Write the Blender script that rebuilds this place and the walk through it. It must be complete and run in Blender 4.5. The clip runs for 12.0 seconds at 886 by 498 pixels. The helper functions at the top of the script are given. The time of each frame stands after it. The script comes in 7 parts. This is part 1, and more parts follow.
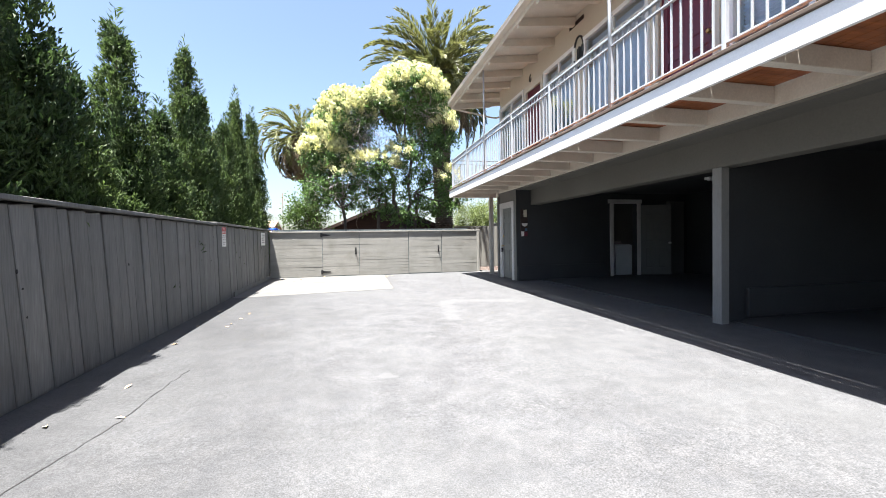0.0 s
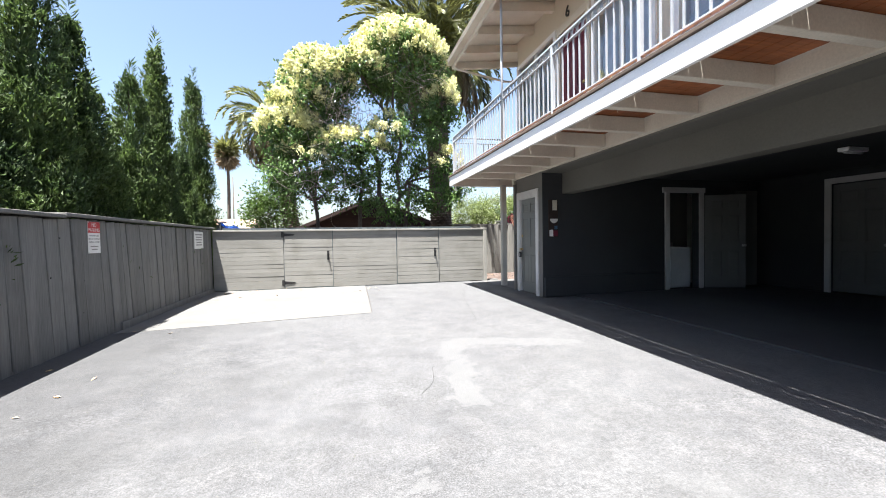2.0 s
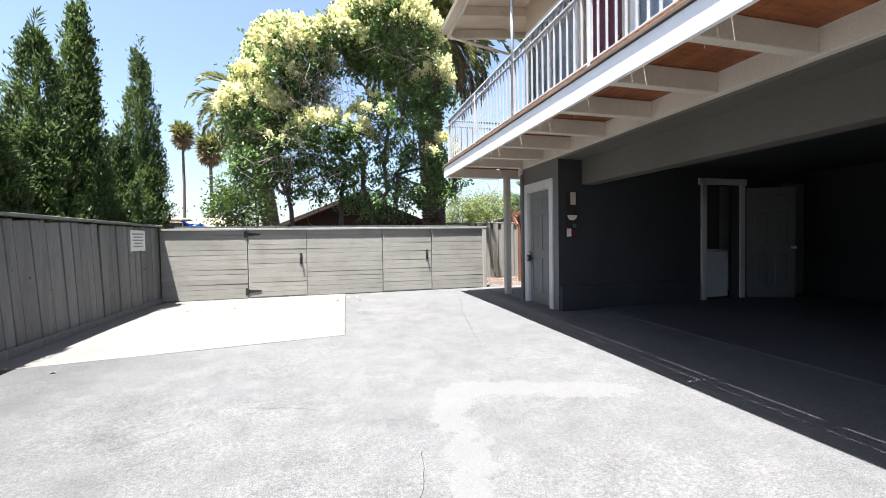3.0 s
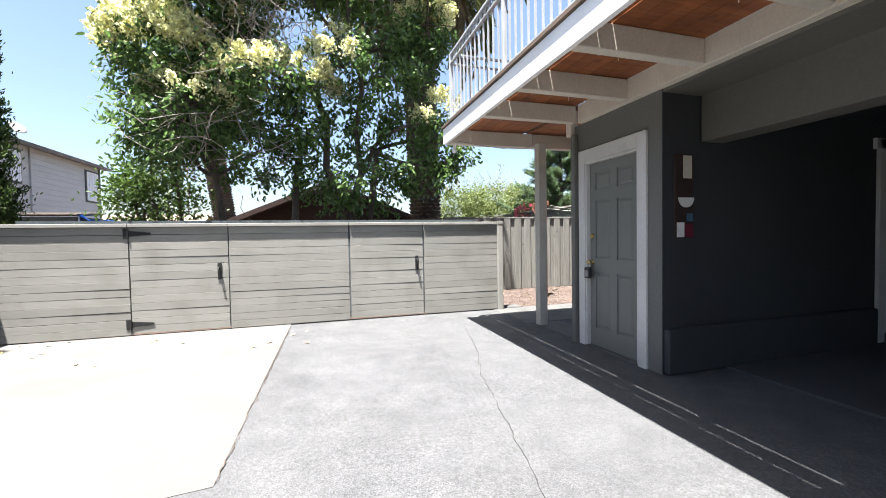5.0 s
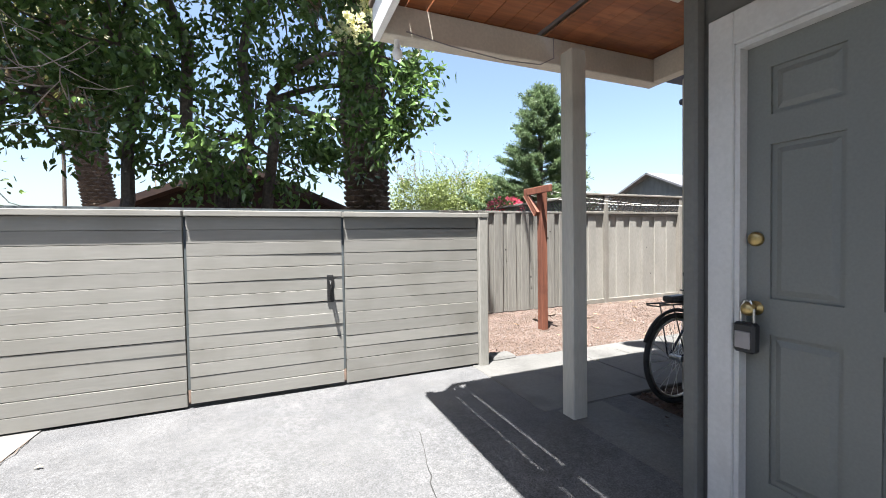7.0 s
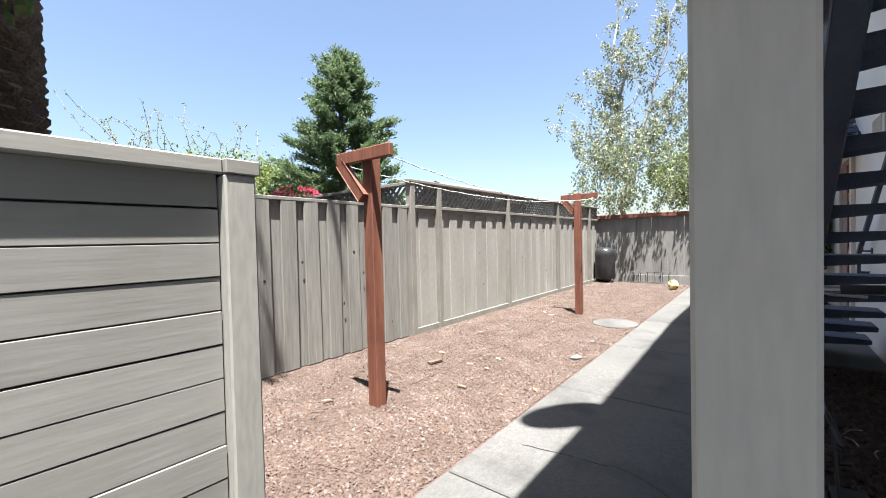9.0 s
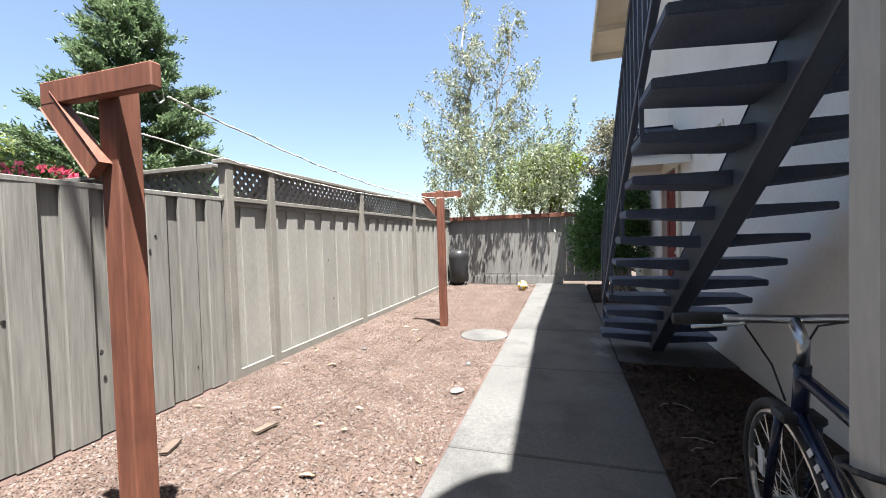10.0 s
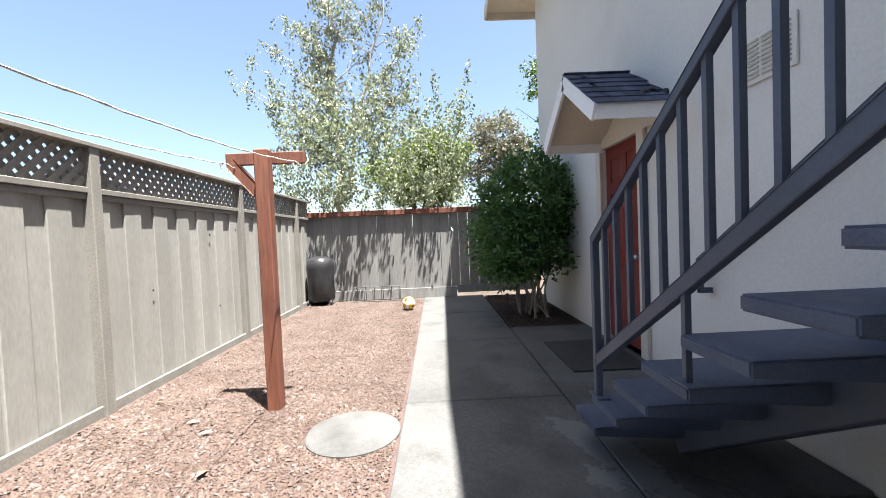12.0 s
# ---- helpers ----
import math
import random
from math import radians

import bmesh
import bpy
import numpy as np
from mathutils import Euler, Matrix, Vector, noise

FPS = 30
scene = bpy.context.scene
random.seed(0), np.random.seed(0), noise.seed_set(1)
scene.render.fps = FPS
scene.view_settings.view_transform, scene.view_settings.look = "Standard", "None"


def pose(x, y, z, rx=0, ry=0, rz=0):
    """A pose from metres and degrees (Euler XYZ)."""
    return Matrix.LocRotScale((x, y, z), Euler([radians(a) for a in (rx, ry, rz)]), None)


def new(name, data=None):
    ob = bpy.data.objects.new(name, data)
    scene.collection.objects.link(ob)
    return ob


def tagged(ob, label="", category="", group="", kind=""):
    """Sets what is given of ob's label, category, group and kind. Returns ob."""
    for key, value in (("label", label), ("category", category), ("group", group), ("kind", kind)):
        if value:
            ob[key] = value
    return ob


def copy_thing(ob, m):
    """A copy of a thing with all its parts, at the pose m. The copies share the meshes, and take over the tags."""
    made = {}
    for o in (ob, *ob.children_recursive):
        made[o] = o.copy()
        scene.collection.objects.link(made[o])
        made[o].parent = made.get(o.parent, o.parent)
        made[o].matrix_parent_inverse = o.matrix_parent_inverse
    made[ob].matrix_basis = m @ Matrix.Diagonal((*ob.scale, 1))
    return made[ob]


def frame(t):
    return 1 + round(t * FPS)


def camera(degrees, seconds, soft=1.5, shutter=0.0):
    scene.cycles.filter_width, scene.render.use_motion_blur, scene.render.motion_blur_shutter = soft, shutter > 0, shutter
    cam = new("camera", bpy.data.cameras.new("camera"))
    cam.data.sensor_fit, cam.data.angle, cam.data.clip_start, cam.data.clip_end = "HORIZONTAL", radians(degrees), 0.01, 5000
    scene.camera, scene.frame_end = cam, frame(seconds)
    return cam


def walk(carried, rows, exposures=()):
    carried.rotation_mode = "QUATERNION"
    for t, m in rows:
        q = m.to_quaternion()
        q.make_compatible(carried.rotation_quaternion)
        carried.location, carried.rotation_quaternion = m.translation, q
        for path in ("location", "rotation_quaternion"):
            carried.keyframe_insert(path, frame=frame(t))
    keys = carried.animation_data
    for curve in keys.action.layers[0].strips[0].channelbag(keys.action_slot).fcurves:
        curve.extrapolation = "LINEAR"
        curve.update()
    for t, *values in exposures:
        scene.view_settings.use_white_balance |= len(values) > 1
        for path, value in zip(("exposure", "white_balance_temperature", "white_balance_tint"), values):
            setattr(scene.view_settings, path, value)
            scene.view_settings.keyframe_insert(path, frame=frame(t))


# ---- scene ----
cam = camera(95.7, 12.0, 0.95)
METRES, EYE, TILT, LEAN, TURN = 16.67, 1.25, 0.0, 0.0, -13.2
ROWS = [
    (0.0, 0.0, 0.0, 0.0, -0.02, -1.33, 0.97),
    (0.5, -0.0023, 0.0449, 0.0009, -0.12, -1.38, 0.93),
    (1.0, -0.0029, 0.0894, 0.0025, -0.24, -1.35, 0.98),
    (1.5, -0.0048, 0.1352, 0.0022, -0.46, -1.41, 0.97),
    (2.0, -0.0059, 0.1794, 0.0023, -0.86, -1.4, 0.95),
    (2.5, -0.0064, 0.2242, 0.0028, -1.22, -1.36, 0.91),
    (3.0, -0.0061, 0.2688, 0.003, -1.98, -1.42, 0.89),
    (5.0, -0.0079, 0.453, 0.0058, -3.56, -1.7, 0.98),
    (5.5, -0.0053, 0.4976, 0.0052, -4.06, -1.65, 0.97),
    (6.0, 0.0017, 0.5407, 0.006, -7.23, -1.59, 1.02),
    (6.5, 0.0081, 0.5845, 0.0063, -8.47, -1.58, 0.96),
    (8.5, 0.0441, 0.7439, 0.0057, -25.35, -1.28, 1.15),
    (9.0, 0.0585, 0.7744, 0.0051, -38.33, -1.3, 1.36),
    (9.5, 0.0765, 0.8006, 0.0048, -49.32, -1.41, 1.46),
    (10.0, 0.1009, 0.8227, 0.0067, -60.05, -1.63, 1.73),
    (10.5, 0.1327, 0.8414, 0.0061, -66.17, -1.97, 1.82),
    (11.0, 0.1675, 0.857, 0.0058, -70.47, -2.09, 2.14),
    (11.5, 0.2038, 0.869, 0.0049, -77.19, -2.15, 2.36),
    (12.0, 0.2399, 0.8813, 0.0053, -77.84, -1.9, 2.41),
]
EXPOSURES = [(0.0, 2.63), (8.5, 2.6), (9.0, 2.47), (9.5, 2.45), (10.5, 2.53), (11.0, 2.58), (12.0, 2.63)]
walk(cam, [(t, pose(0, 0, EYE, TILT, LEAN, TURN) @ pose(METRES * x, METRES * y, METRES * z, 90 + pitch, roll, yaw)) for t, x, y, z, yaw, pitch, roll in ROWS], EXPOSURES)

# ---- sky, sun, exposure ----
SUN_WAY = Vector((0.185, 0.175, -1.0)).normalized()   # the way the light travels
world = bpy.data.worlds.new("sky")
scene.world = world
world.use_nodes = True
wn = world.node_tree
sky = wn.nodes.new("ShaderNodeTexSky")
sky.sky_type, sky.sun_disc = "NISHITA", False
sky.sun_elevation = math.asin(-SUN_WAY.z)
sky.sun_rotation = math.atan2(-SUN_WAY.x, -SUN_WAY.y)
sky.air_density, sky.dust_density, sky.ozone_density = 1.0, 2.2, 1.2
wn.links.new(sky.outputs[0], wn.nodes["Background"].inputs[0])
wn.nodes["Background"].inputs[1].default_value = 0.051
sun = new("sun", bpy.data.lights.new("sun", "SUN"))
sun.data.energy, sun.data.angle, sun.data.color = 5.0, radians(0.53), (1.0, 0.977, 0.947)
sun.rotation_mode = "QUATERNION"
sun.rotation_quaternion = SUN_WAY.to_track_quat("-Z", "Y")


# ---- helpers of this scene ----
def world_of(ob):
    m = ob.matrix_basis.copy()
    while ob.parent:
        ob = ob.parent
        m = ob.matrix_basis @ m
    return m


def thing(name, loc, label, category, group="", kind="", turn=0.0):
    ob = new(name)
    ob.empty_display_size = 0.2
    ob.matrix_basis = pose(*loc, 0, 0, turn)
    return tagged(ob, label, category, group, kind)


def part(name, bm, material, parent=None, label="", smooth=False, local=False):
    """Links a bmesh, given in world metres, as one mesh under parent."""
    me = bpy.data.meshes.new(name)
    if parent is not None and not local:
        bmesh.ops.transform(bm, matrix=world_of(parent).inverted(), verts=bm.verts)
    if smooth:
        for f in bm.faces:
            f.smooth = True
    bm.to_mesh(me)
    bm.free()
    for m in material if isinstance(material, (list, tuple)) else [material]:
        me.materials.append(m)
    ob = new(name, me)
    ob.parent = parent
    if label:
        tagged(ob, label)
    return ob


def solid(name, bm, material, label, category, kind="", group="", smooth=False):
    return tagged(part(name, bm, material, smooth=smooth), label, category, group, kind)


def piece(name, me, parent, m):
    """One more object on a shared mesh; m is its pose in the world."""
    ob = new(name, me)
    ob.parent = parent
    ob.matrix_basis = world_of(parent).inverted() @ m
    return ob


def raw(name, verts, faces, material, parent=None, label="", smooth=False):
    """A mesh from arrays of vertices and faces."""
    me = bpy.data.meshes.new(name)
    if parent is not None:
        inv = np.array(world_of(parent).inverted())
        verts = np.asarray(verts) @ inv[:3, :3].T + inv[:3, 3]
    me.from_pydata(np.asarray(verts).tolist(), [], np.asarray(faces).tolist())
    if smooth:
        me.shade_smooth()
    for m in material if isinstance(material, (list, tuple)) else [material]:
        me.materials.append(m)
    ob = new(name, me)
    ob.parent = parent
    if label:
        tagged(ob, label)
    return ob


def bx(bm, x0, x1, y0, y1, z0, z1, bev=0.0):
    r = bmesh.ops.create_cube(bm, size=1.0)
    vs = r["verts"]
    for v in vs:
        v.co = Vector(((x0 + x1) / 2 + v.co.x * (x1 - x0), (y0 + y1) / 2 + v.co.y * (y1 - y0), (z0 + z1) / 2 + v.co.z * (z1 - z0)))
    if bev:
        es = list({e for v in vs for e in v.link_edges})
        bmesh.ops.bevel(bm, geom=es, offset=bev, segments=1, affect="EDGES")
    return bm


def box(x0, x1, y0, y1, z0, z1, bev=0.0):
    return bx(bmesh.new(), x0, x1, y0, y1, z0, z1, bev)


def beam(bm, a, b, w, h, bev=0.0, up=(0, 0, 1)):
    """A bar of section w (across) by h (up) from a to b."""
    a, b = Vector(a), Vector(b)
    d = (b - a)
    n = d.normalized()
    side = n.cross(Vector(up))
    side = side.normalized() if side.length > 1e-4 else Vector((1, 0, 0))
    top = side.cross(n)
    r = bmesh.ops.create_cube(bm, size=1.0)
    for v in r["verts"]:
        v.co = (a + b) / 2 + n * (v.co.x * d.length) + side * (v.co.y * w) + top * (v.co.z * h)
    if bev:
        es = list({e for v in r["verts"] for e in v.link_edges})
        bmesh.ops.bevel(bm, geom=es, offset=bev, segments=1, affect="EDGES")
    return bm


def tube(bm, pts, r, sides=8, r_end=None):
    """A round tube along points."""
    pts = [Vector(p) for p in pts]
    rings = []
    for i, p in enumerate(pts):
        n = (pts[min(i + 1, len(pts) - 1)] - pts[max(i - 1, 0)]).normalized()
        s = n.cross(Vector((0.13, 0.21, 1)))
        s = (s if s.length > 1e-3 else n.cross(Vector((1, 0, 0)))).normalized()
        u = n.cross(s)
        rr = r if r_end is None else r + (r_end - r) * i / (len(pts) - 1)
        rings.append([bm.verts.new(p + (s * math.cos(2 * math.pi * k / sides) + u * math.sin(2 * math.pi * k / sides)) * rr) for k in range(sides)])
    for a, b in zip(rings, rings[1:]):
        for k in range(sides):
            bm.faces.new((a[k], a[(k + 1) % sides], b[(k + 1) % sides], b[k]))
    bm.faces.new(rings[0][::-1])
    bm.faces.new(rings[-1])
    return bm


def lathe(bm, profile, centre, seg=20, axis="z"):
    """A turned shape from (radius, height) pairs."""
    c = Vector(centre)
    rings = []
    for r, h in profile:
        ring = []
        for k in range(seg):
            a = 2 * math.pi * k / seg
            p = Vector((r * math.cos(a), r * math.sin(a), h))
            if axis == "y":
                p = Vector((p.x, p.z, p.y))
            elif axis == "x":
                p = Vector((p.z, p.x, p.y))
            ring.append(bm.verts.new(c + p))
        rings.append(ring)
    for a, b in zip(rings, rings[1:]):
        for k in range(seg):
            bm.faces.new((a[k], a[(k + 1) % seg], b[(k + 1) % seg], b[k]))
    bm.faces.new(rings[0][::-1])
    bm.faces.new(rings[-1])
    bmesh.ops.recalc_face_normals(bm, faces=bm.faces)
    return bm


def grid(x0, x1, y0, y1, zf, nx, ny):
    bm = bmesh.new()
    vs = [[bm.verts.new((x0 + (x1 - x0) * i / nx, y0 + (y1 - y0) * j / ny, 0)) for j in range(ny + 1)] for i in range(nx + 1)]
    for row in vs:
        for v in row:
            v.co.z = zf(v.co.x, v.co.y)
    for i in range(nx):
        for j in range(ny):
            bm.faces.new((vs[i][j], vs[i + 1][j], vs[i + 1][j + 1], vs[i][j + 1]))
    return bm


# ---- materials ----
def mat(name, c1, c2, scale=(3, 3, 3), rough=0.75, bump=0.25, fine=60.0, fine_mix=0.25, rand=0.0, metal=0.0, stain=None, stain_scale=0.6, stain_at=(0.5, 0.75), dist=0.01, spec=0.5, leaf=0.0, island=0.0):
    m = bpy.data.materials.new(name)
    m.use_nodes = True
    nt = m.node_tree
    N, L = nt.nodes, nt.links
    b = N["Principled BSDF"]
    b.inputs["Roughness"].default_value, b.inputs["Metallic"].default_value = rough, metal
    b.inputs["Specular IOR Level"].default_value = spec
    geo = N.new("ShaderNodeNewGeometry")
    mp = N.new("ShaderNodeMapping")
    mp.inputs["Scale"].default_value = scale
    L.new(geo.outputs["Position"], mp.inputs[0])
    n1 = N.new("ShaderNodeTexNoise")
    n1.inputs["Scale"].default_value, n1.inputs["Detail"].default_value = 1.0, 6.0
    L.new(mp.outputs[0], n1.inputs["Vector"])
    ramp = N.new("ShaderNodeValToRGB")
    ramp.color_ramp.elements[0].position, ramp.color_ramp.elements[1].position = 0.33, 0.67
    ramp.color_ramp.elements[0].color, ramp.color_ramp.elements[1].color = (*c1, 1), (*c2, 1)
    L.new(n1.outputs["Fac"], ramp.inputs[0])
    col = ramp.outputs[0]
    n2 = N.new("ShaderNodeTexNoise")
    n2.inputs["Scale"].default_value, n2.inputs["Detail"].default_value = fine, 3.0
    if max(scale) > 3 * min(scale):
        mp2 = N.new("ShaderNodeMapping")
        top = max(scale)
        mp2.inputs["Scale"].default_value = [max(s / top, 0.04) for s in scale]
        L.new(geo.outputs["Position"], mp2.inputs[0])
        L.new(mp2.outputs[0], n2.inputs["Vector"])
    else:
        L.new(geo.outputs["Position"], n2.inputs["Vector"])

    def mixer(kind, fac, a, bb):
        x = N.new("ShaderNodeMix")
        x.data_type, x.blend_type = "RGBA", kind
        for sock, val in ((x.inputs[0], fac), (x.inputs[6], a), (x.inputs[7], bb)):
            if hasattr(val, "links"):
                L.new(val, sock)
            else:
                sock.default_value = val
        return x.outputs[2]

    if fine_mix:
        fr = N.new("ShaderNodeMapRange")
        fr.inputs[1].default_value, fr.inputs[2].default_value = 0.3, 0.7
        fr.inputs[3].default_value, fr.inputs[4].default_value = 1 - fine_mix, 1 + fine_mix
        L.new(n2.outputs["Fac"], fr.inputs[0])
        col = mixer("MULTIPLY", 1.0, col, fr.outputs[0])
    if stain:
        n3 = N.new("ShaderNodeTexNoise")
        n3.inputs["Scale"].default_value, n3.inputs["Detail"].default_value = stain_scale, 5.0
        L.new(geo.outputs["Position"], n3.inputs["Vector"])
        sr = N.new("ShaderNodeMapRange")
        sr.inputs[1].default_value, sr.inputs[2].default_value = stain_at
        L.new(n3.outputs["Fac"], sr.inputs[0])
        col = mixer("MIX", sr.outputs[0], col, (*stain, 1))
    if rand or island:
        src = N.new("ShaderNodeObjectInfo").outputs["Random"] if rand else geo.outputs["Random Per Island"]
        rr = N.new("ShaderNodeMapRange")
        amount = rand or island
        rr.inputs[3].default_value, rr.inputs[4].default_value = 1 - amount, 1 + amount
        L.new(src, rr.inputs[0])
        col = mixer("MULTIPLY", 1.0, col, rr.outputs[0])
    L.new(col, b.inputs["Base Color"])
    if bump:
        bp = N.new("ShaderNodeBump")
        bp.inputs["Strength"].default_value, bp.inputs["Distance"].default_value = bump, dist
        L.new(n2.outputs["Fac"], bp.inputs["Height"])
        L.new(bp.outputs[0], b.inputs["Normal"])
    if leaf:
        tr = N.new("ShaderNodeBsdfTranslucent")
        L.new(col, tr.inputs[0])
        ms = N.new("ShaderNodeMixShader")
        ms.inputs[0].default_value = leaf
        L.new(b.outputs[0], ms.inputs[1])
        L.new(tr.outputs[0], ms.inputs[2])
        L.new(ms.outputs[0], N["Material Output"].inputs[0])
    return m


M_ASPHALT = mat("asphalt", (0.058, 0.059, 0.062), (0.072, 0.072, 0.074), (6, 6, 6), 0.92, 0.6, 120, 0.5, stain=(0.077, 0.078, 0.079), stain_scale=0.7, stain_at=(0.4, 0.85), dist=0.01)
M_CONCRETE = mat("concrete", (0.072, 0.071, 0.067), (0.093, 0.091, 0.086), (1.2, 1.2, 1.2), 0.85, 0.35, 120, 0.14, stain=(0.047, 0.046, 0.043), stain_scale=2.6, stain_at=(0.5, 0.74), dist=0.004)
M_SLAB = mat("pale_concrete", (0.084, 0.081, 0.077), (0.101, 0.098, 0.093), (1.0, 1.0, 1.0), 0.85, 0.3, 110, 0.1, stain=(0.079, 0.075, 0.070), stain_scale=1.0, stain_at=(0.55, 0.8), dist=0.004)
# stained concrete, base colour lowered to hold the carport's shade
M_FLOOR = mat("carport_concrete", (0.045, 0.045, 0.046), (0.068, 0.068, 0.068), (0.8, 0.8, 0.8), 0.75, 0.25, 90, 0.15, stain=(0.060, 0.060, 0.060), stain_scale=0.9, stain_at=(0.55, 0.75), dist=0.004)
M_EARTH = mat("earth", (0.050, 0.035, 0.025), (0.085, 0.062, 0.045), (2, 2, 2), 0.95, 0.8, 60, 0.4, dist=0.03)
M_MULCH = mat("dark_mulch", (0.035, 0.020, 0.013), (0.070, 0.042, 0.028), (6, 6, 6), 0.95, 0.9, 90, 0.5, dist=0.03)
# grey fence paint, darkened so the driveway side's shade is in the colour
M_FENCE_V = mat("shaded_weathered_fence_paint", (0.129, 0.127, 0.120), (0.166, 0.163, 0.153), (9, 9, 0.7), 0.8, 0.45, 70, 0.16, rand=0.13, stain=(0.101, 0.097, 0.090), stain_scale=1.1, stain_at=(0.56, 0.85), dist=0.006)
M_FENCE_B = mat("back_fence_paint", (0.166, 0.163, 0.154), (0.214, 0.210, 0.197), (9, 9, 0.7), 0.8, 0.45, 70, 0.16, rand=0.13, stain=(0.130, 0.125, 0.116), stain_scale=1.1, stain_at=(0.56, 0.85), dist=0.006)
M_FENCE_H = mat("weathered_board_paint", (0.196, 0.192, 0.173), (0.219, 0.213, 0.193), (1.2, 1.2, 12), 0.8, 0.1, 60, 0.04, rand=0.09, stain=(0.165, 0.159, 0.139), stain_scale=2.2, stain_at=(0.48, 0.74), dist=0.006)
M_FENCE_Y = mat("yard_fence_paint", (0.223, 0.215, 0.192), (0.276, 0.267, 0.241), (4, 4, 0.9), 0.8, 0.25, 70, 0.1, rand=0.08, stain=(0.195, 0.185, 0.162), stain_scale=1.1, stain_at=(0.56, 0.85), dist=0.005)
M_FENCE_ROUGH = mat("rough_sawn_fence_paint", (0.165, 0.159, 0.142), (0.204, 0.198, 0.178), (14, 14, 0.9), 0.85, 0.4, 60, 0.16, rand=0.08, stain=(0.136, 0.130, 0.113), stain_scale=1.1, stain_at=(0.56, 0.85), dist=0.008)
M_LATTICE = mat("lattice_paint", (0.166, 0.156, 0.135), (0.210, 0.197, 0.172), (5, 5, 3), 0.8, 0.3, 70, 0.15, rand=0.1, dist=0.004)
# wall paint with the carport's shade put into the colour
M_CARPORT = mat("shaded_carport_paint", (0.030, 0.032, 0.036), (0.039, 0.043, 0.046), (0.8, 0.8, 0.8), 0.8, 0.2, 45, 0.06, dist=0.005)
M_WALL_DARK = mat("grey_green_wall_paint", (0.131, 0.13, 0.12), (0.151, 0.149, 0.138), (0.8, 0.8, 0.8), 0.75, 0.25, 45, 0.06, dist=0.006)
M_HEADER = mat("brown_grey_beam_paint", (0.110, 0.106, 0.091), (0.134, 0.129, 0.113), (0.8, 0.8, 0.8), 0.75, 0.25, 45, 0.06, dist=0.006)
M_DOOR_GREY = mat("grey_door_paint", (0.15, 0.155, 0.143), (0.17, 0.175, 0.162), (1.5, 1.5, 1.5), 0.55, 0.1, 90, 0.05, dist=0.002)
M_STUCCO = mat("cream_stucco", (0.65, 0.63, 0.59), (0.72, 0.7, 0.66), (0.7, 0.7, 0.7), 0.9, 0.2, 55, 0.05, stain=(0.58, 0.54, 0.48), stain_scale=0.8, stain_at=(0.58, 0.85), dist=0.008)
M_STUCCO_UP = mat("tan_stucco", (0.56, 0.5, 0.41), (0.63, 0.57, 0.47), (0.7, 0.7, 0.7), 0.9, 0.4, 55, 0.05, dist=0.008)
M_CREAM = mat("cream_timber_paint", (0.56, 0.51, 0.43), (0.66, 0.61, 0.52), (2, 2, 2), 0.65, 0.2, 50, 0.07, stain=(0.42, 0.36, 0.28), stain_scale=2.0, stain_at=(0.6, 0.85), dist=0.004)
M_TRIM = mat("off_white_trim", (0.52, 0.51, 0.49), (0.6, 0.59, 0.57), (2, 2, 2), 0.6, 0.12, 60, 0.05, stain=(0.42, 0.4, 0.37), stain_scale=3.0, stain_at=(0.62, 0.85), dist=0.003)
M_WHITE = mat("white_gloss_paint", (0.78, 0.78, 0.78), (0.84, 0.84, 0.83), (1.5, 1.5, 1.5), 0.5, 0.06, 60, 0.04, dist=0.002)
M_RAILPAINT = mat("pale_blue_grey_metal_paint", (0.336, 0.357, 0.383), (0.390, 0.410, 0.430), (4, 4, 4), 0.45, 0.05, 60, 0.05, dist=0.002)
M_POSTGREY = mat("grey_post_paint", (0.19, 0.188, 0.182), (0.23, 0.227, 0.22), (4, 4, 0.8), 0.65, 0.2, 60, 0.06, stain=(0.15, 0.147, 0.14), stain_scale=3.0, stain_at=(0.6, 0.85), dist=0.003)
M_POSTPAINT = mat("beige_post_paint", (0.4, 0.38, 0.335), (0.47, 0.45, 0.4), (4, 4, 0.8), 0.65, 0.2, 60, 0.06, stain=(0.33, 0.31, 0.27), stain_scale=3.0, stain_at=(0.6, 0.85), dist=0.003)
M_SOFFIT = mat("red_stained_decking", (0.200, 0.060, 0.020), (0.320, 0.108, 0.036), (1.2, 9, 9), 0.55, 0.2, 40, 0.2, rand=0.2, stain=(0.104, 0.036, 0.016), stain_scale=5.0, stain_at=(0.62, 0.75), dist=0.003)
M_REDWOOD = mat("red_stained_post", (0.122, 0.040, 0.022), (0.190, 0.070, 0.040), (9, 9, 0.8), 0.7, 0.4, 60, 0.22, stain=(0.079, 0.024, 0.015), stain_scale=3.0, stain_at=(0.58, 0.8), dist=0.005)
M_DECKEDGE = mat("worn_brown_deck_edge", (0.07, 0.05, 0.038), (0.12, 0.085, 0.062), (8, 1, 8), 0.8, 0.3, 60, 0.2, dist=0.004)
M_SLATE = mat("slate_blue_metal_paint", (0.052, 0.066, 0.1), (0.07, 0.087, 0.125), (3, 3, 3), 0.5, 0.1, 60, 0.08, dist=0.002)
M_TREAD = mat("slate_painted_concrete_tread", (0.053, 0.068, 0.109), (0.078, 0.099, 0.149), (3, 3, 3), 0.7, 0.3, 90, 0.15, stain=(0.136, 0.140, 0.153), stain_scale=4.0, stain_at=(0.62, 0.85), dist=0.004)
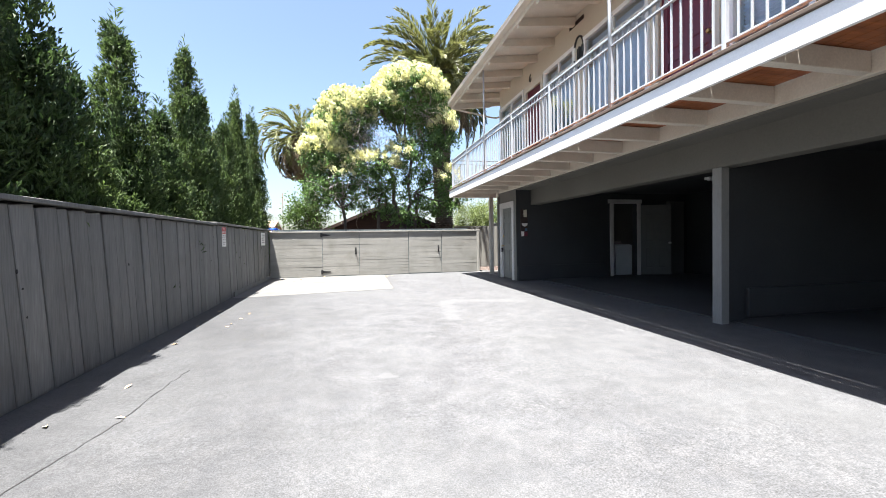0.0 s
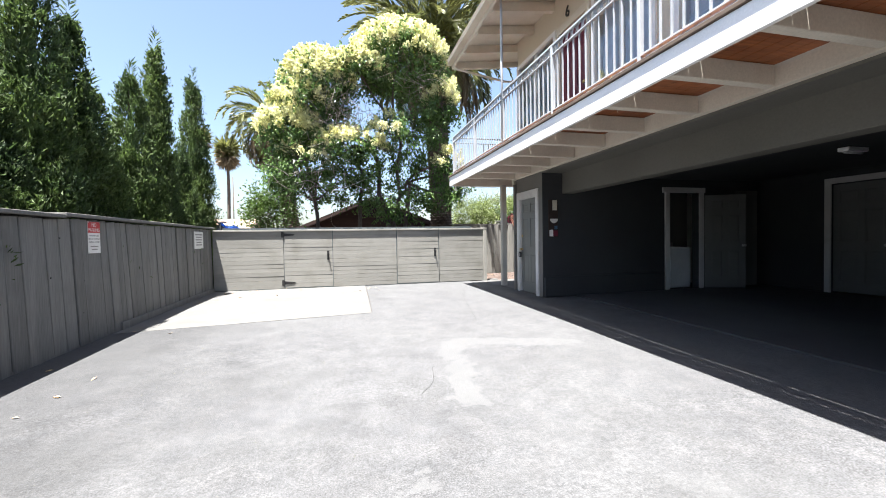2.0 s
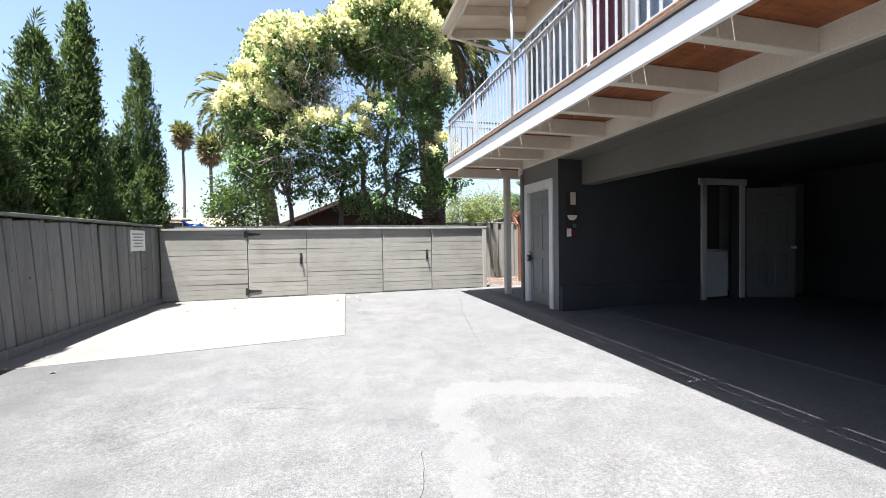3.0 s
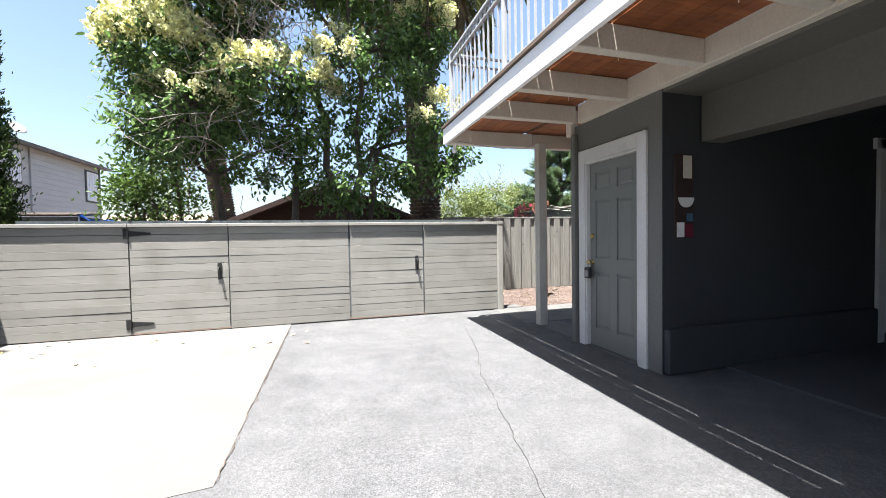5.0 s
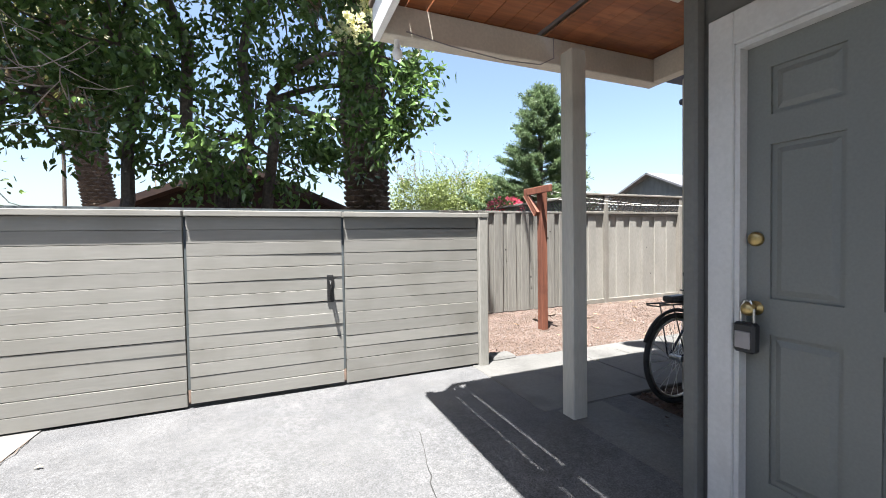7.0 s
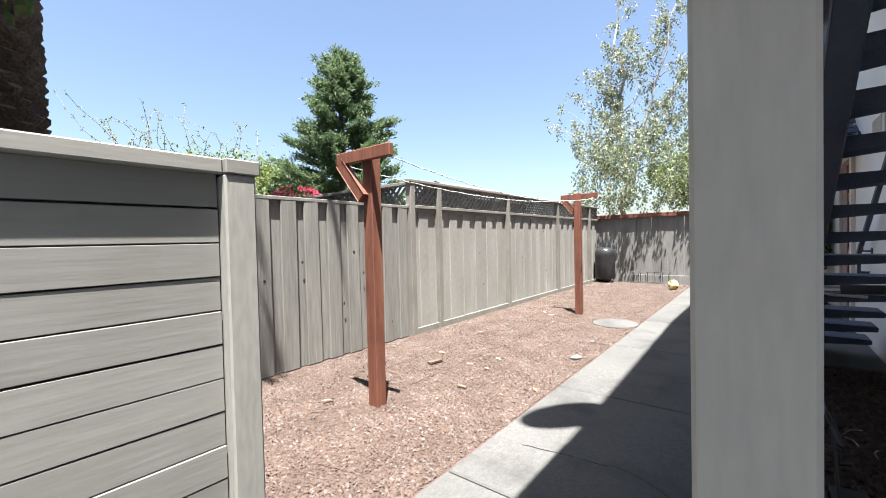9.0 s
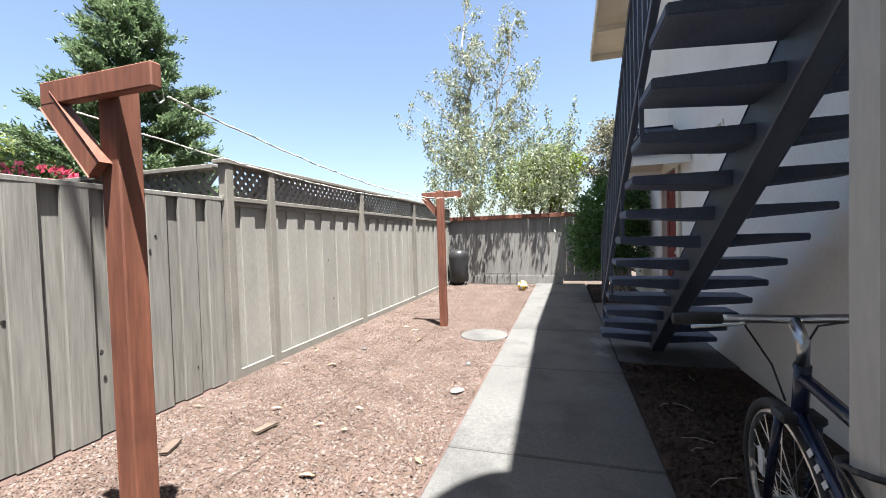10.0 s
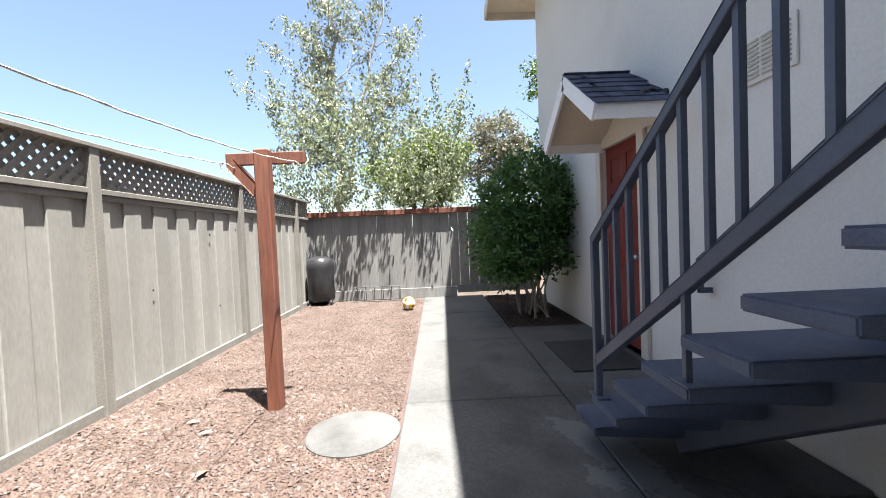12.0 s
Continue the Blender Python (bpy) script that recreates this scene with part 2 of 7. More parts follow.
M_BLACK = mat("black_metal", (0.012, 0.012, 0.013), (0.025, 0.025, 0.027), (8, 8, 8), 0.5, 0.1, 60, 0.1, dist=0.002)
M_RUBBER = mat("black_rubber", (0.018, 0.018, 0.018), (0.03, 0.03, 0.03), (8, 8, 8), 0.8, 0.3, 120, 0.2, dist=0.003)
M_STEEL = mat("brushed_metal", (0.5, 0.5, 0.5), (0.62, 0.62, 0.62), (8, 8, 8), 0.32, 0.05, 100, 0.08, metal=1.0, dist=0.001)
M_BRASS = mat("aged_brass", (0.4, 0.29, 0.12), (0.52, 0.39, 0.18), (20, 20, 20), 0.4, 0.05, 100, 0.1, metal=1.0, dist=0.001)
M_RED = mat("dark_red_door_paint", (0.16, 0.022, 0.018), (0.2, 0.03, 0.024), (2, 2, 2), 0.45, 0.08, 60, 0.06, dist=0.002)
M_MAROON = mat("maroon_door_paint", (0.11, 0.012, 0.028), (0.14, 0.018, 0.036), (2, 2, 2), 0.45, 0.08, 60, 0.06, dist=0.002)
M_ROOF = mat("grey_roof_felt", (0.13, 0.125, 0.12), (0.2, 0.19, 0.18), (2, 2, 2), 0.9, 0.5, 80, 0.3, dist=0.01)
M_GREYROOF = mat("grey_blue_roof_shingle", (0.090, 0.096, 0.106), (0.128, 0.134, 0.144), (2, 2, 2), 0.9, 0.3, 30, 0.15, dist=0.01)
M_SHINGLE = mat("blue_grey_shingle", (0.048, 0.06, 0.1), (0.09, 0.107, 0.16), (9, 9, 9), 0.9, 0.6, 150, 0.3, rand=0.3, dist=0.006)
M_PLASTIC = mat("black_vinyl_cover", (0.015, 0.015, 0.016), (0.03, 0.03, 0.032), (6, 6, 6), 0.35, 0.4, 14, 0.1, dist=0.02)
M_ROPE = mat("white_rope", (0.588, 0.568, 0.510), (0.734, 0.714, 0.656), (60, 60, 60), 0.9, 0.5, 200, 0.2, dist=0.002)
M_DARKWOOD = mat("dark_brown_siding", (0.019, 0.007, 0.005), (0.032, 0.013, 0.007), (3, 3, 9), 0.8, 0.3, 40, 0.2, dist=0.006)
M_BLUEFENCE = mat("blue_green_boards", (0.06, 0.075, 0.08), (0.09, 0.105, 0.11), (5, 5, 1), 0.8, 0.2, 40, 0.15, dist=0.004)
M_PALESIDING = mat("pale_blue_siding", (0.42, 0.425, 0.425), (0.48, 0.485, 0.485), (1, 1, 6), 0.7, 0.1, 40, 0.05, dist=0.004)
M_TANROOF = mat("tan_roof_tile", (0.205, 0.141, 0.102), (0.288, 0.211, 0.160), (6, 6, 6), 0.9, 0.4, 30, 0.25, dist=0.02)
M_GRAVEL = mat("red_brown_gravel_bed", (0.071, 0.043, 0.034), (0.112, 0.071, 0.060), (5, 5, 5), 0.95, 1.0, 90, 0.35, dist=0.02)
M_CHIP = mat("red_brown_chips", (0.079, 0.052, 0.039), (0.113, 0.078, 0.062), (3, 3, 3), 0.9, 0.3, 120, 0.15, island=0.24, dist=0.004)
M_PALECHIP = mat("pale_stone_chips", (0.1, 0.08, 0.071), (0.14, 0.12, 0.107), (3, 3, 3), 0.9, 0.3, 120, 0.15, island=0.3, dist=0.004)
M_DARKCHIP = mat("dark_bark_chips", (0.033, 0.018, 0.012), (0.066, 0.039, 0.027), (3, 3, 3), 0.95, 0.3, 120, 0.15, island=0.5, dist=0.004)
M_BARK = mat("grey_brown_bark", (0.063, 0.049, 0.038), (0.112, 0.091, 0.073), (6, 6, 2), 0.9, 0.8, 30, 0.3, dist=0.02)
M_PALMBARK = mat("palm_bark", (0.081, 0.058, 0.043), (0.153, 0.115, 0.086), (4, 4, 6), 0.95, 0.8, 40, 0.35, dist=0.02)
M_PALEBARK = mat("pale_birch_bark", (0.32, 0.28, 0.23), (0.45, 0.4, 0.34), (5, 5, 8), 0.85, 0.4, 40, 0.25, dist=0.006)
M_TWIG = mat("grey_twigs", (0.22, 0.19, 0.16), (0.32, 0.28, 0.24), (5, 5, 5), 0.9, 0.2, 40, 0.2, dist=0.004)
M_PRIVET = mat("privet_leaf", (0.063, 0.113, 0.028), (0.123, 0.207, 0.061), (1.5, 1.5, 1.5), 0.26, 0, 30, 0.2, island=0.4, leaf=0.38)
M_BLOSSOM = mat("cream_blossom", (0.648, 0.633, 0.304), (0.810, 0.795, 0.507), (2, 2, 2), 0.8, 0, 30, 0.1, island=0.25, leaf=0.38)
M_CYPRESS = mat("juniper_foliage", (0.034, 0.063, 0.020), (0.089, 0.134, 0.034), (1.2, 1.2, 1.2), 0.7, 0, 30, 0.2, island=0.45, leaf=0.38)
M_FROND = mat("palm_frond", (0.090, 0.103, 0.031), (0.170, 0.173, 0.053), (1, 1, 1), 0.45, 0, 30, 0.15, island=0.35, leaf=0.38)
M_DEADFROND = mat("dry_palm_frond", (0.179, 0.139, 0.082), (0.277, 0.220, 0.139), (1, 1, 1), 0.8, 0, 30, 0.15, island=0.3, leaf=0.38)
M_SPRUCE = mat("redwood_foliage", (0.080, 0.129, 0.060), (0.163, 0.225, 0.110), (1.5, 1.5, 1.5), 0.6, 0, 30, 0.2, island=0.4, leaf=0.38)
M_LIME = mat("bright_green_leaf", (0.099, 0.153, 0.015), (0.168, 0.230, 0.031), (1.5, 1.5, 1.5), 0.5, 0, 30, 0.2, island=0.35, leaf=0.38)
M_GREEN = mat("fresh_green_leaf", (0.046, 0.084, 0.015), (0.078, 0.130, 0.027), (1.5, 1.5, 1.5), 0.45, 0, 30, 0.2, island=0.4, leaf=0.38)
M_PALELEAF = mat("pale_green_leaf", (0.134, 0.171, 0.047), (0.210, 0.257, 0.086), (1.5, 1.5, 1.5), 0.6, 0, 30, 0.2, island=0.35, leaf=0.38)
M_BIRCH = mat("grey_green_birch_leaf", (0.14, 0.17, 0.09), (0.27, 0.3, 0.19), (1.5, 1.5, 1.5), 0.3, 0, 30, 0.2, island=0.6, leaf=0.38)
M_SHRUB = mat("shrub_leaf", (0.047, 0.119, 0.030), (0.095, 0.190, 0.047), (2, 2, 2), 0.35, 0, 30, 0.2, island=0.4, leaf=0.38)
M_OLIVE = mat("dusty_olive_leaf", (0.133, 0.133, 0.083), (0.207, 0.199, 0.133), (1.5, 1.5, 1.5), 0.7, 0, 30, 0.2, island=0.35, leaf=0.38)
M_PINK = mat("pink_blossom", (0.5, 0.07, 0.12), (0.62, 0.14, 0.2), (3, 3, 3), 0.7, 0, 30, 0.1, island=0.3, leaf=0.38)
M_SIGNWHITE = mat("white_sign_enamel", (0.68, 0.67, 0.64), (0.75, 0.74, 0.71), (4, 4, 4), 0.4, 0, 30, 0.05)
M_SIGNRED = mat("red_sign_enamel", (0.42, 0.03, 0.035), (0.5, 0.05, 0.05), (4, 4, 4), 0.4, 0, 30, 0.05)
M_SIGNINK = mat("grey_sign_print", (0.22, 0.2, 0.2), (0.3, 0.28, 0.27), (4, 4, 4), 0.6, 0, 30, 0.05)
M_YELLOW = mat("yellow_ball_panel", (0.6, 0.4, 0.03), (0.68, 0.47, 0.05), (9, 9, 9), 0.4, 0.1, 60, 0.1, dist=0.002)
M_BLUEPAINT = mat("dark_blue_bike_paint", (0.012, 0.017, 0.04), (0.018, 0.024, 0.055), (5, 5, 5), 0.25, 0, 30, 0.05)
M_APPLIANCE = mat("appliance_enamel", (0.62, 0.64, 0.66), (0.68, 0.7, 0.72), (3, 3, 3), 0.35, 0, 30, 0.03)
M_BLIND = mat("pale_blind_slats", (0.66, 0.7, 0.78), (0.74, 0.78, 0.86), (1, 1, 40), 0.7, 0.2, 30, 0.05, dist=0.004)
M_DRYLEAF = mat("dry_leaf", (0.32, 0.18, 0.08), (0.5, 0.36, 0.2), (9, 9, 9), 0.8, 0, 30, 0.1, rand=0.4)
M_PATCH = mat("white_spill", (0.099, 0.099, 0.099), (0.111, 0.111, 0.111), (7, 7, 7), 0.92, 0.7, 105, 0.3, dist=0.006)
M_IRON = mat("black_iron", (0.004, 0.004, 0.004), (0.009, 0.009, 0.009), (30, 30, 30), 0.6, 0.3, 90, 0.2)
M_CRACK = mat("dark_crack", (0.014, 0.014, 0.014), (0.03, 0.029, 0.028), (9, 9, 9), 0.95, 0.3, 60, 0.2)
M_ART1 = mat("cream_art_paint", (0.5, 0.46, 0.38), (0.56, 0.52, 0.43), (6, 6, 6), 0.7, 0, 30, 0.05)
M_ART2 = mat("brown_art_paint", (0.022, 0.014, 0.012), (0.035, 0.02, 0.016), (6, 6, 6), 0.7, 0, 30, 0.05)
M_ART3 = mat("blue_art_paint", (0.04, 0.1, 0.17), (0.06, 0.13, 0.21), (6, 6, 6), 0.7, 0, 30, 0.05)
M_GLASS = bpy.data.materials.new("window_glass")
M_GLASS.use_nodes = True
_g = M_GLASS.node_tree.nodes["Principled BSDF"]
_g.inputs["Base Color"].default_value, _g.inputs["Roughness"].default_value = (0.9, 0.95, 1.0, 1), 0.03
_g.inputs["Transmission Weight"].default_value = 1.0


def dried_spill(m, segments, colour, strength):
    """A pale dried spill with a ragged outline, running along a few straight stretches of the plan."""
    N, L = m.node_tree.nodes, m.node_tree.links
    b = N["Principled BSDF"]
    old = b.inputs["Base Color"].links[0].from_socket
    geo = N.new("ShaderNodeNewGeometry")

    def math_(op, x, y=None):
        n = N.new("ShaderNodeMath")
        n.operation = op
        for s, v in ((n.inputs[0], x), (n.inputs[1], y)):
            if v is None:
                continue
            if hasattr(v, "links"):
                L.new(v, s)
            else:
                s.default_value = v
        return n.outputs[0]

    def vec(op, x, y, out=0):
        n = N.new("ShaderNodeVectorMath")
        n.operation = op
        for s, v in ((n.inputs[0], x), (n.inputs[1], y)):
            if hasattr(v, "links"):
                L.new(v, s)
            else:
                s.default_value = v
        return n.outputs[out]
    flat = vec("MULTIPLY", geo.outputs["Position"], (1, 1, 0))
    edge = None
    for x0, y0, x1, y1, w in segments:
        dx, dy = x1 - x0, y1 - y0
        rel = vec("SUBTRACT", flat, (x0, y0, 0))
        along = vec("DOT_PRODUCT", rel, (dx / (dx * dx + dy * dy), dy / (dx * dx + dy * dy), 0), 1)
        t = math_("MINIMUM", math_("MAXIMUM", along, 0.0), 1.0)
        foot = N.new("ShaderNodeCombineXYZ")
        L.new(math_("MULTIPLY", t, dx), foot.inputs[0])
        L.new(math_("MULTIPLY", t, dy), foot.inputs[1])
        d = math_("SUBTRACT", vec("DISTANCE", rel, foot.outputs[0], 1), w)
        edge = d if edge is None else math_("MINIMUM", edge, d)
    for sc, amp in ((2.6, 0.5), (9.0, 0.3), (38.0, 0.14)):
        n = N.new("ShaderNodeTexNoise")
        n.inputs["Scale"].default_value, n.inputs["Detail"].default_value = sc, 4.0
        L.new(flat, n.inputs["Vector"])
        edge = math_("ADD", edge, math_("MULTIPLY", math_("SUBTRACT", n.outputs["Fac"], 0.5), amp))
    r = N.new("ShaderNodeMapRange")
    r.inputs[1].default_value, r.inputs[2].default_value = 0.012, -0.012
    r.inputs[3].default_value, r.inputs[4].default_value = 0.0, strength
    L.new(edge, r.inputs[0])
    x = N.new("ShaderNodeMix")
    x.data_type = "RGBA"
    L.new(r.outputs[0], x.inputs[0])
    L.new(old, x.inputs[6])
    x.inputs[7].default_value = (*colour, 1)
    L.new(x.outputs[2], b.inputs["Base Color"])


def mottle(m, patch, grain, low, high):
    """Worn blotches of coarse pale and dark stone grain, over and above the even grain."""
    N, L = m.node_tree.nodes, m.node_tree.links
    b = N["Principled BSDF"]
    old = b.inputs["Base Color"].links[0].from_socket
    geo = N.new("ShaderNodeNewGeometry")
    fac = []
    for sc, det in ((patch, 4.0), (grain, 2.0), (grain * 3.3, 1.0)):
        n = N.new("ShaderNodeTexNoise")
        n.inputs["Scale"].default_value, n.inputs["Detail"].default_value = sc, det
        L.new(geo.outputs["Position"], n.inputs["Vector"])
        fac.append(n.outputs["Fac"])
    amp = N.new("ShaderNodeMapRange")
    amp.inputs[1].default_value, amp.inputs[2].default_value = 0.35, 0.65
    amp.inputs[3].default_value, amp.inputs[4].default_value = 0.25, 1.0
    L.new(fac[0], amp.inputs[0])
    add = N.new("ShaderNodeMath")
    add.operation = "ADD"
    L.new(fac[1], add.inputs[0])
    L.new(fac[2], add.inputs[1])
    spread = N.new("ShaderNodeMapRange")
    spread.inputs[1].default_value, spread.inputs[2].default_value = 0.75, 1.25
    spread.inputs[3].default_value, spread.inputs[4].default_value = low, high
    L.new(add.outputs[0], spread.inputs[0])
    x = N.new("ShaderNodeMix")
    x.data_type, x.blend_type = "RGBA", "MULTIPLY"
    L.new(amp.outputs[0], x.inputs[0])
    L.new(old, x.inputs[6])
    L.new(spread.outputs[0], x.inputs[7])
    L.new(x.outputs[2], b.inputs["Base Color"])


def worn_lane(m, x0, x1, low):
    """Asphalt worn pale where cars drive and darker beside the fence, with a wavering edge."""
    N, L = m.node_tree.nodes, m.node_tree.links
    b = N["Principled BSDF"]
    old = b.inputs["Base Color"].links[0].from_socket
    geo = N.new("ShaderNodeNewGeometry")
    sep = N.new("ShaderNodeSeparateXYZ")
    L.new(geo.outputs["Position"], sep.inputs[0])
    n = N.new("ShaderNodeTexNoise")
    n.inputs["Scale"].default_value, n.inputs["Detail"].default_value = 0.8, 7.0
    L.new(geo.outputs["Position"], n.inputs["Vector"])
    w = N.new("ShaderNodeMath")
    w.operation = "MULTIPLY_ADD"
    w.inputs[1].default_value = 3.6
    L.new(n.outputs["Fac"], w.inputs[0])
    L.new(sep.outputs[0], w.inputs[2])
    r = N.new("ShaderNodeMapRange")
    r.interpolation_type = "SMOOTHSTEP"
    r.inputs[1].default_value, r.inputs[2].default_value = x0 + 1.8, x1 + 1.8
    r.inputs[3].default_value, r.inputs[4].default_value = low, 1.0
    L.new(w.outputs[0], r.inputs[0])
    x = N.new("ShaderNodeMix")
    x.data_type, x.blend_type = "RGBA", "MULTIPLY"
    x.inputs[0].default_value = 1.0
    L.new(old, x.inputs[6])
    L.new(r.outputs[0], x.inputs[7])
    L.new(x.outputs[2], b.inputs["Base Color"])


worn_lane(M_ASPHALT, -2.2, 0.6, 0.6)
mottle(M_ASPHALT, 0.9, 34.0, 0.7, 1.3)
mottle(M_ASPHALT, 0.25, 1.3, 0.79, 1.13)
mottle(M_SLAB, 0.4, 1.5, 0.88, 1.08)
mottle(M_CONCRETE, 0.9, 30.0, 0.8, 1.2)
dried_spill(M_ASPHALT, ((1.55, 5.85, 1.68, 6.9, 0.12), (1.66, 6.9, 1.9, 7.5, 0.14), (1.9, 7.5, 3.2, 7.1, 0.13), (0.3, 3.6, 0.34, 3.62, 0.04), (0.95, 4.9, 0.98, 4.9, 0.02)), (0.09, 0.091, 0.092), 0.6)
dried_spill(M_CONCRETE, ((9.1, 12.32, 9.6, 12.52, 0.09), (9.4, 12.56, 9.72, 12.6, 0.06), (9.2, 12.62, 9.4, 12.7, 0.03), (8.95, 12.36, 9.2, 12.32, 0.05)), (0.17, 0.167, 0.162), 0.5)


# ---- ground ----
def rise(x, y):
    return 0.1 * min(max((y - 0.5) / 10.5, 0.0), 1.0)


YARD = 0.10
bm = grid(-1500, 1500, -1500, 1500, lambda x, y: -0.06, 12, 12)
solid("ground", bm, M_EARTH, "flat brown earth round the lots", "ground", "structure")
bm = grid(-2.62, 5.16, -9, 13.72, lambda x, y: rise(x, y) + 0.006 * noise.noise((x * 0.7, y * 0.7, 0)), 40, 116)
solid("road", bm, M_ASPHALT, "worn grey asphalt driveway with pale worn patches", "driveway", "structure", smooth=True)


def sloped(x0, x1, ys, lift, low=-0.08):
    """A slab whose top follows the drive."""
    b = bmesh.new()
    for y0, y1 in zip(ys, ys[1:]):
        bx(b, x0, x1, y0, y1, low, 1.0)
    for v in b.verts:
        if v.co.z > 0.5:
            v.co.z = rise(v.co.x, v.co.y) + lift
    return b


slab = sloped(-2.43, 1.05, (9.95, 11.0, 13.62), 0.008)
for v in slab.verts:
    if v.co.y < 10:
        v.co.y = 9.66 + 0.125 * (v.co.x - 1.05)
        if v.co.z > 0:
            v.co.z -= 0.009
    if v.co.x > 0:
        v.co.x = 1.03 + 0.026 * (v.co.y - 9.66)
solid("pavement_slab", slab, M_SLAB, "pale sunlit concrete slab beside the gates", "concrete slab", "structure")
solid("floor", sloped(5.14, 10.0, (-9, 0.5, 10.205), 0.022), M_FLOOR, "stained concrete carport floor with shade in its colour", "floor", "structure")
solid("gravel_bed", box(4.6, 15.4, 13.66, 16.0, -0.05, YARD - 0.012), M_GRAVEL, "red-brown gravel yard along the fence", "gravel", "structure")
# dark strip added so the gap under the gates reads as shade
solid("leaf_litter_strip", box(-2.6, 4.55, 13.73, 14.33, -0.05, 0.02), M_MULCH, "dark strip added behind the gate fence as shade in the gap", "leaf litter", "structure")
solid("planting_bed", box(4.9, 9.0, 11.45, 12.47, -0.05, YARD - 0.02), M_MULCH, "dark mulch bed in the shade under the stairs", "mulch bed", "structure")
solid("shrub_bed", box(12.47, 15.35, 11.45, 12.44, -0.05, YARD - 0.01), M_MULCH, "dark mulch bed below the shrub", "mulch bed", "structure")

# ---- fences ----
def board_mesh(name, w, t, h, material, e=0.006):
    """A board of width w (x), thickness t (y), height h (z), base at the origin, softened edges."""
    b = bmesh.new()
    prof = [(-w / 2 + e, -t / 2), (w / 2 - e, -t / 2), (w / 2, -t / 2 + e), (w / 2, t / 2), (-w / 2, t / 2), (-w / 2, -t / 2 + e)]
    lo = [b.verts.new((x, y, 0)) for x, y in prof]
    hi = [b.verts.new((x, y, h)) for x, y in prof]
    for k in range(6):
        b.faces.new((lo[k], lo[(k + 1) % 6], hi[(k + 1) % 6], hi[k]))
    b.faces.new(lo[::-1])
    b.faces.new(hi)
    me = bpy.data.meshes.new(name)
    b.to_mesh(me)
    b.free()
    me.materials.append(material)
    return me


rng = random.Random(4)
left_fence = thing("fence_left", (-2.5, 4.5, 0), "grey-painted vertical board fence with capped top along the driveway", "fence", kind="structure")
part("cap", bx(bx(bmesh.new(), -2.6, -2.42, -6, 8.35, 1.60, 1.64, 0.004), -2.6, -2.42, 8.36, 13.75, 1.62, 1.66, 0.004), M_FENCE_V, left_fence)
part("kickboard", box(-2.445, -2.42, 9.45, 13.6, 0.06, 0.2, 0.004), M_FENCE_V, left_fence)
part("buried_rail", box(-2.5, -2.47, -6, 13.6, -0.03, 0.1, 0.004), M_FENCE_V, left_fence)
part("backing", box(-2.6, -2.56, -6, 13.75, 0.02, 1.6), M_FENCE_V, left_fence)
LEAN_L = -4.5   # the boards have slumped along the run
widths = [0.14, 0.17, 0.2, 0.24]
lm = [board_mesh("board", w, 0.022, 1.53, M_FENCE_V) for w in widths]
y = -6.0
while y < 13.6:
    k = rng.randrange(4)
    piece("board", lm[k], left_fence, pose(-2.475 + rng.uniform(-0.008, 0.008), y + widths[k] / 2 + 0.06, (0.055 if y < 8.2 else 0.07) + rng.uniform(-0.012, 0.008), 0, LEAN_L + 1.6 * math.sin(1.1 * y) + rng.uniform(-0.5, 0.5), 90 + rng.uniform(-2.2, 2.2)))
    y += widths[k] + 0.011

gate_fence = thing("fence_gates", (1.0, 13.65, 0), "pale grey fence of horizontal boards with two built-in gates", "fence", kind="structure")
GATES = []
SECT = [(-2.44, -0.85, "panel"), (-0.835, 0.33, "gate"), (0.345, 1.975, "panel"), (2.0, 3.13, "gate"), (3.155, 4.42, "panel")]
for x0, x1, kind in SECT:
    holder = gate_fence
    if kind == "gate":
        holder = thing("gate", ((x0 + x1) / 2, 13.65, YARD), "grey-painted gate of horizontal boards with black handle", "gate", group="driveway gates")
        GATES.append(holder)
    n = 14
    low, high = (0.135 if kind == "gate" else 0.12), 1.545
    me = board_mesh("board", (high - low) / n - 0.0045, 0.022, x1 - x0, M_FENCE_H, 0.0012)
    dz = (high - low) / n
    for k in range(n):
        piece("board", me, holder, pose(x0, 13.63 + rng.uniform(-0.0016, 0.0016), low + dz * (k + 0.5) + rng.uniform(-0.0015, 0.0015), 0, 90, 0) @ pose(0, 0, 0, rng.uniform(-0.15, 0.15), rng.uniform(-0.1, 0.1), rng.uniform(-0.12, 0.12)))
    part("cap", box(x0 - 0.005, x1 + 0.005, 13.585, 13.72, 1.546, 1.59, 0.004), M_FENCE_H, holder)
    part("backing", box(x0 + 0.004, x1 - 0.004, 13.665, 13.69, low, 1.545), M_FENCE_H, holder)
part("end_post", box(4.425, 4.517, 13.575, 13.7, 0.06, 1.545, 0.006), M_FENCE_Y, gate_fence)
part("end_cap", box(4.4265, 4.53, 13.57, 13.72, 1.546, 1.591, 0.004), M_FENCE_H, gate_fence)

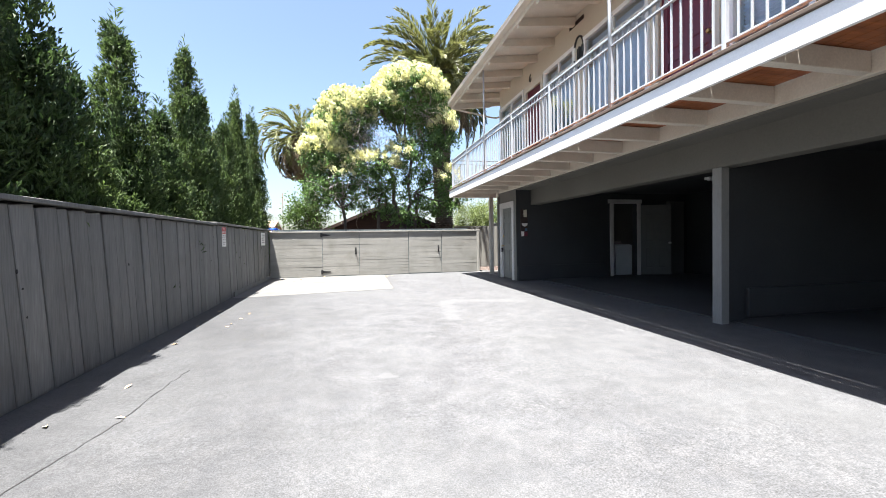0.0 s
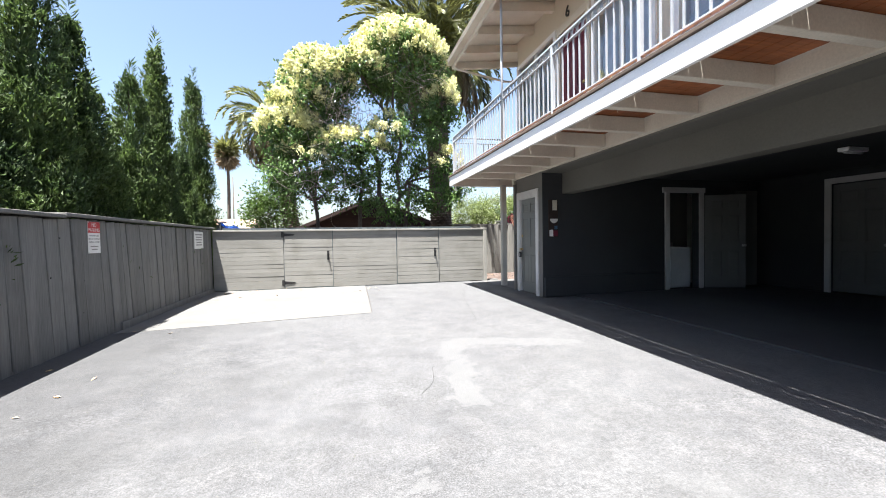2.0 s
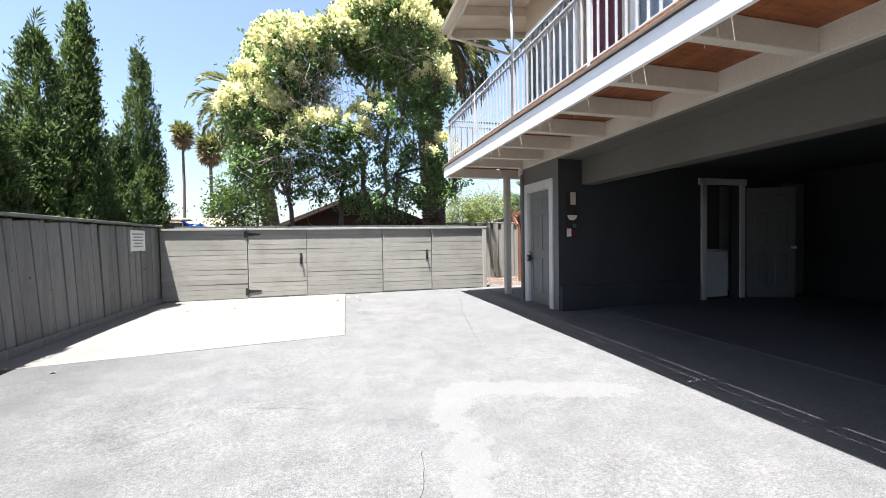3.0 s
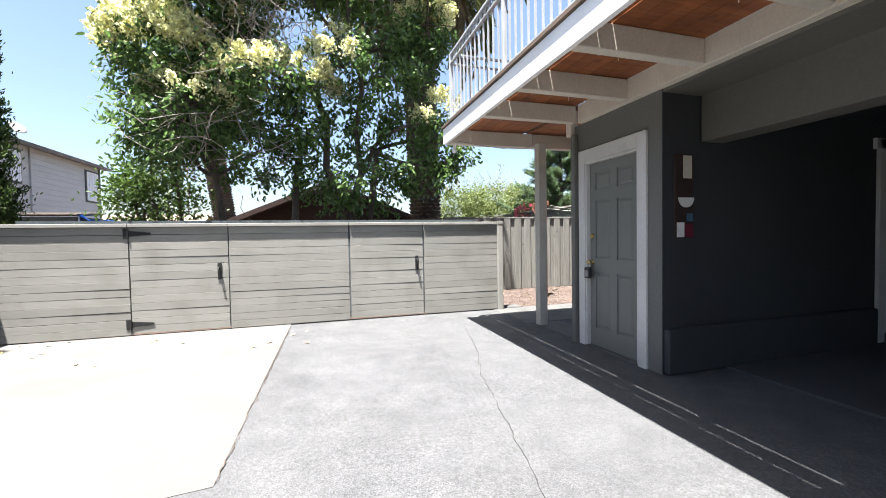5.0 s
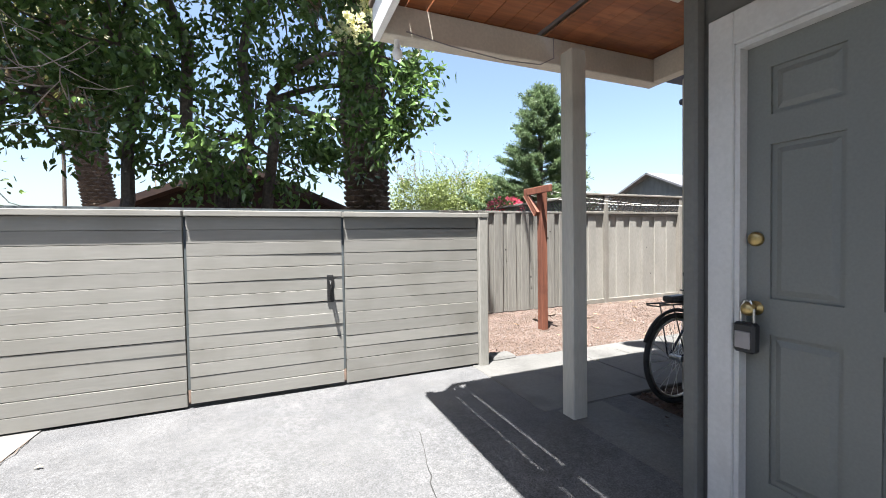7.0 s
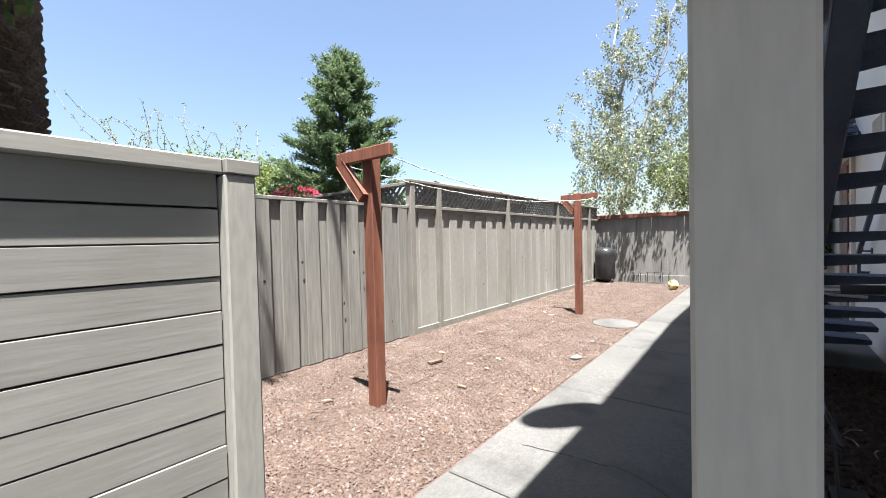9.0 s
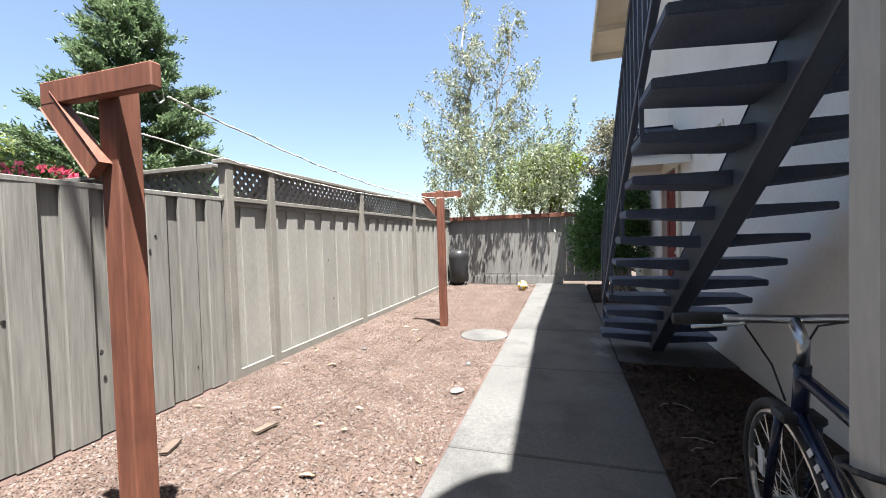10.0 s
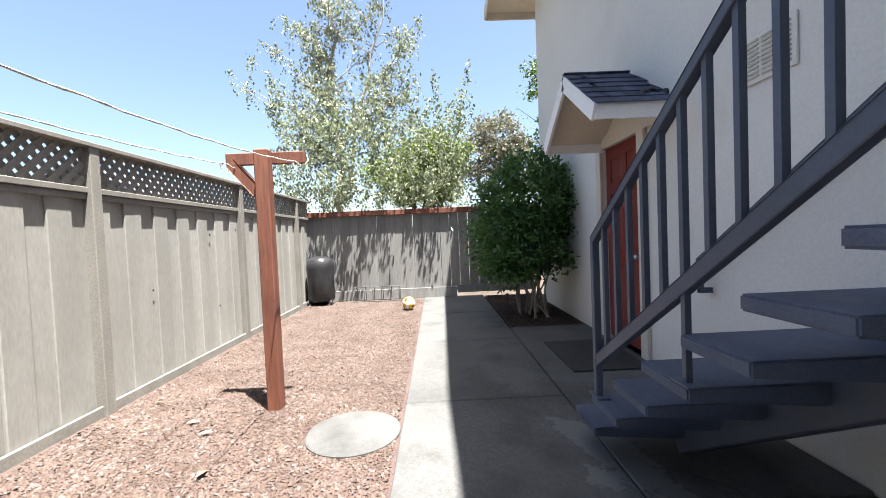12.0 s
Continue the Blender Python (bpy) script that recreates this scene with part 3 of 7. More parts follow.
yard_fence = thing("fence_yard", (6.2, 15.98, YARD), "grey-painted board fence with overlapping vertical boards", "fence", kind="structure")
bw = 0.165
m_in = board_mesh("board", bw, 0.02, 1.66, M_FENCE_ROUGH)
x, k = 4.3, 0
while x < 7.68:
    piece("board", m_in, yard_fence, pose(x, 15.95 if k % 2 else 15.982, YARD, 0, rng.uniform(-0.4, 0.4), rng.uniform(-1, 1)))
    x += 0.132
    k += 1
part("cap", box(4.2, 7.72, 15.938, 16.06, 1.755, 1.79, 0.004), M_FENCE_ROUGH, yard_fence)
part("rail", box(4.2, 7.72, 15.99, 16.03, 1.45, 1.54), M_FENCE_ROUGH, yard_fence)

lat_fence = thing("fence_lattice", (11.5, 15.98, YARD), "grey-painted board fence topped with diagonal lattice", "fence", kind="structure")
m_lat = board_mesh("board", 0.19, 0.02, 1.60, M_FENCE_Y)
x, k = 7.86, 0
while x < 15.35:
    piece("board", m_lat, lat_fence, pose(x, 15.965 if k % 2 else 15.985, YARD + 0.02, 0, rng.uniform(-0.3, 0.3), rng.uniform(-0.8, 0.8)))
    x += 0.168
    k += 1
for px in (7.76, 8.32, 10.3, 12.55, 14.65):
    part("post", box(px - 0.045, px + 0.045, 15.9, 15.99, 0.05, 2.12, 0.005), M_LATTICE, lat_fence)
part("mid_rail", box(7.7, 15.4, 15.943, 16.0, 1.715, 1.76, 0.004), M_LATTICE, lat_fence)
part("upper_rail", box(7.7, 15.4, 15.93, 15.985, 1.762, 1.805, 0.004), M_LATTICE, lat_fence)
part("top_cap", box(7.68, 15.42, 15.89, 16.02, 2.1, 2.135, 0.004), M_LATTICE, lat_fence)
part("kickboard", box(7.8, 15.4, 15.925, 15.95, 0.07, 0.17, 0.004), M_LATTICE, lat_fence)


def lattice(name, x0, x1, y0, z0, z1, step, parent):
    for sgn, yy in ((1, y0), (-1, y0 + 0.009)):
        b = bmesh.new()
        h = z1 - z0
        u = x0 - h
        while u < x1:
            a, c = (u, z0), (u + h, z1)
            lo, hi = max(a[0], x0), min(c[0], x1)
            if hi - lo > 0.02:
                pa = (lo, z0 + (lo - u)) if sgn > 0 else (lo, z1 - (lo - u))
                pb = (hi, z0 + (hi - u)) if sgn > 0 else (hi, z1 - (hi - u))
                beam(b, (pa[0], yy, pa[1]), (pb[0], yy, pb[1]), 0.008, 0.042)
            u += step
        part(name, b, M_LATTICE, parent)


for x0, x1 in ((7.81, 8.27), (8.37, 10.25), (10.35, 12.5), (12.6, 14.6), (14.7, 15.38)):
    lattice("lattice", x0, x1, 15.95, 1.805, 2.1, 0.1, lat_fence)

back_fence = thing("fence_back", (15.4, 13.8, YARD), "grey vertical board fence with red-brown cap, in dappled shade", "fence", kind="structure")
m_bk = board_mesh("board", 0.184, 0.02, 1.62, M_FENCE_B)
y = 11.5
while y < 16.0:
    piece("board", m_bk, back_fence, pose(15.42 + rng.uniform(-0.004, 0.004), y, 0.22, 0, rng.uniform(-0.3, 0.3), -90))
    y += 0.183 if y > 13.3 else 0.189
part("cap", box(15.34, 15.5, 11.3, 16.05, 1.8, 1.905, 0.006), M_REDWOOD, back_fence, "red-stained cap board")
part("kickboard", box(15.38, 15.4, 13.0, 16.0, 0.09, 0.3, 0.004), M_FENCE_B, back_fence)
part("gate_board", box(15.38, 15.4, 11.4, 12.99, 0.17, 0.33, 0.004), M_FENCE_B, back_fence)
part("rail", box(15.44, 15.5, 11.3, 16.05, 1.45, 1.54), M_FENCE_B, back_fence)

# knots in the yard boards
kb = bmesh.new()
lathe(kb, [(0.02, 0.0), (0.018, 0.003), (0.003, 0.0035)], (0, 0, 0), 10)
knot_me = bpy.data.meshes.new("knot")
kb.to_mesh(knot_me)
kb.free()
knot_me.materials.append(M_CRACK)
for k in range(24):
    fx = rng.uniform(4.6, 7.6) if k < 17 else rng.uniform(7.9, 12.5)
    piece("knot", knot_me, yard_fence if k < 17 else lat_fence, pose(fx, 15.939 if k < 17 else 15.956, rng.uniform(0.3, 1.6), 90, 0, 0) @ Matrix.Diagonal((rng.uniform(0.2, 0.75), rng.uniform(0.25, 1.1), 1, 1)))
for k in range(12):
    piece("knot", knot_me, left_fence, pose(-2.4615, rng.uniform(2, 13), rng.uniform(0.3, 1.45), 0, 90, 0) @ Matrix.Diagonal((rng.uniform(0.3, 1.0), rng.uniform(0.3, 0.7), 1, 1)))

# ---- walkway ----
walkway = thing("pavement_walk", (10, 13.07, 0), "grey concrete walk in slabs along the building", "walkway", kind="structure")
xs = [4.35, 5.55, 7.05, 8.6, 10.2, 11.9, 13.6, 15.37]
for x0, x1 in zip(xs, xs[1:]):
    part("slab", box(x0 + 0.006, x1 - 0.006, 12.48, 13.665, -0.04, YARD + 0.006, 0.008), M_CONCRETE, walkway)
part("stair_pad", box(8.98, 12.44, 11.46, 12.47, -0.04, YARD + 0.004, 0.008), M_CONCRETE, walkway)
part("bike_pad", box(4.46, 4.88, 11.46, 12.47, -0.04, YARD + 0.002, 0.006), M_CONCRETE, walkway)
part("kerb_stone", box(4.62, 4.9, 13.67, 13.86, 0.0, YARD + 0.03, 0.02), M_CONCRETE, walkway)

# ---- building ----
def wall_with(name, axis, at, thick, u0, u1, z0, z1, holes, material, label):
    """A wall along y (axis 'x', at x) or along x (axis 'y', at y) with openings (u0, u1, z0, z1)."""
    b = bmesh.new()
    us = sorted({u0, u1, *[v for h in holes for v in h[:2]]})
    zs = sorted({z0, z1, *[v for h in holes for v in h[2:]]})
    for a, c in zip(us, us[1:]):
        run = None
        for d, e in zip(zs, zs[1:]):
            if any(h[0] <= (a + c) / 2 <= h[1] and h[2] <= (d + e) / 2 <= h[3] for h in holes):
                if run:
                    (bx(b, at, at + thick, a, c, *run) if axis == "x" else bx(b, a, c, at, at + thick, *run))
                run = None
            else:
                run = (run[0], e) if run else (d, e)
        if run:
            (bx(b, at, at + thick, a, c, *run) if axis == "x" else bx(b, a, c, at, at + thick, *run))
    bmesh.ops.remove_doubles(b, verts=b.verts, dist=1e-5)
    return solid(name, b, material, label, "wall", "structure")


DECK = 2.86
wall_with("wall_west_store", "x", 4.45, 0.2, 10.2, 11.45, 0.0, 2.6, [(10.46, 11.25, 0.0, 2.15)], M_WALL_DARK, "grey-green painted wall of the store room")
wall_with("wall_north", "y", 11.25, 0.2, 4.66, 14.5, 0.0, 5.45, [(10.98, 11.82, 0.0, 2.24)], M_STUCCO, "cream stucco wall beside the walk and stairs")
# carport walls take the paint that has their shade mixed in
wall_with("wall_carport_north", "y", 10.21, 0.18, 4.66, 10.2, 0.0, 2.6, [(7.46, 8.28, 0.0, 2.22)], M_CARPORT, "painted carport wall with its shade in the colour")
wall_with("wall_carport_east", "x", 10.0, 0.2, -9.0, 10.2, 0.0, 2.6, [(7.88, 8.78, 0.0, 2.25)], M_CARPORT, "painted back wall of the carport, shade in its colour")
wall_with("wall_divider", "y", 4.52, 0.12, 5.35, 9.99, 0.0, 2.5, [], M_CARPORT, "painted wall between the carport bays, shade in its colour")
wall_with("wall_carport_south", "y", -9.2, 0.2, 4.9, 10.2, 0.0, 2.6, [], M_CARPORT, "painted end wall of the carport, shade in its colour")
UP = [(2.2, 3.85, 3.15, 5.0), (4.1, 5.0, DECK, 4.95), (5.25, 6.85, 3.15, 5.0), (7.25, 8.45, 3.15, 5.0), (8.65, 9.45, DECK, 4.95), (9.65, 11.2, 3.15, 5.0), (-2.0, -0.2, 3.15, 5.0), (0.2, 1.1, DECK, 4.95)]
wall_with("wall_upper_west", "x", 4.45, 0.2, -9.0, 11.25, 2.6, 5.6, UP, M_STUCCO_UP, "tan stucco upper wall behind the balcony")
solid("wall_east", box(14.3, 14.5, -9, 11.25, 0, 5.5), M_STUCCO, "cream stucco end wall of the building", "wall", "structure")
solid("wall_south_upper", box(4.66, 14.3, -9.2, -9.0, 2.6, 5.5), M_STUCCO, "cream stucco rear wall of the building", "wall", "structure")
solid("wall_rooms", box(4.95, 5.05, -8.9, 11.2, 2.75, 5.4), M_BLIND, "pale room wall behind the upper windows", "wall", "structure")
solid("beam_header", box(4.88, 5.14, -9, 10.19, 2.16, 2.62, 0.008), M_HEADER, "deep painted beam over the carport opening", "beam", "structure")
solid("soffit_step", box(4.46, 4.88, -9, 10.195, 2.57, 2.61), M_HEADER, "painted soffit strip beside the carport beam", "soffit", "structure")
solid("ceiling", box(5.14, 10.0, -9, 10.2, 2.5, 2.6), M_CARPORT, "painted carport ceiling with its shade in the colour", "ceiling", "structure")
solid("floor_upper", box(4.66, 14.29, -8.98, 11.24, 2.61, 2.75), M_WALL_DARK, "upper floor slab", "floor", "structure")
# dark sheet that colours the corner's south face as shaded
solid("wall_carport_return", box(4.452, 4.664, 10.192, 10.207, 0.1, 2.6), M_CARPORT, "thin dark sheet for the shaded face of the wall corner", "wall", "structure")
solid("baseboard", box(4.47, 7.3, 10.14, 10.208, 0.1, 0.5, 0.012), M_CARPORT, "painted kick panel along the carport wall", "baseboard", "structure")
solid("baseboard_divider", box(5.42, 9.9, 4.46, 4.519, 0.1, 0.5, 0.012), M_CARPORT, "painted kick panel on the divider wall", "baseboard", "structure")
solid("carport_post", box(4.88, 5.02, 4.4, 4.54, 0.02, 2.16, 0.008), M_POSTGREY, "square grey painted post at the carport opening", "post", "structure")
solid("pier", box(5.05, 5.35, 4.48, 4.66, 0.02, 2.5, 0.008), M_CARPORT, "painted pier end of the divider wall, shade in its colour", "pier", "structure")

# roof with rafters
PITCH = 0.12
roof = thing("roof", (9.0, 1.5, 5.5), "low-pitched roof with cream eaves and exposed rafters", "roof", kind="structure")
RX0, RX1, RY0, RY1 = 3.24, 15.1, -9.6, 12.24
RIDGE = (RX0 + RX1) / 2
for a, c, nm in ((RX0, RIDGE, "roof_slope"), (RX1, RIDGE, "roof_slope")):
    b = bmesh.new()
    za, zc = (5.46 if a < c else 5.58), 5.46 + PITCH * abs(RX0 - c)
    v = [b.verts.new(p) for p in ((a, RY0, za), (c, RY0, zc), (c, RY1, zc), (a, RY1, za))]
    f = b.faces.new(v)
    bmesh.ops.recalc_face_normals(b, faces=b.faces)
    bmesh.ops.solidify(b, geom=b.faces[:], thickness=0.05)
    part(nm, b, M_CREAM, roof)
    b = bmesh.new()
    v = [b.verts.new((p[0], p[1], p[2] + 0.056)) for p in ((a, RY0, za), (c, RY0, zc), (c, RY1, zc), (a, RY1, za))]
    b.faces.new(v)
    part("roof_covering", b, M_ROOF, roof, "grey felt roofing")
part("fascia", box(RX0 - 0.035, RX0, RY0, RY1, 5.33, 5.55, 0.004), M_CREAM, roof)
part("fascia", box(RX1, RX1 + 0.035, RY0, RY1, 5.45, 5.67, 0.004), M_CREAM, roof)
b = bmesh.new()
for a, c in ((RX0 - 0.035, RIDGE), (RX1 + 0.035, RIDGE)):
    beam(b, (a, RY1 + 0.018, 5.44 if a < c else 5.56), (c, RY1 + 0.018, 5.44 + PITCH * (RIDGE - RX0)), 0.035, 0.2)
part("barge_board", b, M_CREAM, roof)
b = bmesh.new()
beam(b, (RX0 - 0.09, RY0, 5.47), (RX0 - 0.09, RY1, 5.47), 0.1, 0.11, 0.02)
part("gutter", b, M_CREAM, roof, "cream painted eaves gutter")
y = 12.15
while y > -2:
    b = bmesh.new()
    beam(b, (RX0, y, 5.37), (4.46, y, 5.37 + PITCH * 1.2), 0.09, 0.16)
    part("rafter", b, M_CREAM, roof)
    y -= 0.82
b = bmesh.new()
x = 5.4
while x < 14.9:
    zz = 5.36 + PITCH * min(x - RX0, RX1 - x)
    bx(b, x - 0.04, x + 0.04, 11.46, 12.22, zz - 0.02, zz + 0.1)
    x += 1.2
part("lookout", b, M_CREAM, roof)
solid("gable_wall", box(4.66, 14.3, 11.26, 11.44, 5.45, 6.1), M_STUCCO, "cream stucco gable strip under the roof", "wall", "structure")

# balcony
balcony = thing("balcony", (3.85, 2.0, DECK), "long balcony with white fascia, cream joists and red decking", "balcony", kind="structure")
part("fascia", box(3.22, 3.26, -9, 12.68, 2.61, 2.82, 0.004), M_WHITE, balcony, "white painted fascia board")
part("deck_edge", box(3.2, 3.264, -9, 12.7, 2.822, 2.862, 0.006), M_DECKEDGE, balcony, "worn brown deck edge")
part("ledger", box(4.38, 4.448, -9, 11.3, 2.6, 2.80, 0.005), M_CREAM, balcony)
part("landing_top", box(4.45, 5.6, 11.452, 12.66, 2.832, 2.86), M_DECKEDGE, balcony)
part("end_beam", box(3.262, 5.62, 12.56, 12.68, 2.61, 2.80, 0.006), M_CREAM, balcony)
part("stair_beam", box(5.52, 5.62, 11.46, 12.555, 2.61, 2.80, 0.006), M_CREAM, balcony)
y = 11.37
while y > -8.5:
    part("joist", box(3.262, 4.378 if y < 11.4 else 4.6, y - 0.045, y + 0.045, 2.615, 2.80, 0.006), M_CREAM, balcony)
    y -= 0.8
part("corner_bracket", box(4.4, 4.5, 11.46, 11.56, 2.5, 2.8, 0.01), M_CREAM, balcony)
# decking boards along the balcony, seen from below
wide = board_mesh("deck_board", 0.1342, 0.022, 6.0, M_SOFFIT)
slim = board_mesh("deck_board", 0.131, 0.022, 6.0, M_SOFFIT)
for k in range(8):
    me = slim if k in (2, 4) else wide
    for y0 in (-11.44, -5.42, 0.6, 6.62):
        piece("deck_board", me, balcony, pose(3.335 + k * 0.14, y0, 2.815, -90, 0, 0))
me = board_mesh("deck_board", 0.137, 0.022, 1.15, M_SOFFIT)
for k in range(8):
    piece("deck_board", me, balcony, pose(4.53 + k * 0.14, 11.46, 2.815, -90, 0, 0))

# posts under the landing
for px, py, hw, lab in ((4.525, 12.355, 0.06, "square beige post beside the store door"), (5.73, 12.375, 0.047, "square beige post with a bicycle chained to it")):
    solid("post", box(px - hw, px + hw, py - hw, py + hw, 0.06, 2.61, 0.006), M_POSTPAINT, lab, "post", group="landing posts")


# railing of the balcony
def railing():
    r = thing("balcony_railing", (3.32, 4.0, DECK), "pale blue-grey metal railing with a row of rings", "railing")
    top, mid, low = 3.79, 3.67, 2.95
    sections = [12.6, 10.95, 9.42, 7.75, 6.15, 4.55, 2.95, 1.35, -0.3, -2.0]
    ring = bmesh.new()
    lathe(ring, [(0.056, -0.008), (0.056, 0.008), (0.042, 0.008), (0.042, -0.008)], (0, 0, 0), 14, "x")
    ring_me = bpy.data.meshes.new("ring")
    for f in [f for f in ring.faces if len(f.verts) > 4]:
        ring.faces.remove(f)
    ring.to_mesh(ring_me)
    ring.free()
    ring_me.materials.append(M_RAILPAINT)
    bal = bmesh.new()
    bx(bal, -0.008, 0.008, -0.008, 0.008, 0, mid - low)
    bal_me = bpy.data.meshes.new("baluster")
    bal.to_mesh(bal_me)
    bal.free()
    bal_me.materials.append(M_RAILPAINT)
    for z, h in ((top, 0.03), (mid, 0.02), (low, 0.02)):
        part("rail", box(3.3, 3.34, sections[-1], 12.62, z, z + h, 0.004), M_RAILPAINT, r)
        part("rail", box(3.34, 5.5, 12.58, 12.62, z, z + h, 0.004), M_RAILPAINT, r)
    for y in sections:
        part("post", box(3.298, 3.342, y - 0.022, y + 0.022, DECK - 0.035, top + 0.01, 0.003), M_RAILPAINT, r)
    for a, c in zip(sections, sections[1:]):
        n = 13
        for k in range(1, n):
            piece("baluster", bal_me, r, pose(3.32, a + (c - a) * k / n, low))
        n = 14
        for k in range(n):
            piece("ring", ring_me, r, pose(3.32, a + (c - a) * (k + 0.5) / n, (top + mid) / 2 + 0.012))
    for k in range(1, 17):
        piece("baluster", bal_me, r, pose(3.34 + 0.128 * k, 12.6, low))
    return r


railing()
for y, lab in ((9.42, "slim blue-grey steel pole from balcony to eaves"), (4.55, "slim blue-grey steel pole from balcony to eaves")):
    b = bmesh.new()
    tube(b, [(3.3, y, DECK), (3.3, y, 5.38)], 0.022, 10)
    solid("eaves_pole", b, M_RAILPAINT, lab, "pole", group="eaves poles", smooth=True)
b = bmesh.new()
tube(b, [(3.2, 12.1, 5.36), (3.32, 12.1, 5.28), (4.5, 12.1, 5.09), (4.62, 12.0, 5.06), (4.75, 11.46, 5.0)], 0.026, 8)
solid("downpipe", b, M_CREAM, "cream downpipe slanting from gutter to wall", "downpipe", smooth=True)


# ---- doors ----
def door_leaf(name, parent, w, h, material, hinge_pose, label=""):
    """A six-panel door leaf; its hinge edge is the local origin, it runs along +x and faces -y."""
    b = bmesh.new()
    bx(b, 0, w, 0.0, 0.03, 0, h)
    st, mid = 0.11, 0.1
    cols = [(st, (w - mid) / 2), ((w + mid) / 2, w - st)]
    rows = [(0.2, 0.82), (0.97, 1.6), (1.72, h - 0.12)]
    xs = [(0, st), ((w - mid) / 2, (w + mid) / 2), (w - st, w)]
    for a, c in xs:
        bx(b, a, c, -0.012, 0.001, 0, h)
    zs = [(0, 0.2), (0.82, 0.97), (1.6, 1.72), (h - 0.12, h)]
    for a, c in zs:
        for u, v in cols:
            bx(b, u - 0.001, v + 0.001, -0.0118, 0.001, a, c)
    leaf = part(name, b, material, parent, label, local=True)
    leaf.matrix_basis = (world_of(parent).inverted() @ hinge_pose) if parent else hinge_pose
    for u, v in cols:
        for a, c in rows:
            p = bmesh.new()
            bx(p, u + 0.018, v - 0.018, -0.009, 0.012, a + 0.018, c - 0.018)
            top = [f for f in p.faces if f.normal.y < -0.9]
            r = bmesh.ops.inset_individual(p, faces=top, thickness=0.03, depth=0.0)
            for vv in p.verts:
                if vv.co.y < 0 and not any(abs(vv.co.x - q.co.x) < 1e-6 for q in top[0].verts):
                    vv.co.y = 0.0
            for f in p.faces:
                f.material_index = 0
            ob = part("panel", p, material, leaf, local=True)
    return leaf


def knob(parent, at, way, material, r=0.03, name="knob"):
    b = bmesh.new()
    w = Vector(way)
    ax = "x" if abs(w.x) > 0.5 else "y"
    s = w.x + w.y
    lathe(b, [(0.03, 0), (0.03, 0.006 * s), (0.011, 0.008 * s), (0.011, 0.035 * s), (r * 0.85, 0.04 * s), (r, 0.055 * s), (r * 0.7, 0.07 * s), (0.003, 0.074 * s)], at, 14, ax)
    return part(name, b, material, parent, smooth=True)


store_door = thing("door_store", (4.47, 10.85, YARD), "closed grey six-panel door with off-white trim", "door", kind="structure")
door_leaf("leaf", store_door, 0.79, 2.03, M_DOOR_GREY, pose(4.5, 11.25, 0.115, 0, 0, -90))
for y0, y1, z0, z1 in ((10.355, 10.462, 0.03, 2.29), (11.248, 11.355, 0.03, 2.29), (10.462, 11.248, 2.152, 2.29)):
    part("trim", box(4.425, 4.46, y0, y1, z0, z1, 0.004), M_TRIM, store_door)
for y0, y1, z0, z1 in ((10.462, 10.482, 0.05, 2.15), (11.228, 11.248, 0.05, 2.15), (10.482, 11.228, 2.128, 2.15)):
    part("jamb", box(4.44, 4.53, y0, y1, z0, z1), M_TRIM, store_door)
part("threshold", box(4.43, 4.6, 10.47, 11.24, 0.06, 0.112, 0.006), M_CONCRETE, store_door)
b = bmesh.new()
lathe(b, [(0.03, 0), (0.03, -0.012), (0.022, -0.02), (0.004, -0.021)], (4.49, 11.19, 1.33), 16, "x")
part("deadbolt", b, M_BRASS, store_door, "round brass deadbolt", smooth=True)
knob(store_door, (4.488, 11.19, 1.04), (-1, 0, 0), M_BRASS)
for z in (0.4, 1.2, 1.98):
    part("hinge", box(4.472, 4.492, 10.468, 10.486, z - 0.05, z + 0.05, 0.003), M_STEEL, store_door)
lockbox = thing("key_lockbox", (4.43, 11.19, 0.9), "dark grey key lockbox hanging from the door knob", "lockbox")
part("body", box(4.4, 4.447, 11.148, 11.232, 0.86, 0.985, 0.01), M_BLACK, lockbox)
b = bmesh.new()
tube(b, [(4.43, 11.165, 0.98), (4.43, 11.165, 1.04), (4.43, 11.18, 1.075), (4.43, 11.2, 1.075), (4.43, 11.215, 1.04), (4.43, 11.215, 0.98)], 0.005, 6)
part("shackle", b, M_STEEL, lockbox)
part("dial_cover", box(4.393, 4.401, 11.16, 11.22, 0.88, 0.95, 0.003), M_SIGNINK, lockbox)
solid("downspout", box(4.385, 4.449, 11.38, 11.448, 0.08, 2.5, 0.01), M_WALL_DARK, "grey-green painted downspout beside the store door", "downspout")

wash_door = thing("door_laundry", (7.87, 10.2, YARD), "laundry doorway with off-white trim, door standing open", "door", kind="structure")
for x0, x1, z0, z1 in ((7.36, 7.47, 0.08, 2.32), (8.27, 8.38, 0.08, 2.22), (7.3, 8.42, 2.215, 2.33)):
    part("trim", box(x0, x1, 10.17, 10.208, z0, z1, 0.004), M_TRIM, wash_door)
leaf = door_leaf("leaf", wash_door, 0.8, 2.03, M_DOOR_GREY, pose(8.36, 10.13, 0.13, 0, 0, -24), "grey six-panel door leaf standing open")
knob(wash_door, (9.03, 9.81, 1.05), (0, -1, 0), M_STEEL)
solid("wall_laundry", box(7.0, 8.9, 11.14, 11.24, 0.1, 2.5), M_WALL_DARK, "dark back wall of the laundry room", "wall", "structure")
solid("floor_laundry", box(6.9, 9.0, 10.39, 11.24, 0.0, 0.11), M_FLOOR, "concrete floor of the laundry room", "floor", "structure")
washer = thing("washing_machine", (8.0, 10.75, YARD), "white front panel washing machine inside the laundry room", "washing machine")
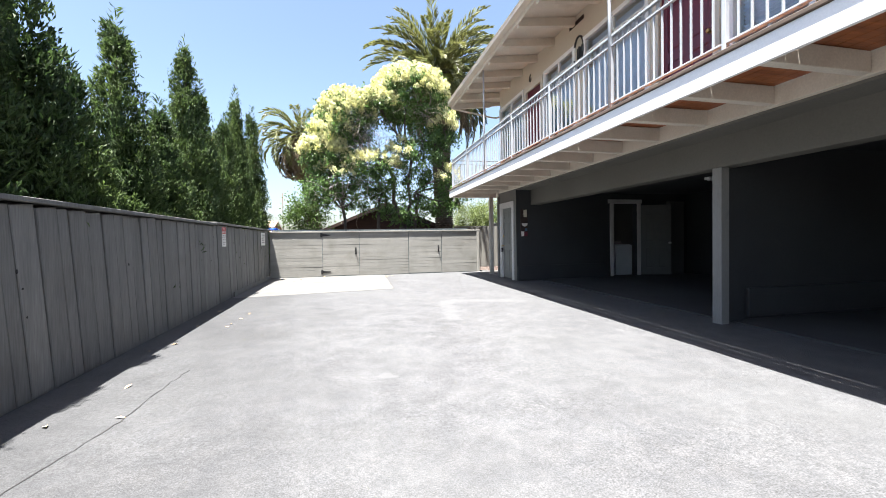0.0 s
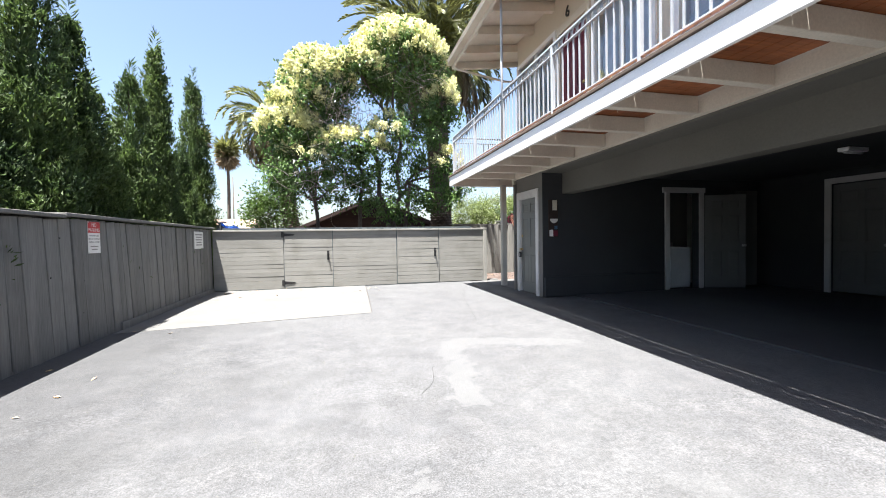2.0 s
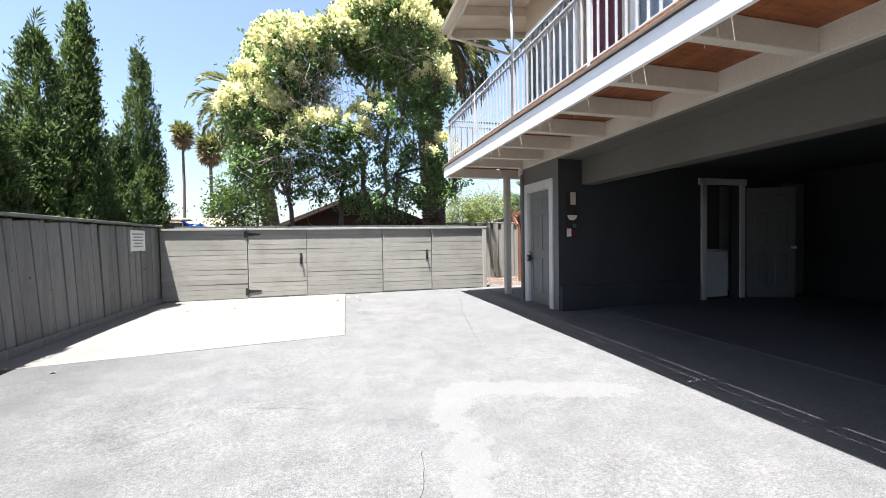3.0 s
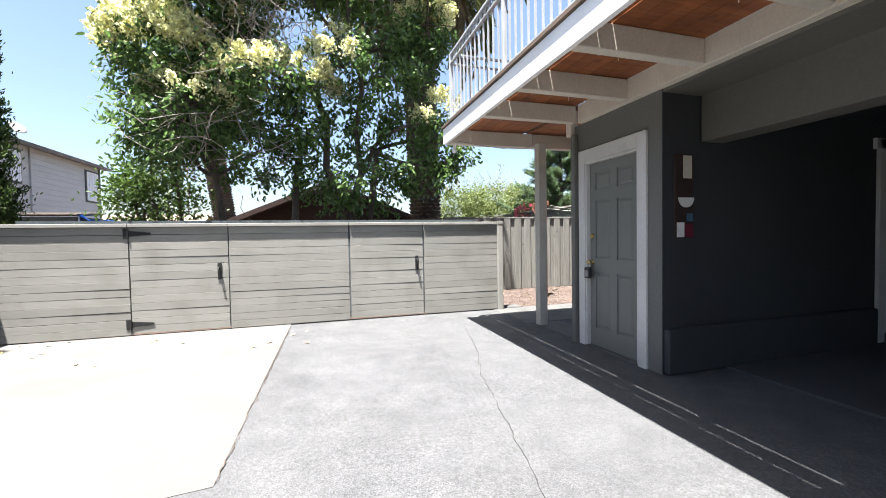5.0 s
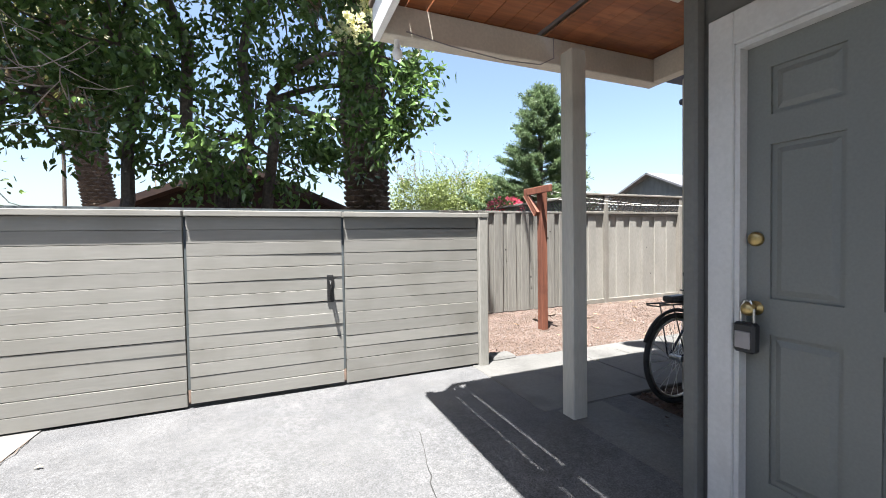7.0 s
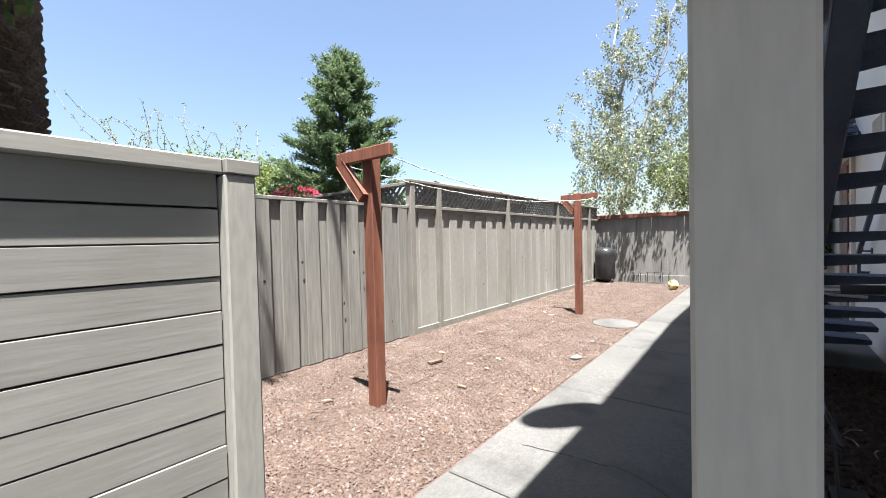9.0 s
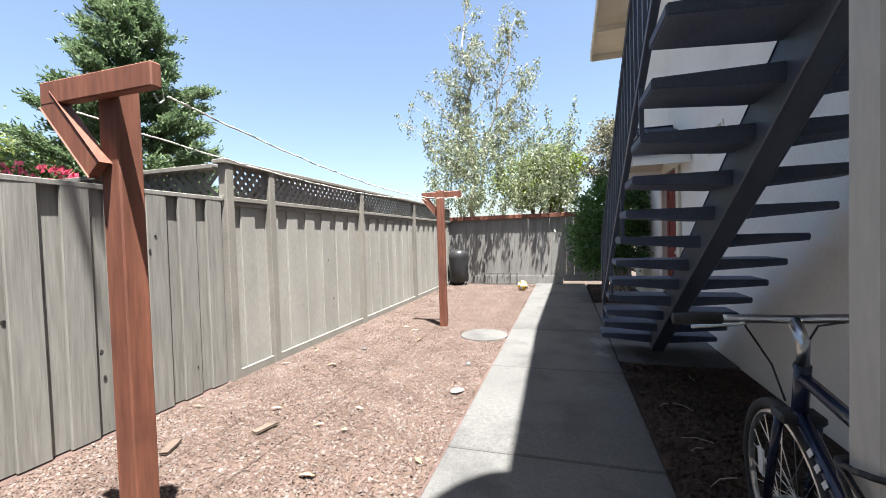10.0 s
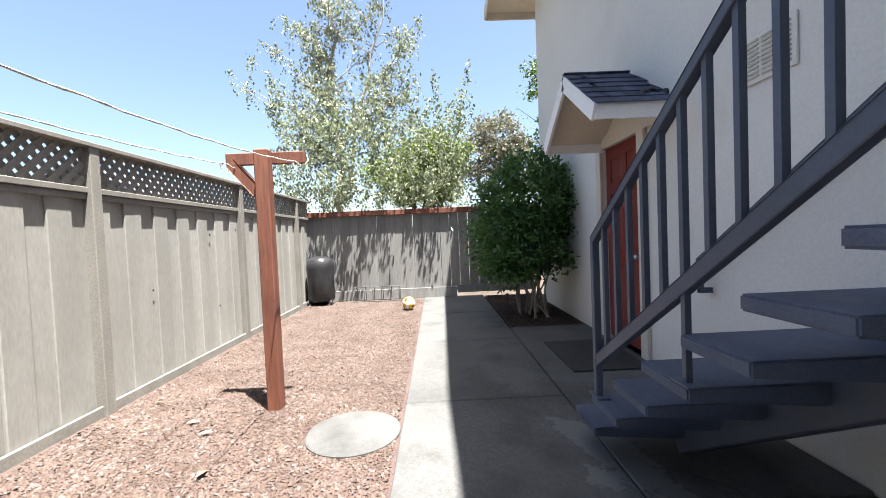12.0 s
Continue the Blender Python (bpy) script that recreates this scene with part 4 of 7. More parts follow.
part("cabinet", box(7.72, 8.28, 10.42, 11.0, 0.11, 1.0, 0.02), M_APPLIANCE, washer)
part("lid", box(7.75, 8.25, 10.46, 10.85, 1.0, 1.02, 0.006), M_APPLIANCE, washer)
part("control_panel", box(7.74, 8.26, 10.9, 11.0, 1.0, 1.12, 0.01), M_SIGNINK, washer)
for name, x0, x1 in (("door_utility", 9.38, 9.9),):
    d = thing(name, (x0, 10.2, YARD), "dark doorway with grey trim in the carport corner", "door", kind="structure")
    part("trim", box(x0 - 0.08, x0, 10.17, 10.208, 0.08, 2.28, 0.004), M_DOOR_GREY, d)
    part("trim", box(x0, x1, 10.17, 10.208, 2.2, 2.28, 0.004), M_DOOR_GREY, d)
    part("leaf", box(x0, x1, 10.185, 10.207, 0.1, 2.2), M_DOOR_GREY, d)
east_door = thing("door_carport", (10.0, 8.33, YARD), "closed grey door with off-white trim in the carport back wall", "door", kind="structure")
door_leaf("leaf", east_door, 0.9, 2.1, M_DOOR_GREY, pose(10.05, 8.78, 0.13, 0, 0, -90))
for y0, y1, z0, z1 in ((7.77, 7.88, 0.08, 2.36), (8.78, 8.89, 0.08, 2.36), (7.88, 8.78, 2.25, 2.36)):
    part("trim", box(9.965, 9.998, y0, y1, z0, z1, 0.004), M_TRIM, east_door)
knob(east_door, (10.035, 7.95, 1.05), (-1, 0, 0), M_STEEL)
tube_light = thing("ceiling_light", (7.7, 7.1, 2.5), "unlit white strip light on the carport ceiling", "ceiling light")
part("housing", box(7.5, 7.9, 7.03, 7.17, 2.44, 2.499, 0.008), M_WHITE, tube_light)
b = bmesh.new()
tube(b, [(7.52, 7.1, 2.425), (7.88, 7.1, 2.425)], 0.014, 8)
part("tube", b, M_WHITE, tube_light, smooth=True)

art = thing("wall_art", (4.67, 10.2, 1.65), "tall dark wall panel with cream, white and blue shapes", "wall art")
part("board", box(4.57, 4.78, 10.175, 10.206, 1.3, 2.04, 0.004), M_ART2, art)
part("cream_block", box(4.66, 4.755, 10.169, 10.174, 1.83, 2.03), M_ART1, art)
b = bmesh.new()
lathe(b, [(0.088, 0), (0.088, 0.006)], (4.69, 10.1665, 1.66), 20, "y")
bmesh.ops.bisect_plane(b, geom=b.verts[:] + b.edges[:] + b.faces[:], plane_co=(0, 0, 1.66), plane_no=(0, 0, 1), clear_outer=True)
part("half_disc", b, M_SIGNWHITE, art)
part("blue_block", box(4.7, 4.765, 10.169, 10.174, 1.45, 1.52), M_ART3, art)
part("white_block", box(4.59, 4.67, 10.1695, 10.1745, 1.31, 1.44), M_SIGNWHITE, art)
part("red_block", box(4.671, 4.77, 10.1695, 10.1745, 1.31, 1.425), M_MAROON, art)

# ---- upper windows and doors ----
def upper_window(name, y0, y1, z0, z1):
    w = thing(name, (4.45, (y0 + y1) / 2, z0), "white-framed sliding window with drawn blinds", "window", kind="structure")
    f = 0.06
    for a, c, d, e in ((y0 - f, y0 + 0.02, z0 - f, z1 + f), (y1 - 0.02, y1 + f, z0 - f, z1 + f), (y0 + 0.02, y1 - 0.02, z1 - 0.02, z1 + f), (y0 + 0.02, y1 - 0.02, z0 - f, z0 + 0.03)):
        part("window_frame", box(4.42, 4.5, a, c, d, e, 0.004), M_WHITE, w)
    m = (y0 + y1) / 2
    part("mullion", box(4.44, 4.5, m - 0.03, m + 0.03, z0 + 0.03, z1 - 0.02, 0.003), M_WHITE, w)
    part("transom", box(4.44, 4.5, y0 + 0.02, y1 - 0.02, z0 + 0.36, z0 + 0.40, 0.003), M_WHITE, w)
    part("transom", box(4.44, 4.5, y0 + 0.02, y1 - 0.02, z1 - 0.28, z1 - 0.245, 0.003), M_WHITE, w)
    for u in (0.25, 0.75):
        part("glazing_bar", box(4.445, 4.495, y0 + (y1 - y0) * u - 0.014, y0 + (y1 - y0) * u + 0.014, z0 + 0.03, z0 + 0.36, 0.002), M_WHITE, w)
    for a, c in ((y0 + 0.02, m - 0.03), (m + 0.03, y1 - 0.02)):
        g = part("pane", box(4.468, 4.474, a, c, z0 + 0.03, z1 - 0.02), M_GLASS, w)
        g.visible_shadow = False
    b = bmesh.new()
    z = z0 + 0.04
    while z < z1 - 0.03:
        beam(b, (4.58, y0 + 0.03, z), (4.58, y1 - 0.03, z), 0.04, 0.004, up=(0.6, 0, 1))
        z += 0.045
    part("blind", b, M_BLIND, w, "pale slatted blind")


k = 0
for h in UP:
    if h[2] > DECK + 0.1:
        k += 1
        upper_window("window_%d" % k, *h)
k = 0
for h in UP:
    if h[2] <= DECK + 0.1:
        k += 1
        d = thing("door_upper_%d" % k, (4.45, h[0], DECK), "closed maroon front door with off-white trim", "door", kind="structure")
        door_leaf("leaf", d, h[1] - h[0], 2.03, M_MAROON, pose(4.5, h[1], DECK + 0.02, 0, 0, -90))
        for a, c, z0, z1 in ((h[0] - 0.09, h[0] + 0.005, DECK, 5.04), (h[1] - 0.005, h[1] + 0.09, DECK, 5.04), (h[0] + 0.005, h[1] - 0.005, 4.9, 5.04)):
            part("trim", box(4.42, 4.448, a, c, z0, z1, 0.004), M_CREAM, d)
        knob(d, (4.488, h[0] + 0.08, DECK + 0.95), (-1, 0, 0), M_BRASS)
fc = bpy.data.curves.new("house_number", "FONT")
fc.body, fc.size, fc.extrude = "6", 0.26, 0.008
num = tagged(new("house_number", fc), "black metal house number six on the wall", "house number")
num.data.materials.append(M_BLACK)
num.matrix_basis = pose(4.437, 9.27, 5.1, 90, 0, -90)
emblem = thing("wall_ornament", (4.44, 7.05, 4.85), "black round metal wall ornament beside the window", "wall ornament")
b = bmesh.new()
pts = [(4.43, 7.05 + 0.17 * math.cos(a), 4.85 + 0.3 * math.sin(a)) for a in np.linspace(0.5, 5.9, 18)]
tube(b, pts, 0.02, 6)
part("hoop", b, M_BLACK, emblem)
b = bmesh.new()
for k in range(4):
    beam(b, (4.43, 6.94 + 0.05 * k, 4.72), (4.43, 6.94 + 0.05 * k, 4.95 - 0.03 * (k % 2)), 0.02, 0.03)
part("figure", b, M_BLACK, emblem)
solid("eaves_vent", box(4.44, 4.449, 6.9, 7.4, 5.42, 5.5), M_DARKWOOD, "dark vent slot under the eaves", "vent")

# ---- gate hardware ----
def gate_handle(gate, x, z):
    h = part("handle", box(x - 0.026, x + 0.026, 13.609, 13.6165, z - 0.12, z + 0.11, 0.001), M_IRON, gate, "black iron pull handle")
    b = bmesh.new()
    tube(b, [(x, 13.609, z + 0.06), (x, 13.56, z + 0.05), (x, 13.55, z), (x, 13.56, z - 0.05), (x, 13.609, z - 0.06)], 0.009, 8)
    part("grip", b, M_IRON, h, smooth=True)


gate_handle(GATES[0], 0.22, 0.93)
gate_handle(GATES[1], 3.03, 0.95)
for z in (0.26, 1.46):
    h = part("strap_hinge", box(-0.9, -0.845, 13.609, 13.6165, z - 0.07, z + 0.07, 0.001), M_IRON, GATES[0], "black iron strap hinge")
    b = bmesh.new()
    vs = [b.verts.new(p) for p in ((-0.84, 13.607, z - 0.04), (-0.585, 13.607, z - 0.012), (-0.585, 13.607, z + 0.012), (-0.84, 13.607, z + 0.04))]
    f = b.faces.new(vs)
    e = bmesh.ops.extrude_face_region(b, geom=[f])
    bmesh.ops.translate(b, verts=[v for v in e["geom"] if isinstance(v, bmesh.types.BMVert)], vec=(0, 0.008, 0))
    bmesh.ops.recalc_face_normals(b, faces=b.faces)
    part("strap", b, M_IRON, h)
    b = bmesh.new()
    tube(b, [(-0.842, 13.602, z - 0.06), (-0.842, 13.602, z + 0.06)], 0.011, 8)
    part("knuckle", b, M_IRON, h)


# ---- signs ----
def text_on(parent, body, size, at, material, name="lettering", align="CENTER"):
    c = bpy.data.curves.new(name, "FONT")
    c.body, c.size, c.extrude, c.align_x = body, size, 0.0006, align
    ob = new(name, c)
    ob.data.materials.append(material)
    ob.parent = parent
    ob.matrix_basis = world_of(parent).inverted() @ pose(*at, 90, 0, 90)
    return ob


sg = thing("no_parking_sign", (-2.45, 8.92, 1.38), "white and red no parking sign on the fence", "sign")
part("plate", box(-2.459, -2.455, 8.79, 9.05, 1.185, 1.58, 0.0015), M_SIGNWHITE, sg)
part("red_band", box(-2.4549, -2.4535, 8.794, 9.046, 1.44, 1.577), M_SIGNRED, sg, "red header band")
text_on(sg, "NO", 0.066, (-2.453, 8.92, 1.517), M_SIGNWHITE)
text_on(sg, "PARKING", 0.056, (-2.453, 8.92, 1.458), M_SIGNWHITE)
for k, txt in enumerate(("VIOLATORS CARS", "WILL BE TOWED AT", "OWNERS EXPENSE")):
    text_on(sg, txt, 0.026, (-2.4545, 8.92, 1.395 - 0.04 * k), M_SIGNINK)
for k, wd in enumerate((0.16, 0.13)):
    part("print_line", box(-2.4549, -2.4537, 8.92 - wd / 2, 8.92 + wd / 2, 1.262 - 0.035 * k, 1.275 - 0.035 * k), M_SIGNINK, sg)
for yy, zz in ((8.805, 1.57), (9.035, 1.57), (8.805, 1.2), (9.035, 1.2)):
    b = bmesh.new()
    lathe(b, [(0.006, 0.0), (0.006, 0.002), (0.003, 0.004)], (-2.455, yy, zz), 8, "x")
    part("screw", b, M_STEEL, sg)
sg = thing("white_notice_sign", (-2.45, 12.72, 1.35), "white notice sign with grey print on the fence", "sign")
part("plate", box(-2.459, -2.455, 12.45, 13.0, 1.17, 1.54, 0.0015), M_SIGNWHITE, sg)
for k, wd in enumerate((0.42, 0.34, 0.4, 0.3, 0.36)):
    part("print_line", box(-2.4549, -2.4537, 12.725 - wd / 2, 12.725 + wd / 2, 1.46 - 0.055 * k, 1.485 - 0.055 * k), M_SIGNINK, sg)

# ---- stairs ----
stairs = thing("staircase", (7.5, 12.07, YARD), "slate-blue open staircase with one central stringer", "staircase", kind="structure")
NOSE, RUN, Z0, RISE = 9.6, 0.263, 0.298, 0.1712
b = bmesh.new()
rows = []
for yy, low in ((-0.53, -0.045), (-0.1, -0.08), (0.1, -0.08), (0.53, -0.045)):
    rows.append([b.verts.new(q) for q in ((-0.3, yy, 0.0), (0.0, yy, 0.0), (0.0, yy, low), (-0.3, yy, low))])
for p, q in zip(rows, rows[1:]):
    for k in range(4):
        b.faces.new((p[k], p[(k + 1) % 4], q[(k + 1) % 4], q[k]))
b.faces.new(rows[0][::-1])
b.faces.new(rows[-1])
bmesh.ops.recalc_face_normals(b, faces=b.faces)
bmesh.ops.bevel(b, geom=[e for e in b.edges if len({v.co.y for v in e.verts}) < 2 or abs(e.verts[0].co.z - e.verts[1].co.z) < 0.06], offset=0.006, segments=2, affect="EDGES")
tread = bpy.data.meshes.new("tread")
b.to_mesh(tread)
b.free()
tread.materials.append(M_TREAD)
for i in range(15):
    piece("tread", tread, stairs, pose(NOSE - RUN * i, 12.07, Z0 + RISE * i))
SL = RISE / RUN
b = bmesh.new()
for y in (12.07,):
    x0, x1 = 9.42, 5.6
    n = Vector((-1, 0, SL)).normalized()
    za, zb = Z0 + (NOSE - x0) * SL - 0.2, Z0 + (NOSE - x1) * SL - 0.2
    beam(b, (x0, y, za), (x1, y, zb), 0.11, 0.24, 0.006)
bmesh.ops.bisect_plane(b, geom=b.verts[:] + b.edges[:] + b.faces[:], plane_co=(0, 0, YARD + 0.005), plane_no=(0, 0, -1), clear_outer=True)
bmesh.ops.holes_fill(b, edges=[e for e in b.edges if e.is_boundary])
part("stringer", b, M_SLATE, stairs)
rail = thing("stair_railing", (7.5, 12.58, YARD), "slate-blue steel stair railing with square balusters", "railing")


def on(x, up):
    return Z0 + (NOSE - x) * SL + up


YR = 12.575
b = bmesh.new()
beam(b, (9.3, YR, on(9.3, 0.79)), (5.5, YR, on(5.5, 0.79)), 0.035, 0.035, 0.003)
part("top_rail", b, M_SLATE, rail)
b = bmesh.new()
beam(b, (9.3, YR, on(9.3, 0.16)), (5.5, YR, on(5.5, 0.16)), 0.03, 0.05, 0.003)
part("lower_rail", b, M_SLATE, rail)
part("newel", box(9.282, 9.318, YR - 0.018, YR + 0.018, 0.4692, on(9.3, 0.8), 0.003), M_SLATE, rail)
x = 9.3 - 0.125
k = 1
while x > 5.5:
    low = on(x, 0.16)
    if k % 6 == 0:
        i = math.ceil((NOSE - x) / RUN) - 1
        low = Z0 + RISE * i
        part("foot_plate", box(x - 0.05, x + 0.05, YR - 0.035, YR + 0.03, low, low + 0.008), M_SLATE, rail)
    part("baluster", box(x - 0.011, x + 0.011, YR - 0.011, YR + 0.011, low, on(x, 0.79)), M_SLATE, rail)
    x -= 0.125
    k += 1
part("foot_plate", box(9.24, 9.36, YR - 0.035, YR + 0.03, 0.4692, 0.4772), M_SLATE, rail)
wr = thing("wall_handrail", (9.0, 11.5, 1.8), "slate-blue steel handrail bracketed to the stucco wall", "handrail")
b = bmesh.new()
beam(b, (10.06, 11.53, 1.08), (5.6, 11.53, 1.08 + 4.46 * SL), 0.03, 0.035, 0.003)
part("rail", b, M_SLATE, wr)
b = bmesh.new()
beam(b, (10.045, 11.53, 1.09), (10.045, 11.53, 0.86), 0.03, 0.035, 0.003, up=(1, 0, 0))
beam(b, (10.045, 11.545, 0.875), (10.045, 11.452, 0.875), 0.03, 0.035, 0.003)
part("end_return", b, M_SLATE, wr)
for x in (9.9, 8.7, 7.4, 6.2):
    z = 1.08 + (10.06 - x) * SL
    b = bmesh.new()
    tube(b, [(x, 11.45, z - 0.07), (x, 11.52, z - 0.07), (x, 11.53, z - 0.01)], 0.01, 6)
    lathe(b, [(0.035, 0), (0.035, 0.008), (0.02, 0.012)], (x, 11.45, z - 0.07), 12, "y")
    part("bracket", b, M_SLATE, wr)

# ---- front door with canopy, north side ----
nd = thing("door_front", (11.4, 11.45, YARD), "closed red panel front door with cream trim", "door", kind="structure")
door_leaf("leaf", nd, 0.84, 2.11, M_RED, pose(11.82, 11.4, 0.125, 0, 0, 180))
for x0, x1, z0, z1 in ((10.86, 10.985, 0.1, 2.36), (11.815, 11.94, 0.1, 2.36), (10.985, 11.815, 2.235, 2.36)):
    part("trim", box(x0, x1, 11.452, 11.49, z0, z1, 0.004), M_CREAM, nd)
knob(nd, (11.08, 11.415, 1.05), (0, 1, 0), M_STEEL)
lev = part("knocker", box(11.04, 11.1, 11.413, 11.43, 1.12, 1.3, 0.006), M_STEEL, nd)
canopy = thing("door_canopy", (11.1, 11.75, 2.5), "small gabled door canopy with blue-grey shingles and white edges", "canopy")
CX, HW, YF, ZE, ZR = 11.09, 0.69, 12.1, 2.32, 2.8
for s in (-1, 1):
    b = bmesh.new()
    a, c = Vector((CX + s * HW, 0, ZE)), Vector((CX, 0, ZR))
    v = [b.verts.new(p) for p in ((a.x, 11.45, a.z), (c.x, 11.45, c.z), (c.x, YF, c.z), (a.x, YF, a.z))]
    b.faces.new(v)
    bmesh.ops.recalc_face_normals(b, faces=b.faces)
    if b.faces[:][0].normal.z < 0:
        bmesh.ops.reverse_faces(b, faces=b.faces[:])
    bmesh.ops.solidify(b, geom=b.faces[:], thickness=0.03)
    part("roof_board", b, M_STUCCO_UP, canopy)
    b = bmesh.new()
    beam(b, (CX + s * (HW + 0.01), YF + 0.012, ZE - 0.07), (CX, YF + 0.012, ZR - 0.07), 0.025, 0.13)
    part("barge_board", b, M_WHITE, canopy)
    part("side_fascia", box(CX + s * HW - 0.012, CX + s * HW + 0.012, 11.452, YF, ZE - 0.12, ZE + 0.01), M_WHITE, canopy)
    n = 6
    slope = (c - a).length
    ang = math.degrees(math.atan2(ZR - ZE, HW))
    sh = bmesh.new()
    bx(sh, -0.105, 0.105, -0.085, 0.085, 0, 0.008)
    me = bpy.data.meshes.new("shingle")
    sh.to_mesh(me)
    sh.free()
    me.materials.append(M_SHINGLE)
    for r in range(n):
        f = (r + 0.45) / n
        p = a.lerp(c, f)
        for q in range(4):
            yy = 11.53 + q * 0.165 + (0.04 if r % 2 else 0)
            piece("shingle", me, canopy, pose(p.x, min(yy, YF - 0.07), p.z + 0.012, 0, s * ang, 0) @ pose(0, 0, 0, 0, -s * 4, 0))
b = bmesh.new()
vs = [b.verts.new(p) for p in ((CX - HW + 0.02, 11.5, ZE - 0.1), (CX + HW - 0.02, 11.5, ZE - 0.1), (CX, 11.5, ZR - 0.06))]
b.faces.new(vs)
part("gable_board", b, M_STUCCO_UP, canopy)
sconce = thing("wall_lamp", (10.55, 11.5, 2.4), "black barn-style wall lamp beside the front door", "wall lamp")
b = bmesh.new()
lathe(b, [(0.05, 0), (0.05, 0.015), (0.02, 0.03)], (10.55, 11.45, 2.42), 14, "y")
part("wall_plate", b, M_BLACK, sconce)
b = bmesh.new()
tube(b, [(10.55, 11.47, 2.42), (10.55, 11.56, 2.47), (10.55, 11.63, 2.45)], 0.012, 8)
part("arm", b, M_BLACK, sconce)
b = bmesh.new()
lathe(b, [(0.03, 0.1), (0.04, 0.09), (0.045, 0.04), (0.12, -0.04), (0.115, -0.042), (0.04, 0.03)], (10.55, 11.63, 2.36), 18)
part("shade", b, M_BLACK, sconce, smooth=True)
vent = thing("wall_vent", (9.57, 11.45, 2.28), "white slatted vent grille on the stucco wall", "vent")
part("frame", box(9.34, 9.8, 11.452, 11.466, 2.16, 2.44, 0.004), M_STUCCO, vent)
for j in range(2):
    for i in range(9):
        part("slat", box(9.37 + j * 0.215, 9.56 + j * 0.215, 11.466, 11.474, 2.19 + i * 0.026, 2.202 + i * 0.026), M_POSTPAINT, vent)
solid("door_mat", box(10.67, 11.64, 11.56, 12.24, YARD + 0.004, YARD + 0.02, 0.004), M_RUBBER, "black rubber door mat at the front door", "door mat")
dish = thing("satellite_dish", (5.45, 12.3, 5.75), "grey satellite dish on a short mast at the roof edge", "satellite dish")
b = bmesh.new()
lathe(b, [(0.02, 0.0), (0.15, 0.015), (0.28, 0.05), (0.36, 0.085), (0.36, 0.09), (0.28, 0.058), (0.15, 0.022), (0.02, 0.006)], (0, 0, 0), 24)
bmesh.ops.transform(b, matrix=Matrix.Translation((5.5, 12.42, 6.1)) @ Vector((-0.553, -0.795, 0.24)).to_track_quat("Z", "Y").to_matrix().to_4x4(), verts=b.verts)
part("reflector", b, M_SIGNINK, dish, smooth=True)
b = bmesh.new()
tube(b, [(5.45, 12.15, 5.7), (5.46, 12.3, 5.9), (5.52, 12.44, 6.1)], 0.022, 8)
part("mast", b, M_STEEL, dish)
b = bmesh.new()
tube(b, [(5.5, 12.4, 5.74), (5.3, 12.1, 5.95), (5.24, 12.05, 6.12)], 0.014, 6)
part("arm", b, M_STEEL, dish)


# ---- clothes line ----
def clothes_post(x, y, side, name_label):
    p = thing("clothesline_post", (x, y, YARD), name_label, "clothesline post", group="clothesline posts")
    part("post", box(x - 0.048, x + 0.048, y - 0.05, y + 0.05, 0.05, 2.025, 0.006), M_REDWOOD, p)
    xa, xb = sorted((x + side * 0.05, x + side * 0.092))
    part("crossbar", box(xa, xb, y - 0.29, y + 0.3, 1.93, 2.02, 0.005), M_REDWOOD, p)
    b = bmesh.new()
    beam(b, (x + side * 0.071, y + 0.27, 1.95), (x + side * 0.071, y + 0.02, 1.66), 0.04, 0.085, 0.004)
    part("brace", b, M_REDWOOD, p)
    for yy in (y - 0.22, y + 0.3):
        b = bmesh.new()
        tube(b, [(x - 0.03, yy, 1.93), (x - 0.01, yy, 1.9), (x + 0.01, yy, 1.92), (x + 0.005, yy, 1.945)], 0.004, 6)
        part("hook", b, M_STEEL, p)


clothes_post(5.94, 14.64, -1, "red-stained timber clothesline post standing in gravel")
clothes_post(10.25, 14.64, 1, "red-stained timber clothesline post standing in gravel")
for y0, sag in ((14.4, 0.145), (14.9, 0.1)):
    b = bmesh.new()
    pts = []
    for k in range(61):
        f = k / 60
        pts.append((5.95 + 4.3 * f, y0 + 0.002 * math.sin(k * 2.1), 1.93 - sag * 4 * f * (1 - f) + 0.002 * math.sin(k * 1.3)))
    tube(b, pts, 0.0035, 5)
    for s in (0.0, math.pi):
        tube(b, [(p[0], p[1] + 0.0022 * math.cos(k * 1.9 + s), p[2] + 0.0022 * math.sin(k * 1.9 + s)) for k, p in enumerate(pts)], 0.0026, 4)
    # the knotted tail at the far hook
    x1, z1 = pts[-1][0] + 0.1, pts[-1][2]
    tube(b, [pts[-1], (x1 - 0.04, y0 - 0.03, z1 - 0.03), (x1 - 0.02, y0 - 0.07, z1 + 0.02), (x1, y0 - 0.05, z1 + 0.07), (x1 - 0.03, y0 - 0.01, z1 + 0.02), (x1 - 0.05, y0 + 0.03, z1 - 0.05)], 0.005, 5)
    solid("clothesline", b, M_ROPE, "white rope clothesline strung between two posts", "clothesline", group="clotheslines")

# ---- yard things ----
b = bmesh.new()
lathe(b, [(0.3, 0.0), (0.3, 0.014), (0.29, 0.02), (0.02, 0.022)], (9.8, 13.97, YARD - 0.01), 32)
solid("utility_cover", b, M_CONCRETE, "round concrete utility cover set in the gravel", "manhole cover")
bar = thing("covered_barbecue", (15.08, 15.66, YARD), "barrel barbecue under a black vinyl cover", "barbecue")
b = bmesh.new()
